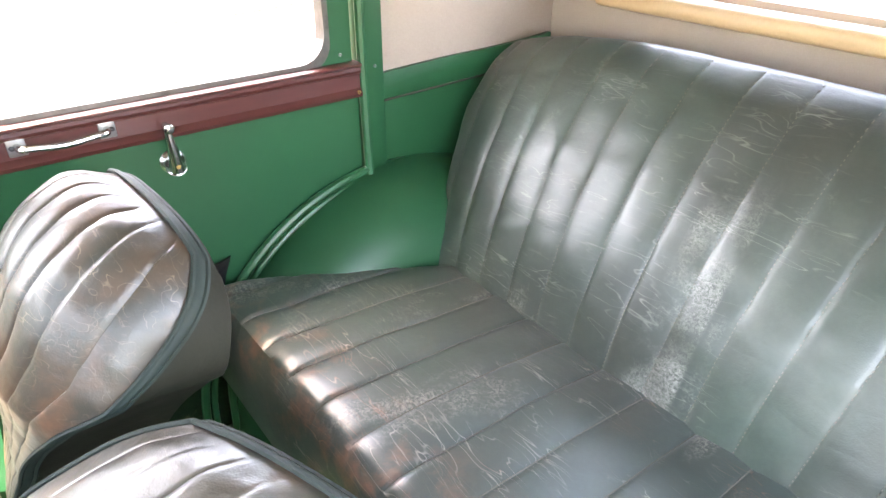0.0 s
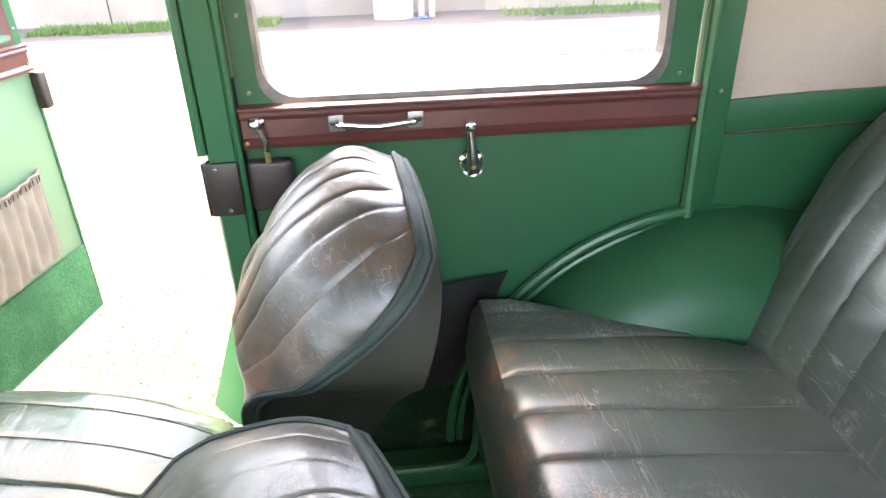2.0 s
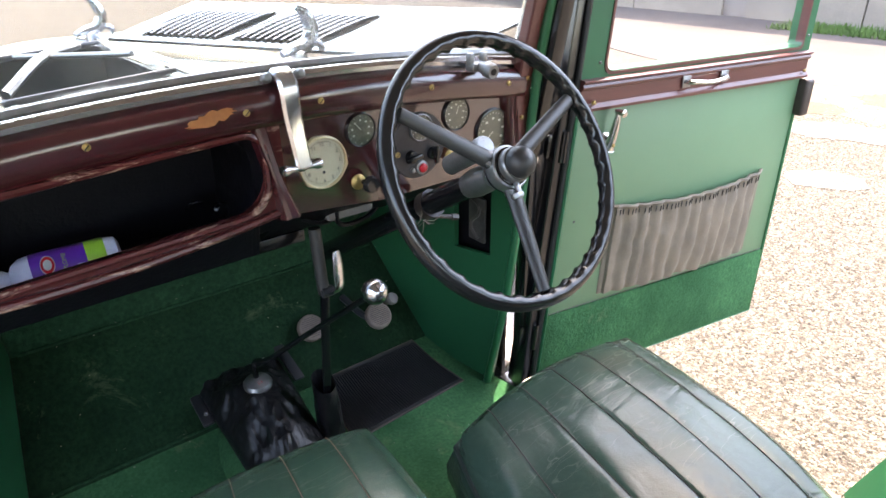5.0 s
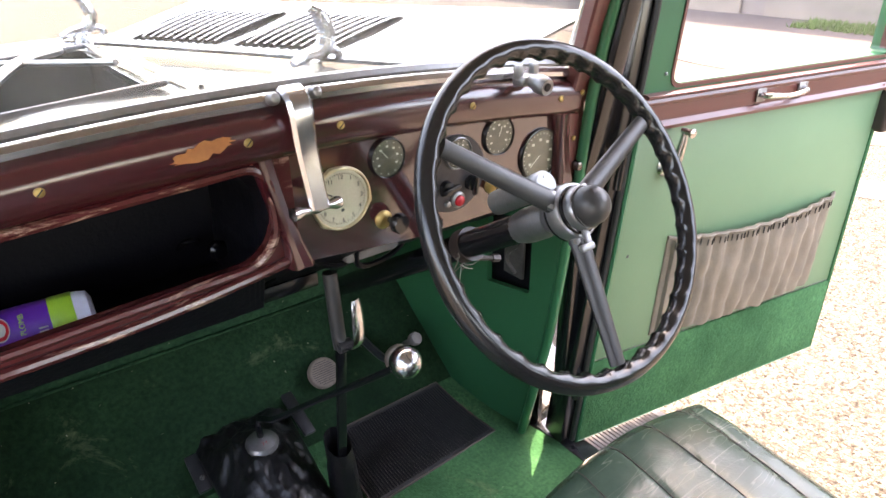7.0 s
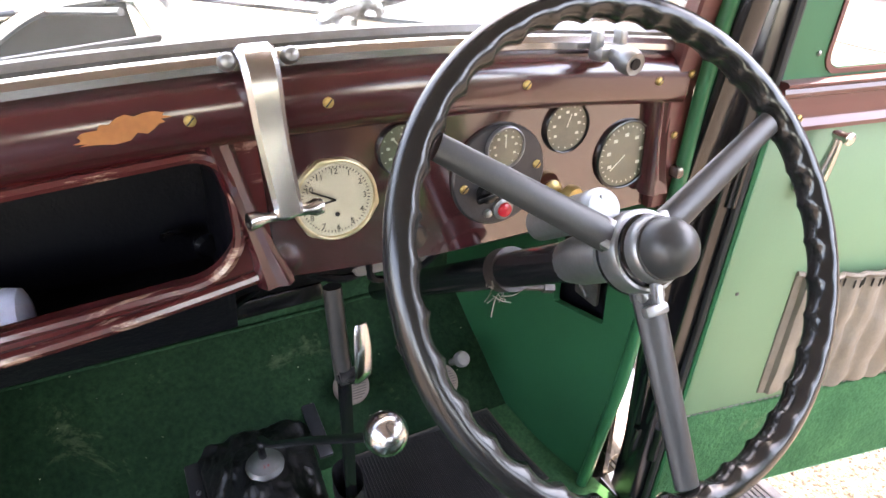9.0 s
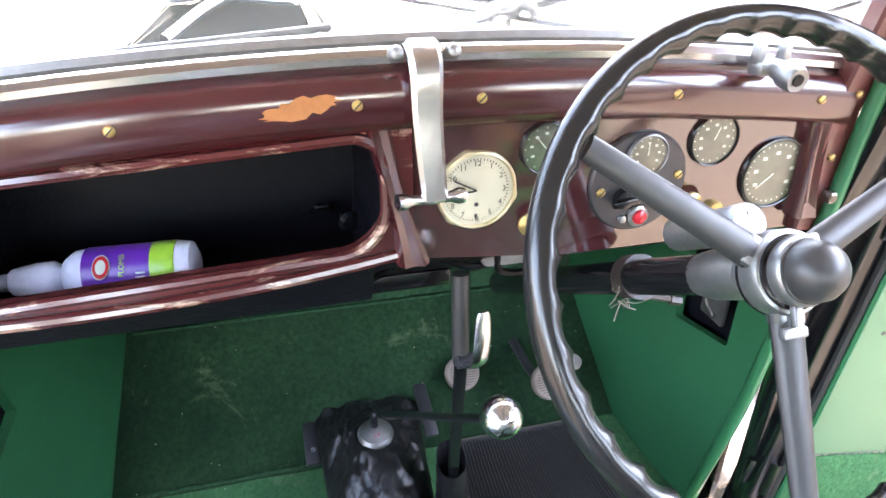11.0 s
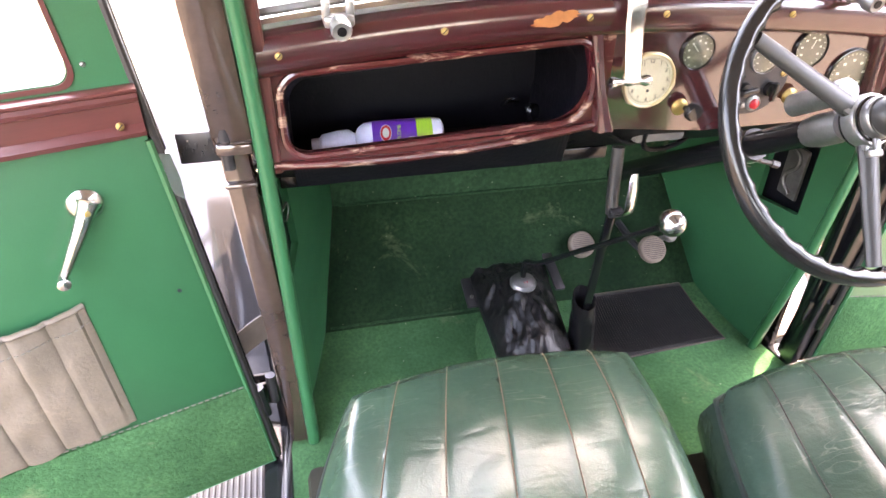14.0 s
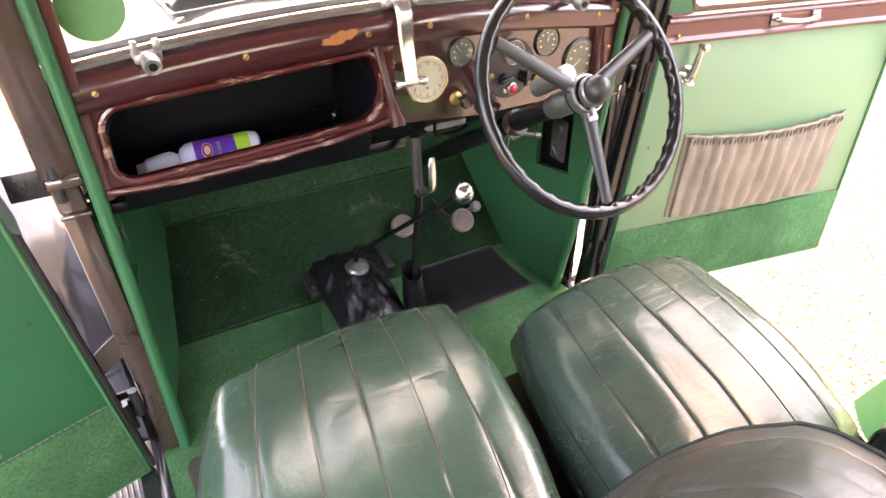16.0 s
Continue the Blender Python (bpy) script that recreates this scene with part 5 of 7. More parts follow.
def rear_back(u, v):
    """Face of the rear backrest: narrow at the arches, wide and domed at its top."""
    s = u * 2 - 1
    w = 0.40 + 0.13 * min(1, v * 1.5) ** 0.8
    x = s * w
    topz = 1.129 - 0.062 * abs(s) ** 3
    over = max(0.0, (v - 0.86) / 0.14)
    z = 0.70 + (topz - 0.70) * min(1, v / 0.93) ** 0.98 + (0.012 * math.sin(over * math.pi) - 0.03 * over * over if over else 0)
    y = -0.545 - 0.245 * min(1, v / 0.9) ** 1.15 - 0.11 * over ** 1.2
    e = min(1 - abs(s), 1.0)
    bulge = 0.03 * math.sin(math.pi * min(1, v * 1.02)) * (1 - abs(s) ** 6)
    f = flute(x / (0.9 + 0.18 * v), 0.0745, 0.0046, 0.35) * min(1, e / 0.03) * (1 - 0.7 * over)
    rump = 0.0035 * (noise.noise(Vector((x * 8, v * 3, 3))) + 0.45 * noise.noise(Vector((x * 16 + v * 9, v * 13 - x * 6, 9))))
    side = 0.07 * max(0, (abs(s) - 0.93) / 0.07) ** 2
    n = Vector((0, 0.88, 0.47))
    return Vector((x, y, z)) + n * (bulge + f + rump - side)


bm = bmesh.new()
sheet(bm, rear_back, 330, 60)
bk = part("backrest", bm, "leather_rear_back", rs, "tall fluted green leather backrest")
for k in range(-7, 8):
    pts = []
    for q in range(150):
        v = 0.02 + 0.9 * q / 149
        x = k * 0.0745 * (0.9 + 0.18 * v)
        w = 0.40 + 0.13 * min(1, v * 1.5) ** 0.8
        if abs(x) < w * 0.96:
            pts.append(rear_back((x / w + 1) / 2, v) + Vector((0, 0.0006, 0.0004)))
    if len(pts) > 8:
        part("stitching", stitch_line(pts, 2), "stitch", bk)


# ---- front doors, standing open ----
def front_door(name, origin, away, label, pivot_u, pivot_z, tip_du, tip_z, width=0.685, right=True, lean=0.11, pleats=12, seamed=False):
    """A door swung open: shell, lining, carpet, waist rail, window frame, handle, winder and pleated pocket.
    origin: hinge end of the lining's foot in the plan; away: its direction; the lining faces rearwards and the hinge line leans out."""
    o, d = Vector((*origin, 0)), Vector((*away, 0)).normalized()
    n = Vector((d.y, -d.x, 0)) if right else Vector((-d.y, d.x, 0))
    P = lambda u, k, z: o + d * (u + lean * (z - 0.41) * (1 - u / width)) + n * k + Vector((0, 0, z))
    door = thing(name, P(width / 2, 0, 0.41), label, "door")
    so = 0.013 if right else 0.0

    def put(nm, bm, mat, parent, lab="", smooth=True):
        """A part modelled along the door (u, out, z), laid onto it."""
        for v in bm.verts:
            v.co = P(*v.co)
        return part(nm, bm, mat, parent, lab, smooth)

    bm = bmesh.new()
    box(bm, (width / 2, -0.03, 0.74), (width, 0.04, 0.66), 0.01)
    put("shell", bm, "coach_paint", door)
    bm = bmesh.new()
    box(bm, (width / 2, -0.002, 0.815), (width - 0.006, 0.012, 0.435), 0.004)
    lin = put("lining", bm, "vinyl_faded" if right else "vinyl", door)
    bm = bmesh.new()
    box(bm, (width / 2, 0.0, 0.506), (width - 0.006, 0.016, 0.184), 0.004)
    put("kick_carpet", bm, "carpet", door, "bright green carpet panel")
    bm = bmesh.new()
    k = 64
    for q in range(k):
        u = 0.01 + (width - 0.02) * q / k
        tube(bm, [(u, 0.0052, 0.6005), (u + (width - 0.02) / k * 0.6, 0.0052, 0.6005)], 0.0012, 5)
    put("stitching", bm, "stitch", lin)
    bm = bmesh.new()
    tube(bm, [(0.004, 0.004, 1.02), (0.004, 0.004, 0.418), (width - 0.004, 0.004, 0.418), (width - 0.004, 0.004, 0.6), (width - 0.004, 0.004, 1.02)], 0.005, 6)
    put("edge_bead", bm, "vinyl_bead", door)
    a_, b_ = P(0.0, 0, 1.06), P(width - 0.004, 0, 1.06)
    rl = rail(door, tuple(a_.xy), tuple(b_.xy), tuple(n.xy), 1.03, 1.088)
    screw(rl, P(0.03, 0.0175, 1.046), n, 0.0045)
    screw(rl, P(width - 0.02, 0.0175, 1.046), n, 0.0035)
    bm = bmesh.new()
    hole = round_rect(0.06, width - 0.03, 1.098, 1.46, 0.03, 6, (0.012, 0.03, 0.03, 0.02))
    outer = spread(hole, 0.0, width, 1.088, 1.49)
    frame_with_hole(bm, [Vector((a, 0.004, b)) for a, b in outer], [Vector((a, 0.004, b)) for a, b in hole], (0, -0.035, 0))
    wf = put("window_frame", bm, "vinyl", door, smooth=False)
    for u, z in ((0.042, 1.115), (0.042, 1.3), (width - 0.014, 1.12)):
        screw(wf, P(u, 0.0042, z), n, 0.003, "alloy")
    bm = bmesh.new()
    o2 = round_rect(0.054, width - 0.026, 1.091, 1.464, 0.03, 5, (0.012, 0.03, 0.03, 0.022))
    i2 = round_rect(0.0595, width - 0.0305, 1.0965, 1.4605, 0.03, 5, (0.012, 0.03, 0.03, 0.02))
    frame_with_hole(bm, [Vector((a, 0.006, b)) for a, b in o2], [Vector((a, 0.006, b)) for a, b in i2], (0, -0.02, 0))
    put("glass_channel", bm, "maroon_rail", wf, smooth=False)
    bm = bmesh.new()
    box(bm, (width / 2 + 0.015, -0.012, 1.28), (width - 0.08, 0.004, 0.38), 0)
    g = put("pane", bm, "glass", door)
    g.visible_shadow = False
    bm = bmesh.new()
    box(bm, (-0.016 if right else -0.006, -0.028, 0.95), (0.034 if right else 0.014, 0.05, 1.06), 0.004)
    put("hinge_edge", bm, "black", door, "black enamelled hinge edge")
    bm = bmesh.new()
    tube(bm, [(-0.004, 0.0, 0.42), (-0.004, 0.0, 1.48)], 0.006, 8)
    put("draught_strip", bm, "rubber", door)
    # handle, winder, pocket
    grab_handle(door, tuple(P(so + 0.272, 0.012, 1.06).xy), tuple(P(so + 0.388, 0.012, 1.06).xy), n, 1.06)
    winder(door, P(pivot_u, 0.004, pivot_z), P(pivot_u, 0.004, pivot_z) + d * tip_du + Vector((0, 0, tip_z - pivot_z)), n)
    u0, u1, z0, z1 = so + 0.12, so + 0.605, 0.617, 0.822
    if seamed:
        u0, u1, z0, z1 = 0.158, 0.64, 0.612, 0.825

    def pocket(u, v):
        w = u0 + (u1 - u0) * u + 0.012 * (1 - v) * (0.5 - u)
        pl = 0.5 + 0.5 * math.sin(u * math.pi * 2 * pleats + 2.2 * noise.noise(Vector((u * 5, v * 2, 7))))
        pl = pl ** 0.6
        if seamed:
            f = abs((u * 10) % 1.0 - 0.5) * 2
            pl = 0.6 - 0.7 * f ** 10 + 0.3 * noise.noise(Vector((u * 8, v * 5, 1)))
        out = 0.006 + 0.02 * math.sin(math.pi * u) ** 0.6 * (0.35 + 0.65 * math.sin(math.pi * min(1, 0.15 + v * 0.6)))
        out += (0.006 * pl + 0.004 * noise.noise(Vector((u * 14, v * 8, 2)))) * (1 if 0.02 < u < 0.98 else 0)
        z = z0 + (z1 - z0) * v - 0.014 * math.sin(math.pi * u) * v + (0.006 * noise.noise(Vector((u * 9, 0, 5))) if v < 0.01 else 0)
        return Vector((w, out, z))
    bm = bmesh.new()
    sheet(bm, pocket, 156, 14, 0.003, (0, -1, 0))
    pk = put("door_pocket", bm, "pocket_cloth", door, "faded pleated grey-brown leather map pocket")
    bm = bmesh.new()
    tube(bm, [pocket(k / 60, 1.0) for k in range(61)], 0.004, 6)
    put("gathered_edge", bm, "pocket_cloth", pk)
    bm = bmesh.new()
    for k in range(1, 44 if not seamed else 1):
        q = pocket(k / 44, 0.93) + Vector((0, 0.001, 0))
        tube(bm, [q + Vector((0, 0, -0.004)), q + Vector((0, 0, 0.008))], 0.0012, 5)
    if seamed:
        for k in range(60):
            q = [pocket((k + w) / 60, 0.88) + Vector((0, 0.0012, 0)) for w in (0.1, 0.7)]
            tube(bm, q, 0.001, 5)
        put("hem_stitching", bm, "stitch", pk)
    else:
        put("gathers", bm, "pocket", pk)
    # dovetail block and latch pin on the shutting edge
    bm = bmesh.new()
    box(bm, (width + 0.006, 0.004, 0.985), (0.03, 0.045, 0.085), 0.008, None, 3)
    put("lock_block", bm, "lock_box", door, "brown leather covered lock block")
    bm = bmesh.new()
    lathe(bm, (width, -0.02, 1.068), (1, 0, 0), [(0, 0.006), (0.012, 0.005), (0.02, 0.007), (0.026, 0.006), (0.028, 0.001)], 10)
    put("latch", bm, "chrome", door)
    bm = bmesh.new()
    lathe(bm, (0.04, 0.004, 0.805), (0, 1, 0), [(-0.002, 0.003), (0.0006, 0.003), (0.0012, 0.001)], 10)
    put("tack", bm, "steel", lin)
    for z in (0.965, 0.55):
        bm = bmesh.new()
        if not right and z > 0.9:
            prism(bm, [(-0.014, 0.006, 1.0), (0.002, 0.006, 1.002), (0.006, 0.006, 0.985), (-0.002, 0.006, 0.945), (-0.012, 0.006, 0.935), (-0.016, 0.006, 0.965)], (0, -0.012, 0))
            put("hinge", bm, "nickel", door, "worn bright hinge wing")
            continue
        box(bm, (-0.02, -0.02, z), (0.05, 0.012, 0.045), 0.003)
        lathe(bm, (-0.012, -0.004, z - 0.03), (0, 0, 1), [(0, 0.009), (0.06, 0.009)], 12)
        put("hinge", bm, "black", door, "black enamelled hinge")
    return door


front_door("front_door", (0.517, 0.8645), (0.9825, -0.186), "green lined front door standing wide open over the gravel", 0.088, 0.962, 0.004, 1.026, width=0.698, lean=0.095)
front_door("front_door", (-0.522, 0.874), (-0.955, -0.297), "green lined front door standing open beside its hinge post", 0.104, 0.957, 0.045, 0.884, right=False, seamed=True)

# check strap of the open door
bm = bmesh.new()
sheet(bm, lambda u, v: Vector((-0.552 + 0.085 * u, 0.872 + 0.012 * math.sin(u * math.pi) + 0.03 * u, 0.641 + 0.047 * v + 0.028 * u)), 10, 3, 0.004, (0, 1, 0))
whole("check_strap", bm, "strap", "worn brown leather door check strap", "strap")

# windscreen posts
for s, n in ((-1, "1"), (1, "2")):
    p = thing("windscreen_post_" + n, (s * 0.49, 0.9, 0.41), "dark painted windscreen and hinge post", "pillar", kind="structure")
    bm = bmesh.new()
    wd = 0.036 if s < 0 else 0.03
    if s < 0:
        beam(bm, (-0.474, 0.925, 0.36), (-0.503, 0.91, 0.985), 0.038, wd, 0.006, up=(0, 1, 0))
    else:
        beam(bm, (0.51, 0.9, 0.36), (0.508, 0.9, 0.955), 0.022, wd, 0.006, up=(0, 1, 0))
    part("lower_post", bm, "brown_pillar" if s < 0 else "black", p)
    bm = bmesh.new()
    if s < 0:
        beam(bm, (-0.5, 0.91, 0.97), (-0.516, 0.82, 1.52), 0.052, wd, 0.008, up=(0, 1, 0))
    else:
        beam(bm, (0.508, 0.892, 0.95), (0.524, 0.80, 1.52), 0.034, wd, 0.008, up=(0, 1, 0))
    part("upper_post", bm, "brown_pillar" if s < 0 else "black", p)
    bm = bmesh.new()
    box(bm, (s * 0.499, 0.902, 0.985), (0.046, 0.05, 0.016), 0.005)
    box(bm, (s * 0.499, 0.904, 0.932), (0.042, 0.047, 0.007), 0.003)
    part("bracket", bm, "brown_pillar", p)
    # maroon board that runs up the screen pillar from the dash
    bm = bmesh.new()
    x0, x1 = (0.456, 0.492) if s > 0 else (0.444, 0.464)
    rows = []
    for z, y in ((0.94, 0.893), (1.0, 0.89), (1.08, 0.887), (1.2, 0.862), (1.35, 0.825), (1.5, 0.787)):
        dz = 0.25 * (z - 1.08) * 0.06 if z > 1.08 else 0.0
        rows.append([bm.verts.new((s * (x + dz), y + k, z)) for x, k in ((x0, 0.02), (x0, 0.003), (x0 + 0.003, 0.0), (x1 - 0.003, 0.0), (x1, 0.003), (x1, 0.02))])
    for a, b in zip(rows, rows[1:]):
        for j in range(5):
            bm.faces.new((a[j], a[j + 1], b[j + 1], b[j]))
    tb = part("pillar_board", bm, "maroon_rail", p, "maroon stained wooden pillar board")
    if s > 0:
        for x, z, y in ((0.476, 1.1, 0.8815), (0.472, 1.03, 0.8875), (0.48, 1.27, 0.8435)):
            screw(tb, (x, y, z), (0, -1, -0.2), 0.0045)
    for z in (0.982 if s < 0 else 0.965, 0.56):
        bm = bmesh.new()
        box(bm, (s * 0.54, 0.905 if s < 0 else 0.912, z), (0.06, 0.006 if s < 0 else 0.014, 0.042), 0.002)
        if s < 0:
            # raised marks stamped in the leaf
            for k in range(9):
                box(bm, (-0.566 + 0.005 * k, 0.901, z + 0.004 * ((k * 7) % 5 - 2)), (0.0028, 0.003, 0.007), 0.0006)
        lathe(bm, (s * 0.51, 0.892, z - 0.028), (0, 0, 1), [(0, 0.008), (0.056, 0.008)], 12)
        part("hinge_leaf", bm, "steel" if s < 0 else "black", p)

# ---- windscreen ----
def zc(x):
    """Height of the dash rail's screws across the car."""
    return 1.124 - 0.026 * (x / 0.43) ** 2


ws = thing("windscreen", (0, 0.9, 1.15), "opening windscreen in a bright metal frame", "windscreen")


def sweep_x(bm, prof, x0, x1, n=40):
    """Sweeps a profile of (y, height over the rail's line) across the car."""
    rows = []
    for k in range(n + 1):
        x = x0 + (x1 - x0) * k / n
        rows.append([bm.verts.new((x, y, zc(x) + h)) for y, h in prof])
    m_ = len(prof)
    for a, b in zip(rows, rows[1:]):
        for j in range(m_):
            bm.faces.new((a[j], a[(j + 1) % m_], b[(j + 1) % m_], b[j]))
    bm.faces.new(rows[0])
    bm.faces.new(rows[-1][::-1])
    return bm


bm = bmesh.new()
sweep_x(bm, [(0.897, 0.026), (0.893, 0.03), (0.893, 0.036), (0.897, 0.041), (0.915, 0.041), (0.915, 0.026)], -0.468, 0.468)
fr = part("lower_frame", bm, "chrome", ws, "bright metal frame rail")
bm = bmesh.new()
sweep_x(bm, [(0.90, 0.043), (0.897, 0.047), (0.9, 0.053), (0.912, 0.053), (0.912, 0.043)], -0.462, 0.462)
part("inner_rail", bm, "alloy", ws)
for s in (-1, 1):
    bm = bmesh.new()
    tube(bm, [(s * 0.466, 0.902, 1.14), (s * 0.47, 0.81, 1.5)], 0.008, 8)
    part("side_frame", bm, "chrome", ws)
bm = bmesh.new()
sheet(bm, lambda u, v: Vector(((u * 2 - 1) * 0.466, 0.906 - 0.094 * v, (zc((u * 2 - 1) * 0.466) + 0.045) * (1 - v) + 1.5 * v)), 24, 2, 0.004, (0, 1, 0))
g = part("pane", bm, "glass_screen", ws)
g.visible_shadow = False
bm = bmesh.new()
ring = [Vector((-0.407 + 0.041 * math.cos(a), 0.894 - 0.0113 * math.sin(a), 1.199 + 0.041 * math.sin(a))) for a in (2 * math.pi * k / 40 for k in range(40))]
prism(bm, ring, (0, -0.0006, 0))
whole("window_sticker", bm, "disc", "round plain green sticker on the windscreen glass", "sticker", smooth=False)
for x, y in ((-0.356, 0.868), (0.352, 0.862)):
    cl = thing("screen_clamp", (x, y, 1.15), "nickel windscreen clamp with a round hollow knob", "clamp", "windscreen clamps")
    z = zc(x)
    bm = bmesh.new()
    lathe(bm, (x, y - 0.026, z + 0.026), (0, 1, 0.15), [(0, 0.006), (-0.001, 0.0105), (0.004, 0.0125), (0.016, 0.0125), (0.02, 0.01), (0.03, 0.009)], 20)
    part("knob", bm, "alloy", cl)
    bm = bmesh.new()
    lathe(bm, (x, y - 0.0275, z + 0.026), (0, 1, 0.15), [(0, 0.0055), (0.001, 0.0055)], 14)
    part("bore", bm, "matt_black", cl)
    bm = bmesh.new()
    box(bm, (x, y + 0.012, z + 0.03), (0.036, 0.022, 0.014), 0.004)
    box(bm, (x - 0.014, y + 0.014, z + 0.042), (0.01, 0.012, 0.02), 0.003)
    box(bm, (x + 0.014, y + 0.014, z + 0.042), (0.01, 0.012, 0.02), 0.003)
    part("bracket", bm, "alloy", cl)

# centre lever that opens the screen
lv = thing("screen_lever", (0.02, 0.88, 1.05), "polished chrome windscreen lever with a cross handle", "lever")
bm = bmesh.new()
ln = smooth_line([(0.019, 0.902, 1.166), (0.019, 0.885, 1.17), (0.019, 0.869, 1.155), (0.019, 0.863, 1.11), (0.022, 0.852, 1.045)], 6)
rows = []
for k, q in enumerate(ln):
    w = 0.0165 - 0.005 * k / (len(ln) - 1)
    tn = (ln[min(k + 1, len(ln) - 1)] - ln[max(k - 1, 0)]).normalized()
    nn = Vector((1, 0, 0)).cross(tn).normalized()
    rows.append([bm.verts.new(q + Vector((a * w, 0, 0)) + nn * b) for a, b in ((-1, 0.0), (-0.7, 0.004), (0.7, 0.004), (1, 0.0), (0.7, -0.004), (-0.7, -0.004))])
for a, b in zip(rows, rows[1:]):
    for j in range(6):
        bm.faces.new((a[j], a[(j + 1) % 6], b[(j + 1) % 6], b[j]))
bm.faces.new(rows[0]), bm.faces.new(rows[-1][::-1])
part("lever_arm", bm, "chrome", lv)
bm = bmesh.new()
ax = Vector((0.061, 0.012, -0.004))
lathe(bm, Vector((-0.0135, 0.85, 1.0465)), ax, [(0, 0.002), (0.002, 0.0075), (0.008, 0.0075), (0.016, 0.0045), (0.026, 0.0045), (0.03, 0.006), (0.036, 0.006), (0.042, 0.0045), (0.052, 0.005), (0.06, 0.0078), (0.066, 0.007), (0.068, 0.001)], 16)
part("cross_handle", bm, "chrome", lv)
for dx in (-0.022, 0.026):
    bm = bmesh.new()
    lathe(bm, (0.019 + dx, 0.889, 1.162), (0, -1, 0.3), [(0, 0.007), (0.008, 0.007), (0.012, 0.005), (0.014, 0.001)], 12)
    part("mount_nut", bm, "alloy", lv)

# ---- dashboard ----
dash = thing("dashboard", (0, 0.92, 0.95), "maroon lacquered dashboard with an open glovebox and instruments", "dashboard")
bm = bmesh.new()
sweep_x(bm, [(0.912, -0.03), (0.894, -0.028), (0.886, -0.024), (0.8815, -0.014), (0.881, 0.004), (0.883, 0.014), (0.888, 0.021), (0.896, 0.0255), (0.93, 0.0255), (0.93, -0.03)], -0.474, 0.474, 48)
railp = part("top_rail", bm, "maroon", dash, "rounded maroon dash rail", sharp=50)
for x in (-0.43, -0.228, -0.037, 0.071, 0.264, 0.43):
    screw(railp, (x, 0.8808, zc(x)), (0, -1, 0), 0.0047)
bm = bmesh.new()
rg = random.Random(3)
patch = [Vector((-0.083 + (0.032 + rg.uniform(-0.007, 0.004)) * math.cos(a), 0.8809, zc(-0.083) + 0.002 + (0.0085 + rg.uniform(-0.003, 0.0015)) * math.sin(a) + 0.006 * math.cos(a))) for a in (2 * math.pi * k / 34 for k in range(34))]
prism(bm, patch, (0, -0.0006, 0))
part("bare_patch", bm, "bare_patch", railp, "bare orange wood where the paint has gone", smooth=False)
# glovebox surround
GX0, GX1 = -0.436, -0.014


def lip(x):
    """Lower edge of the surround, sagging between its ends."""
    return 0.941 + 0.25 * (x + 0.32) ** 2


hole = round_rect(GX0, GX1, 0.971, 1.086, 0.03, 8, (0.042, 0.03, 0.03, 0.03))
hole = [(x, z + (lip(x) + 0.0165 - 0.971 if z < 1.02 else (zc(x) - zc(-0.22)) * 0.8)) for x, z in hole]
outer = spread(round_rect(GX0, GX1, 0.971, 1.086, 0.03, 8), -0.466, 0.012, 0.955, 1.098)
outer = [(x, lip(x) if z < 0.97 else (zc(x) - 0.025 if z > 1.094 else z)) for x, z in outer]
bm = bmesh.new()
frame_with_hole(bm, [Vector((x, 0.897, z)) for x, z in outer], [Vector((x, 0.897, z)) for x, z in hole], (0, 0.02, 0))
gb = part("glovebox_surround", bm, "maroon_worn", dash, "chipped maroon glovebox surround", smooth=False)
bm = bmesh.new()
tube(bm, [Vector((x, 0.895, z)) for x, z in hole], 0.0055, 8, closed=True)
part("surround_bead", bm, "maroon_lip", gb)
bm = bmesh.new()
low = [Vector((x, 0.8945, lip(x) + 0.006)) for x in (-0.466 + 0.478 * k / 30 for k in range(31))]
tube(bm, low, 0.0075, 10, flat=0.9)
part("lower_lip", bm, "maroon_lip", gb, "rounded chipped lower lip")
bm = bmesh.new()
back = [Vector((x * 0.97 - 0.006, 1.1, 0.885 + (z - 0.955) * 1.4)) for x, z in hole]
fa = [bm.verts.new((x, 0.913, z)) for x, z in hole]
fb = [bm.verts.new((min(max(q.x, -0.43), -0.01), 0.94, max(0.878, min(q.z, 1.1)) if q.z > 0.95 else 0.894)) for q in back]
fc = [bm.verts.new((v.co.x, 1.105, v.co.z)) for v in fb]
for A, B in ((fa, fb), (fb, fc)):
    for k in range(len(A)):
        j = (k + 1) % len(A)
        bm.faces.new((A[k], A[j], B[j], B[k]))
bm.faces.new(fc)
part("glovebox_lining", bm, "matt_black", dash, "black painted inside of the glovebox", smooth=False)
bm = bmesh.new()
tube(bm, smooth_line([(-0.075, 1.1, 0.93), (-0.072, 1.08, 0.945), (-0.055, 1.08, 0.945), (-0.05, 1.1, 0.93)], 5), 0.004, 8)
lathe(bm, (-0.035, 1.07, 0.93), (0.2, -1, 0), [(0, 0.012), (0.01, 0.014), (0.016, 0.01), (0.018, 0.001)], 14)
part("cable_clip", bm, "black", dash)
# instrument panel
bm = bmesh.new()
pts = [(0.014, 0.959)] + [(0.014 + 0.44 * k / 16, 0.959 - 0.017 * min(1, k / 6)) for k in range(1, 17)] + [(0.454 - 0.44 * k / 16, zc(0.454 - 0.44 * k / 16) - 0.022) for k in range(17)]
prism(bm, [Vector((x, 0.904, z)) for x, z in pts], (0, 0.014, 0))
part("instrument_panel", bm, "olive_panel", dash, "glossy brown lacquered instrument panel", smooth=False)


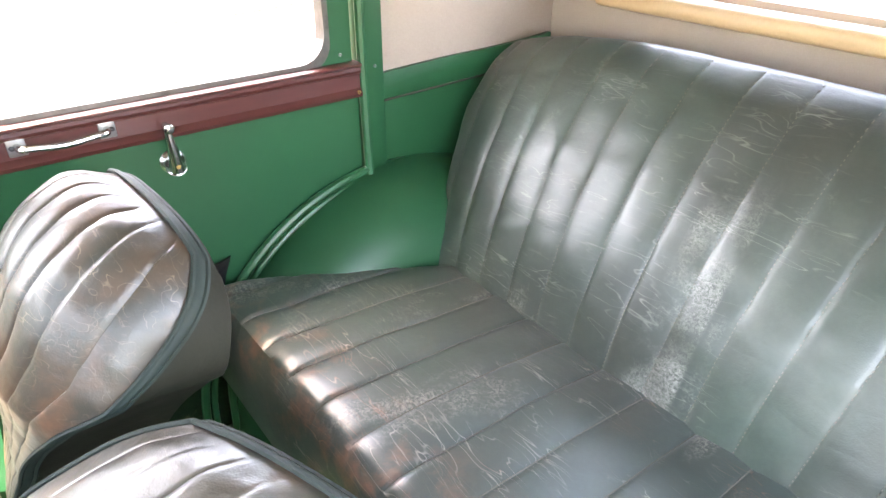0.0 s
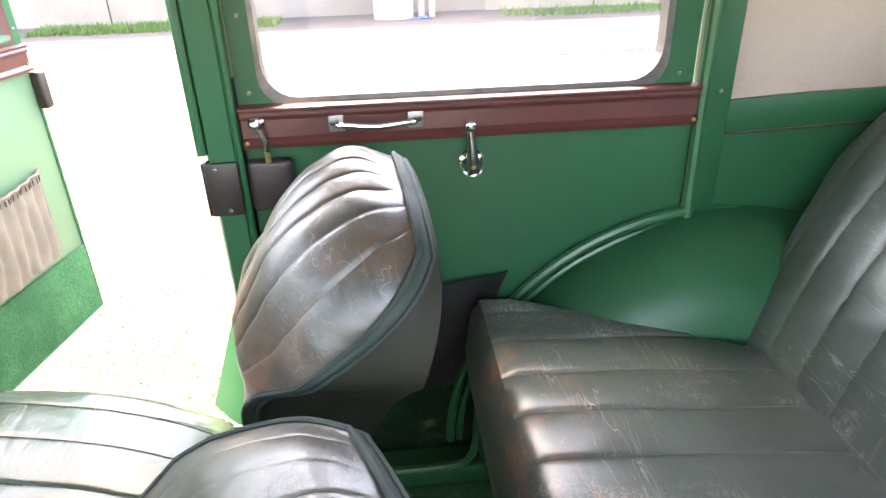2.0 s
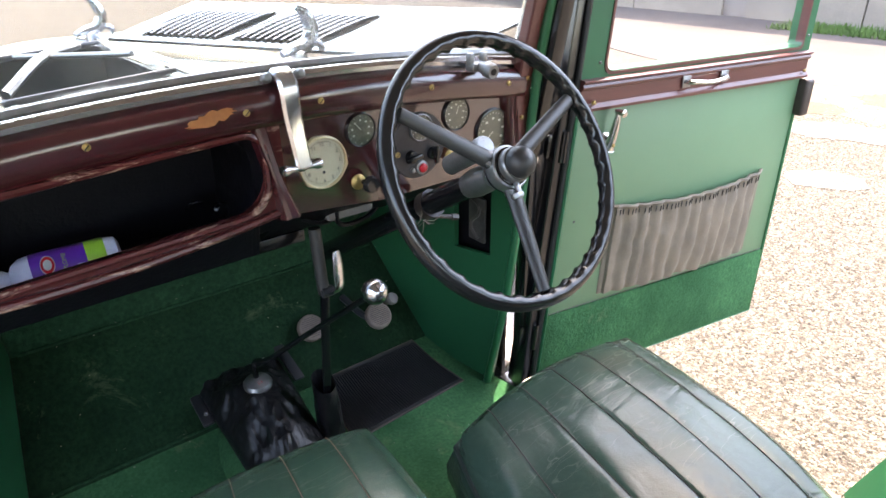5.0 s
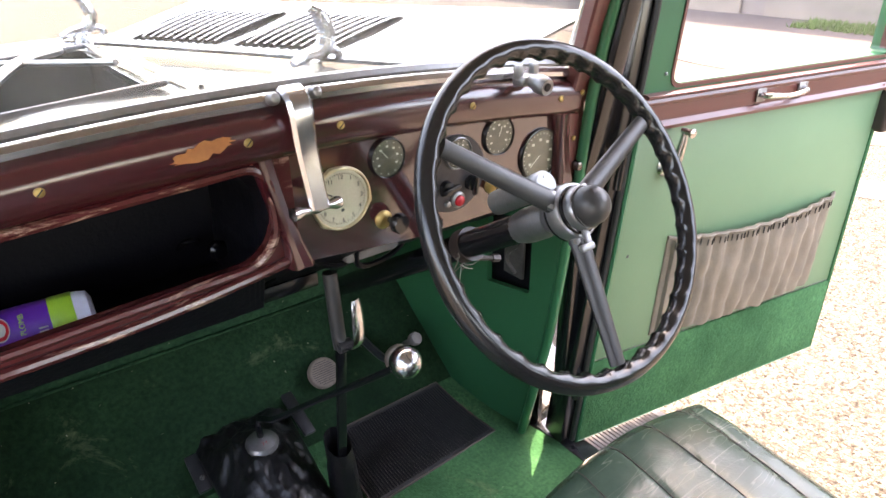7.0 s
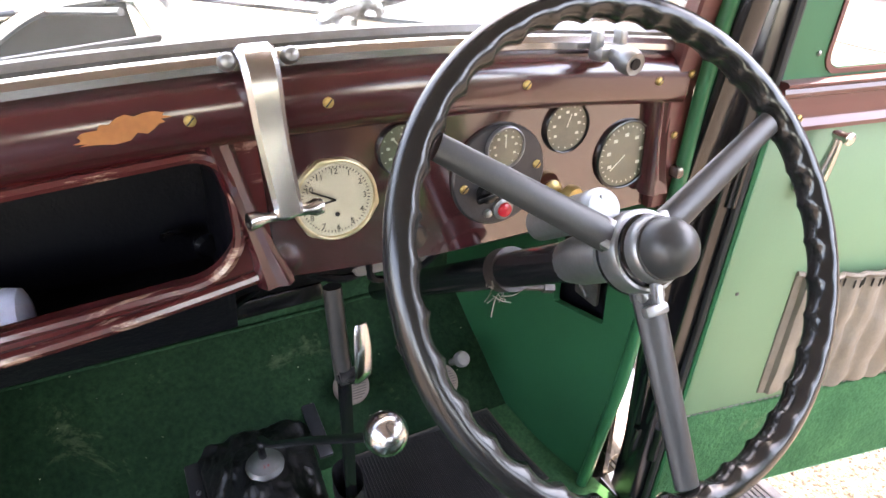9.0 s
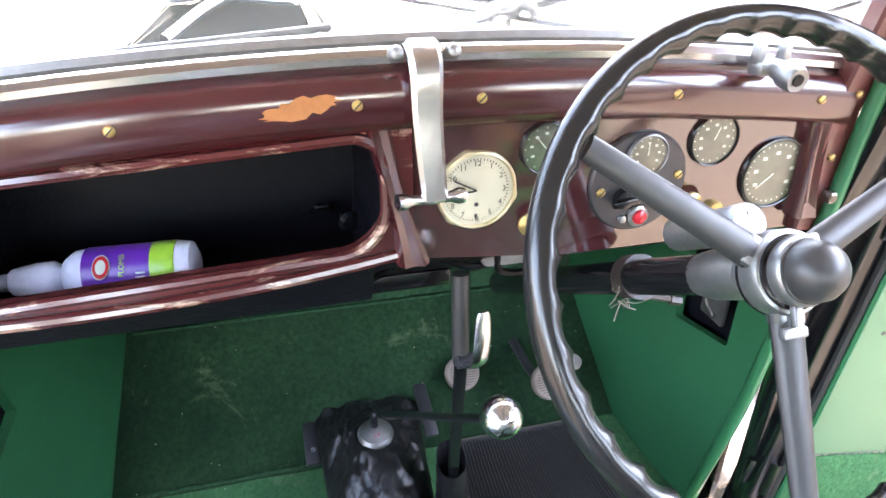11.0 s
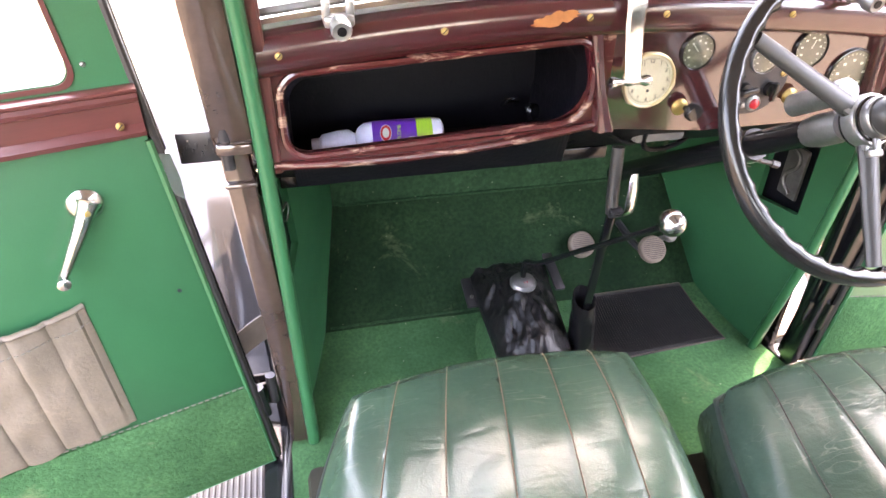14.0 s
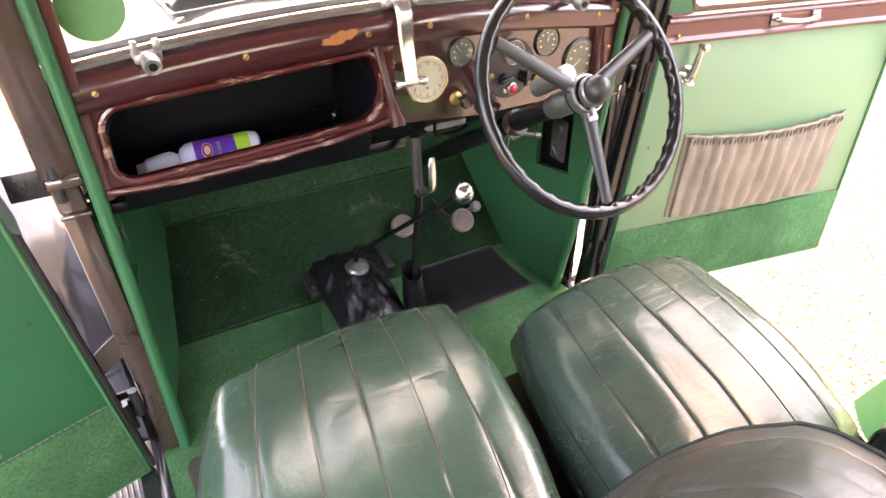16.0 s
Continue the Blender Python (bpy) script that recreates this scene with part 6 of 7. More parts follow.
def strut(x, z0, z1, w0, w1, y0=0.897, tip=0.889, lean=0.006):
    bm = bmesh.new()
    rows = []
    for k in range(13):
        t = k / 12
        w = w0 + (w1 - w0) * (2 * t - 1) ** 2 * (1 if t > 0.5 else 0.4)
        z = z1 + (z0 - z1) * t
        y = y0 + (tip - y0) * t ** 3
        rows.append([bm.verts.new((x + a * w + lean * t, y + b, z)) for a, b in ((-1, 0.012), (-0.9, -0.002), (-0.55, -0.009), (0.0, -0.006), (0.55, -0.009), (0.9, -0.002), (1, 0.012))])
    for a, b in zip(rows, rows[1:]):
        for j in range(6):
            bm.faces.new((a[j], a[j + 1], b[j + 1], b[j]))
    bm.faces.new(rows[0]), bm.faces.new(rows[-1][::-1])
    return part("strut", bm, "maroon", dash, "fluted maroon dash strut")


strut(-0.02, 0.9625, zc(0) - 0.02, 0.0105, 0.0175, lean=0.0295)
strut(0.452, 0.962, zc(0.45) - 0.02, 0.014, 0.018)
# black board under the dash
bm = bmesh.new()
sheet(bm, lambda u, v: Vector((-0.46 + 0.92 * u, 0.905 + 0.09 * v, (lip(min(-0.46 + 0.92 * u, -0.06)) + 0.004) - (0.066 + 0.014 * u) * v)), 20, 4, 0.006, (0, 0.5, 1))
und = part("under_board", bm, "matt_black", dash, "black board under the dash")
bm = bmesh.new()
box(bm, (-0.19, 0.996, 0.878), (0.53, 0.012, 0.022), 0.003)
for x in (-0.42, -0.3, -0.18, -0.06):
    lathe(bm, (x, 0.989, 0.88), (0, -1, 0), [(0, 0.006), (0.003, 0.005), (0.005, 0.001)], 10)
box(bm, (-0.03, 0.99, 0.89), (0.004, 0.02, 0.03), 0.001)
part("lower_flange", bm, "black", und)


def gauge(name, x, z, r, face, marks, label, y=0.904, bezel="black", n=12, needle=None, lobes=0.0):
    bm = bmesh.new()
    lathe(bm, (x, y, z), (0, -1, 0), [(-0.01, r), (0.002, r), (0.0045, r * 0.98), (0.005, r * 0.94), (0.0045, r * 0.915), (0.001, r * 0.9), (0.0, r * 0.89)], 72)
    for v in bm.verts:
        # a bezel may swell into lobes at its rim
        a, d = math.atan2(v.co.x - x, v.co.z - z), math.hypot(v.co.x - x, v.co.z - z)
        if d > r * 0.95:
            k = 1 + lobes * max(0.0, math.cos(3 * a + 0.9)) ** 10
            v.co.x, v.co.z = x + (v.co.x - x) * k, z + (v.co.z - z) * k
    gg = part(name, bm, bezel, dash, label)
    bm = bmesh.new()
    lathe(bm, (x, y - 0.0005, z), (0, -1, 0), [(0, r * 0.91), (0.0012, r * 0.91)], 48)
    part("dial", bm, face, gg)
    bm = bmesh.new()
    for k in range(n):
        a = 2 * math.pi * k / n
        beam(bm, (x + r * 0.76 * math.sin(a), y - 0.002, z + r * 0.76 * math.cos(a)), (x + r * 0.81 * math.sin(a), y - 0.002, z + r * 0.81 * math.cos(a)), 0.0007 if n > 40 else 0.001, 0.0006, 0, up=(0, 1, 0))
    if n < 40:
        for k in range(7):
            a = radians(-120 + 40 * k)
            q = Vector((x + r * 0.56 * math.sin(a), y - 0.002, z + r * 0.56 * math.cos(a)))
            beam(bm, q - Vector((r * 0.06, 0, 0)), q + Vector((r * 0.06, 0, 0)), r * 0.09, 0.0006, 0, up=(0, 1, 0))
    part("ticks", bm, marks, gg)
    for a, l, w in needle or ():
        bm = bmesh.new()
        a = radians(a)
        beam(bm, (x, y - 0.0026, z), (x + l * r * math.sin(a), y - 0.0026, z + l * r * math.cos(a)), w, 0.0006, 0, up=(0, 1, 0))
        part("pointer", bm, marks, gg)
    bm = bmesh.new()
    lathe(bm, (x, y - 0.0033, z), (0, -1, 0), [(0, r * 0.86), (0.0012, r * 0.86)], 36)
    gl = part("cover_glass", bm, "glass", gg)
    gl.visible_shadow = False
    return gg


clk = gauge("clock", 0.0755, 1.027, 0.0405, "dial", "ink", "round ivory dashboard clock with a lobed gilt bezel", bezel="gilt", lobes=0.05, n=60, needle=((-62, 0.62, 0.0016), (-97, 0.45, 0.002)))
for k in range(1, 13):
    a = 2 * math.pi * k / 12
    words("numeral", str(k), (0.0755 + 0.0278 * math.sin(a), 0.9012, 1.027 + 0.0278 * math.cos(a)), (1, 0, 0), (0, 0, 1), 0.0078, "ink", clk)
bm = bmesh.new()
lathe(bm, (0.0755, 0.9015, 1.0125), (0, -1, 0), [(0, 0.0026), (0.0004, 0.0026)], 5)
part("maker_mark", bm, "steel", clk)
gauge("oil_gauge", 0.144, 1.064, 0.0265, "dial_dark", "pale", "small black pressure gauge", needle=((-40, 0.6, 0.001),))
gauge("fuel_gauge", 0.3305, 1.057, 0.0285, "dial_dark", "pale", "small black gauge with pale markings", needle=((20, 0.5, 0.001),), n=16)
gauge("speedometer", 0.415, 1.012, 0.0415, "dial_dark", "pale", "black round speedometer", needle=((-130, 0.6, 0.0012),), n=30)
bm = bmesh.new()
lathe(bm, (0.249, 0.904, 1.019), (0, -1, 0), [(-0.004, 0.0545), (0.003, 0.0545), (0.005, 0.0525), (0.0055, 0.0)], 48)
swp = part("switch_plate", bm, "steel", dash, "round dark metal switch plate")
gauge("ammeter", 0.253, 1.049, 0.0225, "dial_dark", "pale", "small ammeter with a bright rim", y=0.899, bezel="alloy", needle=((0, 0.6, 0.001),))
screw(swp, (0.207, 0.8985, 1.012), (0, -1, 0), 0.0048)
screw(swp, (0.293, 0.8985, 1.024), (0, -1, 0), 0.0048)
bm = bmesh.new()
lathe(bm, (0.232, 0.8985, 1.004), (0, -1, 0), [(0, 0.011), (0.008, 0.01), (0.01, 0.001)], 16)
beam(bm, (0.216, 0.888, 1.001), (0.248, 0.886, 1.007), 0.008, 0.008, 0.003, up=(0, 1, 0))
part("switch_lever", bm, "black", swp)
bm = bmesh.new()
lathe(bm, (0.276, 0.8985, 1.002), (0, -1, 0), [(0, 0.011), (0.008, 0.01), (0.01, 0.001)], 16)
beam(bm, (0.276, 0.888, 0.986), (0.276, 0.886, 1.016), 0.008, 0.008, 0.003, up=(0, 1, 0))
part("switch_lever", bm, "black", swp)
bm = bmesh.new()
lathe(bm, (0.2525, 0.8985, 0.982), (0, -1, 0), [(0, 0.012), (0.003, 0.012), (0.005, 0.009), (0.005, 0.008)], 20)
part("warning_lamp", bm, "alloy", swp)
bm = bmesh.new()
lathe(bm, (0.2525, 0.894, 0.982), (0, -1, 0), [(0, 0.0082), (0.003, 0.0075), (0.005, 0.004), (0.0055, 0.001)], 16)
o_ = new("lens", finish("lens", bm, "red"))
o_.parent = swp
bm = bmesh.new()
lathe(bm, (0.2345, 0.8985, 0.98), (0, -1, 0), [(0, 0.005), (0.004, 0.004), (0.005, 0.001)], 12)
part("button", bm, "alloy", swp)
for x, z, kn in ((0.14, 0.983, True), (0.325, 0.986, False)):
    bm = bmesh.new()
    lathe(bm, (x - 0.006, 0.904, z), (0, -1, 0), [(-0.002, 0.0125), (0.002, 0.0125), (0.005, 0.009), (0.006, 0.001)], 20)
    ro = part("rosette", bm, "brass", dash, "brass control rosette")
    bm = bmesh.new()
    lathe(bm, (x, 0.9, z), (0.15, -1, 0), [(0, 0.004), (0.014, 0.004), (0.015, 0.013), (0.022, 0.0135), (0.026, 0.0115), (0.027, 0.001)], 20)
    o_ = new("control_knob", finish("control_knob", bm, "bakelite" if kn else "brass"))
    o_.parent = ro
# wiring under the dash
bm = bmesh.new()
for pts in ([(0.05, 0.95, 0.93), (0.1, 0.97, 0.9), (0.17, 0.99, 0.905), (0.24, 0.97, 0.93)], [(0.12, 0.95, 0.95), (0.13, 0.97, 0.89), (0.2, 0.99, 0.88), (0.26, 1.0, 0.92)], [(0.0, 0.96, 0.92), (-0.05, 1.0, 0.87), (-0.12, 1.06, 0.84)]):
    tube(bm, smooth_line(pts, 6), 0.0045, 6)
whole("wiring", bm, "matt_black", "loose black cables hanging under the dash", "cable")
bm = bmesh.new()
box(bm, (0.15, 0.985, 0.925), (0.09, 0.05, 0.05), 0.008)
whole("relay_box", bm, "rubber_grey", "pale grey box tucked under the dash", "box")

# bottle lying in the glovebox
bt = thing("bottle", (-0.3, 1.03, 0.884), "purple and green plastic additive bottle lying on its side", "bottle")
bm = bmesh.new()
ax = Vector((1, -0.1, 0.03)).normalized()
b0 = Vector((-0.401, 1.017, 0.9235))
lathe(bm, b0, ax, [(0.066, 0.012), (0.07, 0.02), (0.08, 0.027), (0.095, 0.0285), (0.185, 0.0285), (0.196, 0.026), (0.2, 0.018)], 28)
part("body", bm, "bottle_white", bt, "milky plastic bottle")
bm = bmesh.new()
lathe(bm, b0, ax, [(0, 0.009), (0.012, 0.0095), (0.016, 0.014), (0.04, 0.0185), (0.056, 0.019), (0.066, 0.0125)], 20)
part("cap", bm, "bottle_white", bt)
bm = bmesh.new()
lathe(bm, b0, ax, [(0.092, 0.0288), (0.092, 0.0291), (0.182, 0.0291), (0.182, 0.0288)], 28)
lab = part("label_sleeve", bm, "purple", bt, "purple printed label", sharp=20)
bm = bmesh.new()
lathe(bm, b0, ax, [(0.158, 0.0292), (0.159, 0.0295), (0.181, 0.0295), (0.182, 0.0292)], 28)
part("label_band", bm, "lime", lab)
fn = Vector((-0.1, -0.74, 0.66)).normalized()
upv = (Vector((0, 0, 1)) - fn * fn.z).normalized()
c1 = b0 + ax * 0.112 + fn * 0.0294
for rr, mt, lift in ((0.0125, "pale", 0.0), (0.0112, "red", 0.0005), (0.0072, "pale", 0.001)):
    bm = bmesh.new()
    ring = [c1 + fn * lift + ax * (rr * 0.7 * math.cos(a)) + upv * (rr * 1.05 * math.sin(a)) for a in (2 * math.pi * k / 24 for k in range(24))]
    prism(bm, ring, fn * 0.0004)
    part("emblem", bm, mt, lab, smooth=False)
words("word", "PLOMB", b0 + ax * 0.132 + fn * 0.0296, upv, -ax, 0.0075, "lime", lab)
bm = bmesh.new()
for k, (a, l) in enumerate(((0.146, 0.009), (0.146, 0.009), (0.166, 0.01))):
    beam(bm, b0 + ax * a + fn * 0.0296 - upv * (0.009 + 0.004 * k), b0 + ax * (a + l) + fn * 0.0296 - upv * (0.009 + 0.004 * k), 0.0004, 0.0016, 0, up=tuple(upv))
part("print_bars", bm, "pale", lab)

# ---- steering ----
st = thing("steering_wheel", (0.26, 0.9, 0.9), "black three-spoke steering wheel with a scalloped grip on its column", "steering wheel")
C = Vector((0.235, 0.676, 1.043))
N = Vector((-0.004, -0.853, 0.521)).normalized()
E1 = Vector((1, 0, 0))
E2 = N.cross(E1)
bm = bmesh.new()
rings = []
NR, NS = 216, 16
for k in range(NR):
    a = 2 * math.pi * k / NR
    e = math.cos(a) * E1 + math.sin(a) * E2
    row = []
    for j in range(NS):
        b = 2 * math.pi * j / NS
        inward = max(0.0, -math.cos(b))
        scal = 0.0042 * inward ** 1.2 * (abs(math.sin(a * 18)) ** 0.7)
        r = 0.0125 - scal
        row.append(bm.verts.new(C + e * (0.1835 + r * math.cos(b)) + N * r * math.sin(b)))
    rings.append(row)
for k in range(NR):
    p_, q_ = rings[k], rings[(k + 1) % NR]
    for j in range(NS):
        bm.faces.new((p_[j], p_[(j + 1) % NS], q_[(j + 1) % NS], q_[j]))
part("rim", bm, "bakelite", st, "glossy black scalloped rim", sharp=60)
for a in (144, 25, 266):
    e = math.cos(radians(a)) * E1 + math.sin(radians(a)) * E2
    t_ = N.cross(e)
    bm = bmesh.new()
    rows = []
    for q in range(9):
        f = q / 8
        w, h = 0.013 - 0.003 * f, 0.0085 - 0.002 * f
        c = C + e * (0.03 + 0.142 * f) - N * (0.004 * (1 - f))
        rows.append([bm.verts.new(c + t_ * (w * math.cos(x)) + N * (h * math.sin(x))) for x in (2 * math.pi * k / 14 for k in range(14))])
    for a_, b_ in zip(rows, rows[1:]):
        for j in range(14):
            bm.faces.new((a_[j], a_[(j + 1) % 14], b_[(j + 1) % 14], b_[j]))
    bm.faces.new(rows[0]), bm.faces.new(rows[-1][::-1])
    sp = part("spoke", bm, "spoke", st, "dull grey spoke")
    bm = bmesh.new()
    beam(bm, C + e * 0.014 - N * 0.004, C + e * 0.038 - N * 0.004, 0.024, 0.015, 0.004, up=tuple(N))
    part("spoke_root", bm, "alloy", sp)
bm = bmesh.new()
lathe(bm, C, N, [(-0.036, 0.018), (-0.026, 0.0235), (-0.016, 0.0295), (-0.012, 0.031), (0.004, 0.031), (0.0065, 0.0295), (0.007, 0.027)], 40)
part("boss", bm, "alloy", st, "dull alloy wheel boss")
bm = bmesh.new()
lathe(bm, C, N, [(-0.0125, 0.0312), (-0.0125, 0.0318), (-0.0105, 0.0318), (-0.0105, 0.0312)], 40)
lathe(bm, C, N, [(0.005, 0.0245), (0.007, 0.0272), (0.0095, 0.0268), (0.0105, 0.0245)], 40)
part("letter_ring", bm, "black", st, "black lettered ring")
bm = bmesh.new()
lathe(bm, C, N, [(0.008, 0.0235), (0.010, 0.0245), (0.019, 0.0242), (0.0205, 0.0232), (0.0215, 0.0225)], 40)
part("control_ring", bm, "alloy", st)
bm = bmesh.new()
lathe(bm, C, N, [(0.02, 0.0225), (0.023, 0.0228), (0.0235, 0.0215), (0.025, 0.0214), (0.033, 0.0205), (0.040, 0.0165), (0.0445, 0.0095), (0.0465, 0.0005)], 40)
part("horn_button", bm, "spoke", st, "dark grey domed horn button")
bm = bmesh.new()
q0 = C + N * 0.0145 - E2 * 0.022 - E1 * 0.008
beam(bm, q0, q0 - E2 * 0.016 - E1 * 0.003 + N * 0.002, 0.008, 0.006, 0.002, up=tuple(N))
box(bm, q0 - E2 * 0.018 - E1 * 0.007 + N * 0.002, (0.02, 0.008, 0.007), 0.002, Matrix((E1, E2, N)).transposed())
part("dip_switch", bm, "alloy", st)
words("word", "DIPPED", C + N * 0.0065 - E1 * 0.0273 - E2 * 0.004, -E2, Vector((-0.7, 0, 0)) + N * 0.7, 0.0042, "pale", st)
D_ = -N
low_end = C + D_ * 0.62 + Vector((-0.02, 0, 0))
bm = bmesh.new()
tube(bm, [C + D_ * 0.07, low_end], 0.018, 16)
part("column", bm, "black", st, "black enamelled steering column")
bm = bmesh.new()
lathe(bm, C, D_, [(0.03, 0.017), (0.05, 0.021), (0.075, 0.0215), (0.086, 0.02), (0.095, 0.0185)], 24)
part("column_collar", bm, "alloy", st)
bm = bmesh.new()
a0 = C + D_ * 0.07 + Vector((-0.018, 0, 0.044))
tube(bm, [a0 + D_ * 0.05, a0 - D_ * 0.025], 0.015, 16)
lathe(bm, a0 - D_ * 0.025, N, [(0, 0.0155), (0.012, 0.0155), (0.015, 0.0135), (0.0155, 0.001)], 24)
for sg in (-1, 1):
    lathe(bm, a0 - D_ * 0.0395 + E2 * 0.008 * sg, N, [(0, 0.002), (0.0014, 0.0016), (0.0016, 0.0004)], 8)
part("horn_cylinder", bm, "alloy", st)
bm = bmesh.new()
b1 = C + D_ * 0.2
lathe(bm, b1, D_, [(0, 0.0235), (0.022, 0.0235)], 20)
tube(bm, [b1 + Vector((0, 0, -0.02)) + D_ * 0.01, b1 + Vector((0.05, 0.0, -0.036)) + D_ * 0.01], 0.004, 8)
lathe(bm, b1 + Vector((0.05, 0, -0.036)) + D_ * 0.01, (1, 0, -0.3), [(-0.006, 0.006), (0.008, 0.006)], 6)
part("clamp", bm, "lock_box", st, "rusty brown column clamp and bolt")

bm = bmesh.new()
rg = random.Random(17)
k0 = b1 + D_ * 0.012 + Vector((-0.018, -0.01, -0.012))
for k in range(16):
    q0 = k0 + Vector((rg.uniform(-0.012, 0.012), rg.uniform(-0.008, 0.008), rg.uniform(-0.01, 0.012)))
    q1 = q0 + Vector((rg.uniform(-0.02, 0.03), rg.uniform(-0.012, 0.006), rg.uniform(-0.022, 0.004)))
    tube(bm, smooth_line([q0, q0.lerp(q1, 0.5) + Vector((0, 0, rg.uniform(-0.006, 0.006))), q1], 3), 0.0008, 4)
part("twine", bm, "pocket_cloth", st, "frayed twine tied round the column")

# ---- floor controls ----
tun = thing("gearbox_cover", (-0.02, 0.8, 0.41), "carpeted hump over the gearbox", "tunnel", kind="structure")
bm = bmesh.new()
sheet(bm, lambda u, v: Vector((-0.02 + 0.105 * math.cos(math.pi * v), 0.25 + 0.86 * u, 0.40 + (0.066 + 0.012 * u) * math.sin(math.pi * v) ** 0.8)), 14, 16)
part("carpet_hump", bm, "carpet", tun)
gl = thing("gear_lever", (-0.015, 1.07, 0.5), "long cranked gear lever with a chrome ball", "gear lever")
bm = bmesh.new()
ln = smooth_line([(-0.016, 1.082, 0.57), (-0.016, 1.076, 0.612), (-0.005, 1.03, 0.64), (0.018, 0.92, 0.735), (0.042, 0.79, 0.845), (0.05, 0.755, 0.876)], 6)
tube(bm, ln, [0.0055 - 0.0012 * k / len(ln) for k in range(len(ln))], 10)
part("rod", bm, "black", gl)
bm = bmesh.new()
bmesh.ops.create_uvsphere(bm, u_segments=28, v_segments=18, radius=0.0188, matrix=Matrix.Translation((0.053, 0.743, 0.887)))
part("ball", bm, "chrome", gl, "polished chrome ball")
bm = bmesh.new()
lathe(bm, (0.0505, 0.753, 0.878), (-0.03, 0.13, -0.11), [(-0.002, 0.007), (0.012, 0.006), (0.016, 0.0045)], 12)
part("collar", bm, "black", gl)
bm = bmesh.new()
lathe(bm, (-0.0155, 1.081, 0.555), (0, -0.12, 1), [(0, 0.026), (0.006, 0.0275), (0.012, 0.024), (0.017, 0.012), (0.02, 0.006)], 28)
cap = part("cap", bm, "alloy", gl, "domed alloy cap with shift marks")
words("shift_marks", "1 3\n2 4", (-0.0155, 1.07, 0.5715), (1, 0, 0), (0, 0.9, 0.3), 0.007, "red", cap)
gt = thing("gear_gaiter", (-0.02, 1.07, 0.45), "creased black leather gaiter in a metal frame", "gaiter")


def gaiter(u, v):
    x = -0.104 + 0.172 * u + 0.02 * (1 - v) * (0.5 - u) * 1.2
    y = 0.935 + 0.27 * v
    bulge = 0.045 * math.sin(math.pi * u) ** 0.7 * math.sin(math.pi * min(1, v * 1.1)) ** 0.6
    crease = 0.011 * noise.noise(Vector((u * 4, v * 7, 3))) + 0.009 * (0.4 - abs(noise.noise(Vector((u * 7 + v * 3, v * 9 - u * 4, 6))))) + 0.005 * (0.3 - abs(noise.noise(Vector((u * 15, v * 19, 8)))))
    base = 0.452 + 0.03 * math.sin(math.pi * u) * (1 - v) + 0.085 * v
    return Vector((x, y, base + bulge + crease * min(1, 6 * u * (1 - u) * 2)))


bm = bmesh.new()
sheet(bm, gaiter, 64, 80, 0.01, (0, 0.2, -1))
part("leather", bm, "gaiter", gt)
bm = bmesh.new()
for a, b in (((-0.112, 1.213, 0.537), (0.082, 1.2, 0.552)), ((-0.112, 1.213, 0.537), (-0.112, 1.1, 0.498)), ((0.075, 1.2, 0.552), (0.078, 1.1, 0.513))):
    beam(bm, a, b, 0.022, 0.007, 0.002)
fr_ = part("metal_frame", bm, "steel", gt, "dark metal frame")
screw(fr_, (-0.103, 1.211, 0.543), (0, -0.4, 1), 0.005, "brass")
screw(fr_, (0.068, 1.198, 0.557), (0, -0.4, 1), 0.004, "alloy")
screw(fr_, (-0.11, 1.12, 0.511), (0, -0.4, 1), 0.004, "alloy")
hb = thing("handbrake", (0.08, 0.99, 0.45), "tall handbrake lever with a bright squeeze grip", "handbrake")
bm = bmesh.new()
beam(bm, (0.081, 0.998, 0.47), (0.077, 0.945, 0.79), 0.007, 0.016, 0.002, up=(1, 0, 0))
part("lever_bar", bm, "black", hb)
bm = bmesh.new()
tube(bm, smooth_line([(0.077, 0.945, 0.785), (0.077, 0.95, 0.81), (0.078, 0.96, 0.9)], 4), 0.0105, 14)
part("grip", bm, "spoke", hb)
bm = bmesh.new()
ln = smooth_line([(0.083, 0.935, 0.79), (0.09, 0.918, 0.8), (0.093, 0.92, 0.83), (0.095, 0.928, 0.865)], 5)
tube(bm, ln, [0.006, 0.0065, 0.007, 0.0075, 0.008, 0.0085, 0.009, 0.0092, 0.0094, 0.0095, 0.0095, 0.0093, 0.009, 0.0085, 0.008, 0.006][:len(ln)], 10, flat=0.45)
for v in bm.verts:
    v.co.x = 0.09 + (v.co.x - 0.09) * 1.35
part("squeeze_lever", bm, "chrome", hb)
bm = bmesh.new()
lathe(bm, (0.07, 0.94, 0.79), (1, 0, 0), [(0, 0.009), (0.02, 0.009)], 12)
lathe(bm, (0.068, 0.94, 0.79), (1, 0, 0), [(0, 0.005), (0.025, 0.005)], 8)
part("pivot", bm, "steel", hb)
bm = bmesh.new()
rows = []
for k in range(15):
    t = k / 14
    c = Vector((0.083 - 0.002 * t, 0.985 + 0.012 * t, 0.418 + 0.15 * t))
    rows.append([bm.verts.new(c + Vector(((0.027 - 0.006 * t) * math.cos(a) * (1 + 0.18 * noise.noise(Vector((math.cos(a) * 2, math.sin(a) * 2, t * 5)))), (0.034 - 0.008 * t) * math.sin(a) * (1 + 0.18 * noise.noise(Vector((math.cos(a) * 2, math.sin(a) * 2, t * 6 + 3)))), 0.012 * math.sin(a) * t)))
                 for a in (2 * math.pi * j / 20 for j in range(20))])
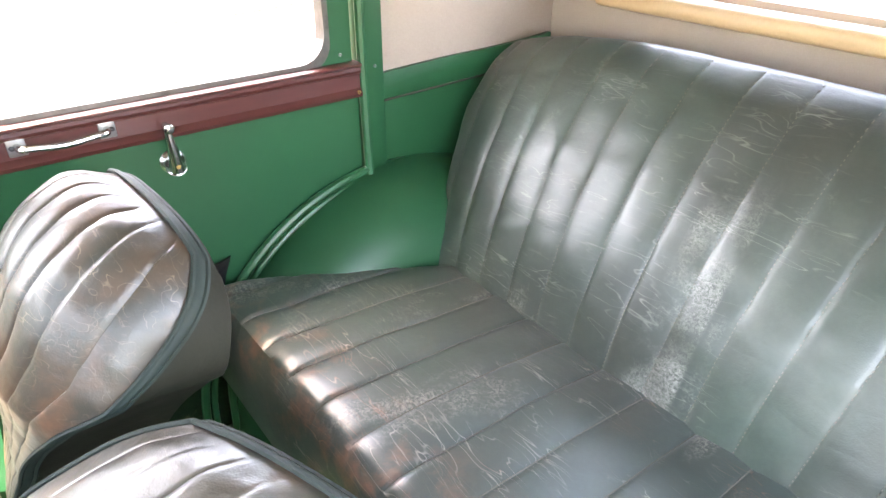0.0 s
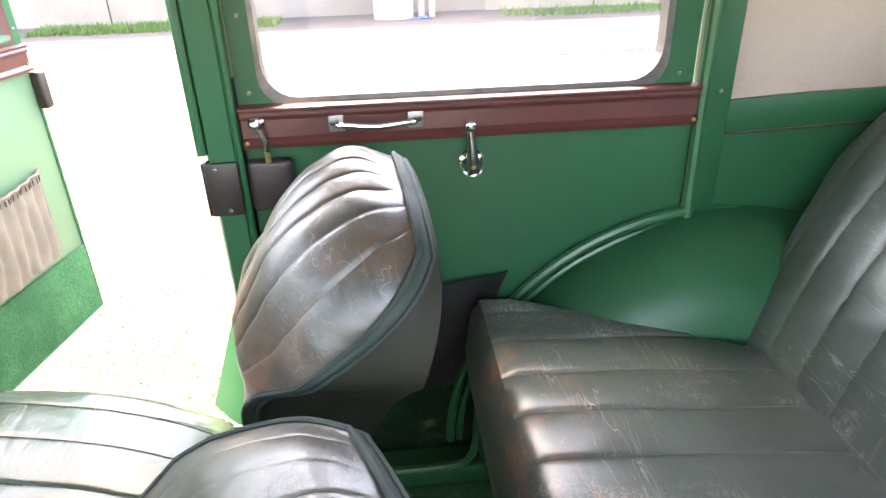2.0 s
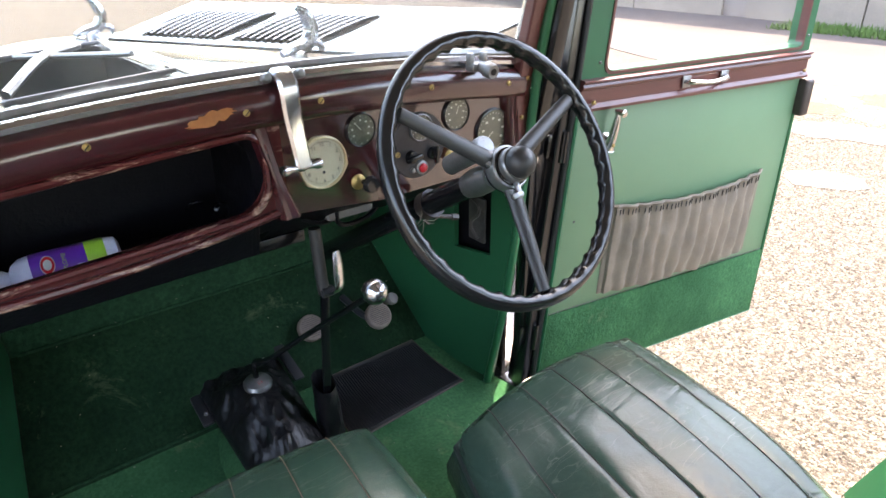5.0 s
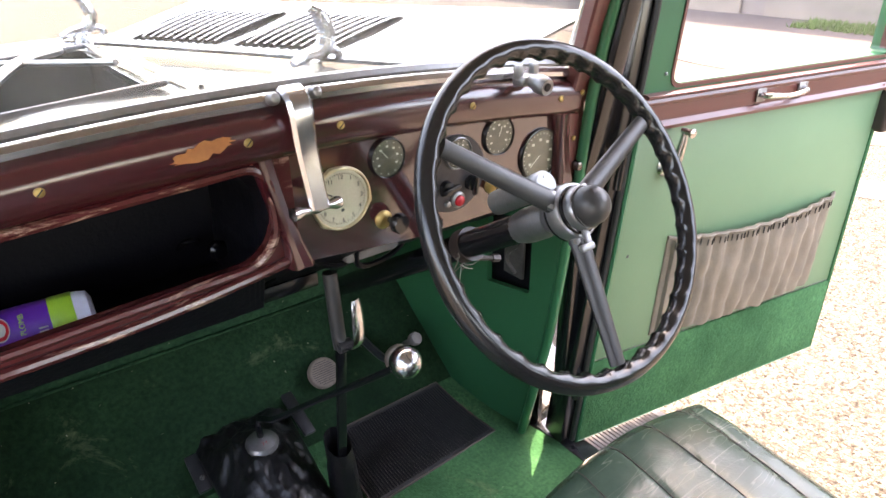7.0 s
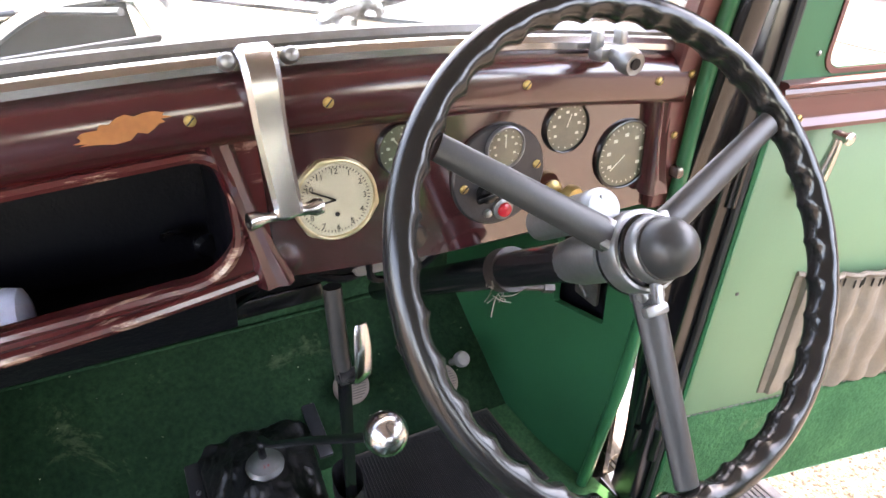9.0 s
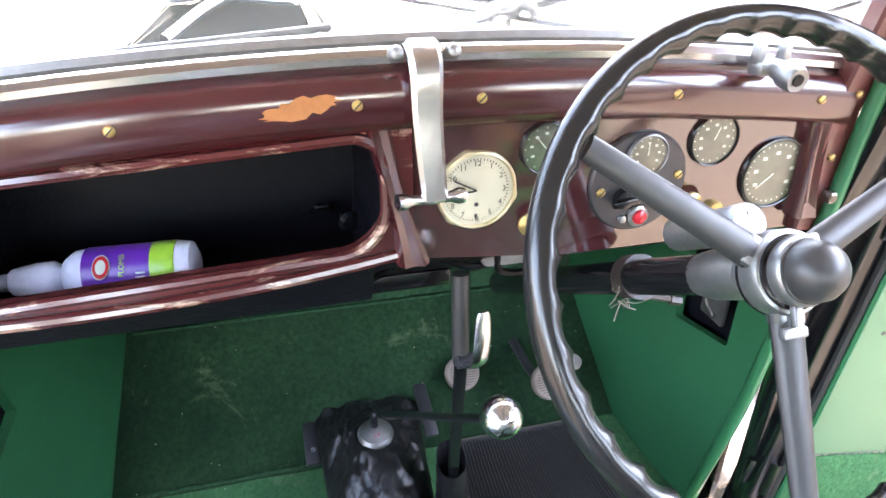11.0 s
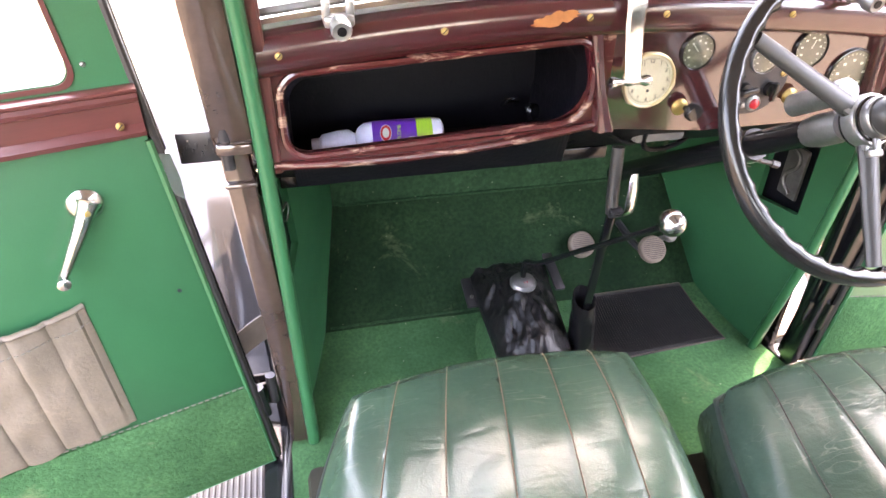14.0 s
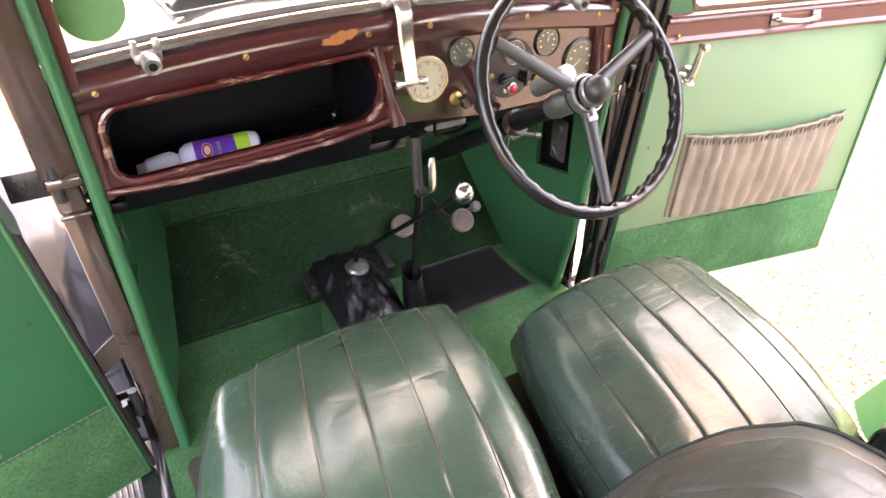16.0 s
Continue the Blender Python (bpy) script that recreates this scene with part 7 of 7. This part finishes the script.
for a, b in zip(rows, rows[1:]):
    for j in range(20):
        bm.faces.new((a[j], a[(j + 1) % 20], b[(j + 1) % 20], b[j]))
part("boot", bm, "gaiter", hb, "black leather boot")

for c, rr in (((0.146, 1.168, 0.574), 0.029), ((0.27, 1.093, 0.592), 0.029)):
    pd = thing("pedal", c, "round worn grey rubber pedal on a steel arm", "pedal", "foot pedals")
    ax = Vector((0, -0.62, 0.55)).normalized()
    bm = bmesh.new()
    lathe(bm, c, ax, [(-0.01, rr * 0.8), (-0.006, rr), (0.004, rr), (0.007, rr * 0.93), (0.008, rr * 0.85), (0.0075, rr * 0.3), (0.0075, 0.001)], 32)
    pad = part("pad", bm, "pedal_rubber", pd)
    bm = bmesh.new()
    s_ = Vector((1, 0, 0))
    t_ = ax.cross(s_)
    for k in range(-5, 6):
        h = math.sqrt(max(0, (rr * 0.8) ** 2 - (k * rr * 0.14) ** 2))
        q = Vector(c) + ax * 0.008 + t_ * (k * rr * 0.14)
        beam(bm, q - s_ * h, q + s_ * h, 0.0016, 0.0024, 0, up=tuple(ax))
    part("tread", bm, "strap", pad)
    bm = bmesh.new()
    tube(bm, smooth_line([Vector(c) - ax * 0.008, Vector(c) + Vector((-0.008, 0.05, -0.02)), Vector(c) + Vector((-0.02, 0.12, 0.0))], 4), 0.008, 8)
    part("arm", bm, "steel", pd)
bm = bmesh.new()
lathe(bm, (0.318, 1.118, 0.602), (0.1, -0.62, 0.55), [(-0.03, 0.006), (0.0, 0.006), (0.001, 0.0125), (0.01, 0.0135), (0.016, 0.011), (0.018, 0.001)], 18)
whole("accelerator", bm, "rubber_grey", "small roller accelerator pedal beside the brake", "pedal", "foot pedals")

mat_ = thing("floor_mat", (0.27, 1.05, 0.42), "black ribbed rubber heel mat let into the carpet", "mat")


def floor_z(y):
    pts = [(q.y, q.z) for q in line]
    for (a, za), (b, zb) in zip(pts, pts[1:]):
        if a <= y <= b:
            return za + (zb - za) * (y - a) / (b - a)
    return pts[-1][1]


bm = bmesh.new()
sheet(bm, lambda u, v: Vector((0.122 + 0.29 * u - 0.036 * u * v, 0.965 + 0.158 * v + 0.012 * u * (1 - v), floor_z(0.965 + 0.158 * v) + 0.006)), 8, 12, 0.004, (0, 0, -1))
part("base", bm, "rubber", mat_)
bm = bmesh.new()
for k in range(46):
    u = 0.02 + 0.96 * k / 45
    tube(bm, [Vector((0.122 + 0.29 * u - 0.036 * u * v, 0.965 + 0.158 * v + 0.012 * u * (1 - v), floor_z(0.965 + 0.158 * v) + 0.007)) for v in (0.05, 0.35, 0.65, 0.95)], 0.0016, 5)
part("ribs", bm, "rubber", mat_)

bm = bmesh.new()
rimm = [(k / 6, 0.0) for k in range(7)] + [(1.0, k / 6) for k in range(1, 7)] + [(1 - k / 6, 1.0) for k in range(1, 7)] + [(0.0, 1 - k / 6) for k in range(1, 6)]
tube(bm, [Vector((0.122 + 0.29 * u - 0.036 * u * v, 0.965 + 0.158 * v + 0.012 * u * (1 - v), floor_z(0.965 + 0.158 * v) + 0.0055)) for u, v in rimm], 0.0018, 5, closed=True)
part("binding", bm, "strap", mat_, "frayed tan edge binding")

# crumbs and grit on the carpet
rng = random.Random(21)
verts, faces = [], []
for k in range(60, 230):
    x, w = rng.uniform(-0.4, 0.4), rng.random()
    if k < 120:
        y = 1.115 + 0.16 * w
        z = 0.449 + 0.235 * w + 0.004
    elif k < 200:
        y = 0.72 + 0.38 * w
        z = floor_z(y) + 0.002
    else:
        y, z = 1.262, 0.69 + 0.2 * w
    r = rng.uniform(0.0005, 0.0014)
    i = len(verts)
    verts += [(x - r, y, z), (x, y - r, z), (x + r, y, z), (x, y + r, z), (x, y - 0.3 * r, z + r)]
    faces += [(i, i + 1, i + 4), (i + 1, i + 2, i + 4), (i + 2, i + 3, i + 4), (i + 3, i, i + 4)]
me = bpy.data.meshes.new("crumbs")
me.from_pydata(verts, [], faces)
me.materials.append(M["crumb"])
tagged(new("crumbs", me), "pale crumbs and grit scattered on the carpet", "dirt", kind="stuff")

# ---- outside of the car seen through screen and doors ----
for s, n in ((-1, "1"), (1, "2")):
    rb = thing("running_board", (s * 0.68, 0.4, 0.33), "ribbed grey rubber covered running board", "running board", "running boards")
    bm = bmesh.new()
    box(bm, (s * 0.665, 0.15, 0.345), (0.25, 1.75, 0.03), 0.008)
    part("board", bm, "rubber_grey", rb)
    bm = bmesh.new()
    for k in range(22):
        tube(bm, [(s * (0.555 + 0.01 * k), -0.7, 0.361), (s * (0.555 + 0.01 * k), 1.0, 0.361)], 0.0028, 5)
    part("ribs", bm, "rubber_grey", rb)
    bm = bmesh.new()
    box(bm, (s * 0.52, 0.15, 0.385), (0.05, 1.6, 0.05), 0.006)
    part("sill_rail", bm, "coach_paint", rb)
    wg = thing("front_wing", (s * 0.66, 1.5, 0.3), "black coach painted front wing sweeping over the wheel", "wing", "front wings")
    bm = bmesh.new()
    prof = smooth_line([(0, 0.98, 0.36), (0, 1.12, 0.42), (0, 1.3, 0.60), (0, 1.55, 0.80), (0, 1.85, 0.86), (0, 2.15, 0.80), (0, 2.3, 0.62)], 5)
    sheet(bm, lambda u, v: Vector((s * (0.46 + 0.34 * v), prof[round(u * (len(prof) - 1))].y, prof[round(u * (len(prof) - 1))].z + 0.05 * math.sin(v * math.pi) - 0.08 * max(0, v - 0.7))), len(prof) - 1, 14, 0.008, (0, 0, -1))
    part("skin", bm, "coach_paint", wg)
    bm = bmesh.new()
    sheet(bm, lambda u, v: Vector((s * 0.505, 0.95 + 0.35 * u, 0.36 + v * (0.68 - 0.1 * u))), 6, 8, 0.01, (s, 0, 0))
    part("scuttle_side", bm, "coach_paint", wg)

bon = thing("bonnet", (0, 1.5, 1.0), "glossy black louvred bonnet with a radiator mascot", "bonnet")


def skin(x, y):
    """Height of scuttle and bonnet."""
    return 1.137 - 0.025 * max(0, (y - 0.93)) - 0.24 * abs(x / 0.52) ** 4 - 0.005 * (1 - min(1, abs(x) / 0.03)) * (1 if y > 1.12 else 0)


def scuttle(x, y):
    """The skin, meeting the dash along its top rail."""
    k = min(1.0, max(0.0, (y - 0.93) / 0.22))
    return (1 - k) * (zc(min(0.47, max(-0.47, x))) + 0.028) + k * skin(x, y)


bm = bmesh.new()
sheet(bm, lambda u, v: Vector(((v * 2 - 1) * (0.5 - 0.1 * max(0, u - 0.17)), 0.93 + 1.0 * u, scuttle((v * 2 - 1) * 0.5, 0.93 + 1.0 * u))), 40, 40, 0.01, (0, 0, -1))
bmesh.ops.delete(bm, geom=[f for f in bm.faces if -0.26 < f.calc_center_median().x < -0.045 and 1.19 < f.calc_center_median().y < 1.66], context="FACES")
part("panel", bm, "coach_paint", bon)
# dark open bay under the lifted half, with a bright rim
bm = bmesh.new()
ring = [Vector((x, y, skin(x, y) + 0.002)) for x, y in round_rect(-0.272, -0.03, 1.172, 1.682, 0.004, 2)]
top_, low_ = [bm.verts.new(q - Vector((0, 0, 0.004))) for q in ring], [bm.verts.new((q.x, q.y, 0.8)) for q in ring]
for k in range(len(ring)):
    j = (k + 1) % len(ring)
    bm.faces.new((top_[k], top_[j], low_[j], low_[k]))
bm.faces.new(low_)
bay = part("engine_bay", bm, "bay_black", bon, "dark open engine bay", smooth=False)
bm = bmesh.new()
tube(bm, [q + Vector((0, 0, 0.004)) for q in ring], 0.005, 8, closed=True)
part("bay_rim", bm, "coach_paint", bay)
bm = bmesh.new()
tube(bm, [(-0.06, 1.3, 1.15), (-0.2, 1.62, 1.12)], 0.005, 8)
tube(bm, smooth_line([(-0.25, 1.4, 1.09), (-0.17, 1.5, 1.13), (-0.08, 1.66, 1.125)], 6), 0.009, 8)
part("stay_rod", bm, "alloy", bay)
# the louvred side leaf, folded over onto the bonnet
LA, LB, LC, LD = Vector((0.026, 1.565, 1.147)), Vector((0.239, 1.195, 1.147)), Vector((0.234, 1.781, 1.167)), Vector((0.499, 1.352, 1.167))
leaf_pt = lambda e, f, h=0.0: LA.lerp(LB, f / 0.44).lerp(LC.lerp(LD, f / 0.44), e) + Vector((0, 0, h))
bm = bmesh.new()
sheet(bm, lambda u, v: leaf_pt(-0.15 + 1.5 * u, -0.06 + 0.78 * v), 10, 8, 0.006, (0, 0, -1))
leaf = part("louvred_leaf", bm, "coach_paint", bon, "glossy louvred side leaf folded over")
for grp in (0, 1):
    for k in range(11):
        f = 0.005 + 0.235 * grp + 0.0185 * k
        bm = bmesh.new()
        rows = []
        for q in range(9):
            w = math.sin(math.pi * (q + 0.3) / 8.6) ** 0.5
            c = q / 8
            rows.append([bm.verts.new(leaf_pt(c, f - 0.004, 0.001)), bm.verts.new(leaf_pt(c, f + 0.005, 0.002 + 0.008 * w)), bm.verts.new(leaf_pt(c, f + 0.009, 0.001 + 0.007 * w))])
        for a, b in zip(rows, rows[1:]):
            for j in range(2):
                bm.faces.new((a[j], a[j + 1], b[j + 1], b[j]))
        part("louvre", bm, "coach_paint", leaf)
bm = bmesh.new()
tube(bm, [(0, 1.12, skin(0.04, 1.12) + 0.003), (0, 1.92, skin(0.04, 1.92) + 0.003)], 0.005, 8)
part("hinge_strip", bm, "chrome", bon)
bm = bmesh.new()
lathe(bm, (0.0, 1.9, 1.1), (0, 0, 1), [(-0.02, 0.03), (0.004, 0.034), (0.012, 0.03), (0.014, 0.001)], 24)
part("radiator_cap", bm, "chrome", bon)


def mascot(name, c, f, label):
    """A small curved chrome figure on a foot."""
    c = Vector(c)
    t = thing(name, c, label, "ornament")
    bm = bmesh.new()
    ln = smooth_line([c + Vector(q) * f for q in ((-0.045, -0.01, 0.004), (-0.015, 0.0, 0.012), (0.02, 0.0, 0.02), (0.035, 0, 0.05), (0.022, 0, 0.085), (0.004, 0, 0.1))], 5)
    tube(bm, ln, [0.006 + 0.008 * math.sin(math.pi * k / (len(ln) - 1)) for k in range(len(ln))], 10)
    part("figure", bm, "chrome", t)
    bm = bmesh.new()
    tube(bm, smooth_line([c + Vector(q) * f for q in ((0.01, 0, 0.02), (0.05, 0, 0.018), (0.06, 0, 0.0))], 4), 0.008 * f, 8)
    lathe(bm, c, (0, 0, 1), [(-0.01, 0.02 * f), (0.004, 0.018 * f), (0.012, 0.008 * f)], 14)
    part("foot", bm, "chrome", t)


mascot("radiator_mascot", (0.0, 1.9, 1.115), 0.85, "small curved chrome mascot on the radiator cap")
mascot("bonnet_ornament", (0.18, 1.155, 1.14), 0.8, "small curved chrome fitting on the scuttle")
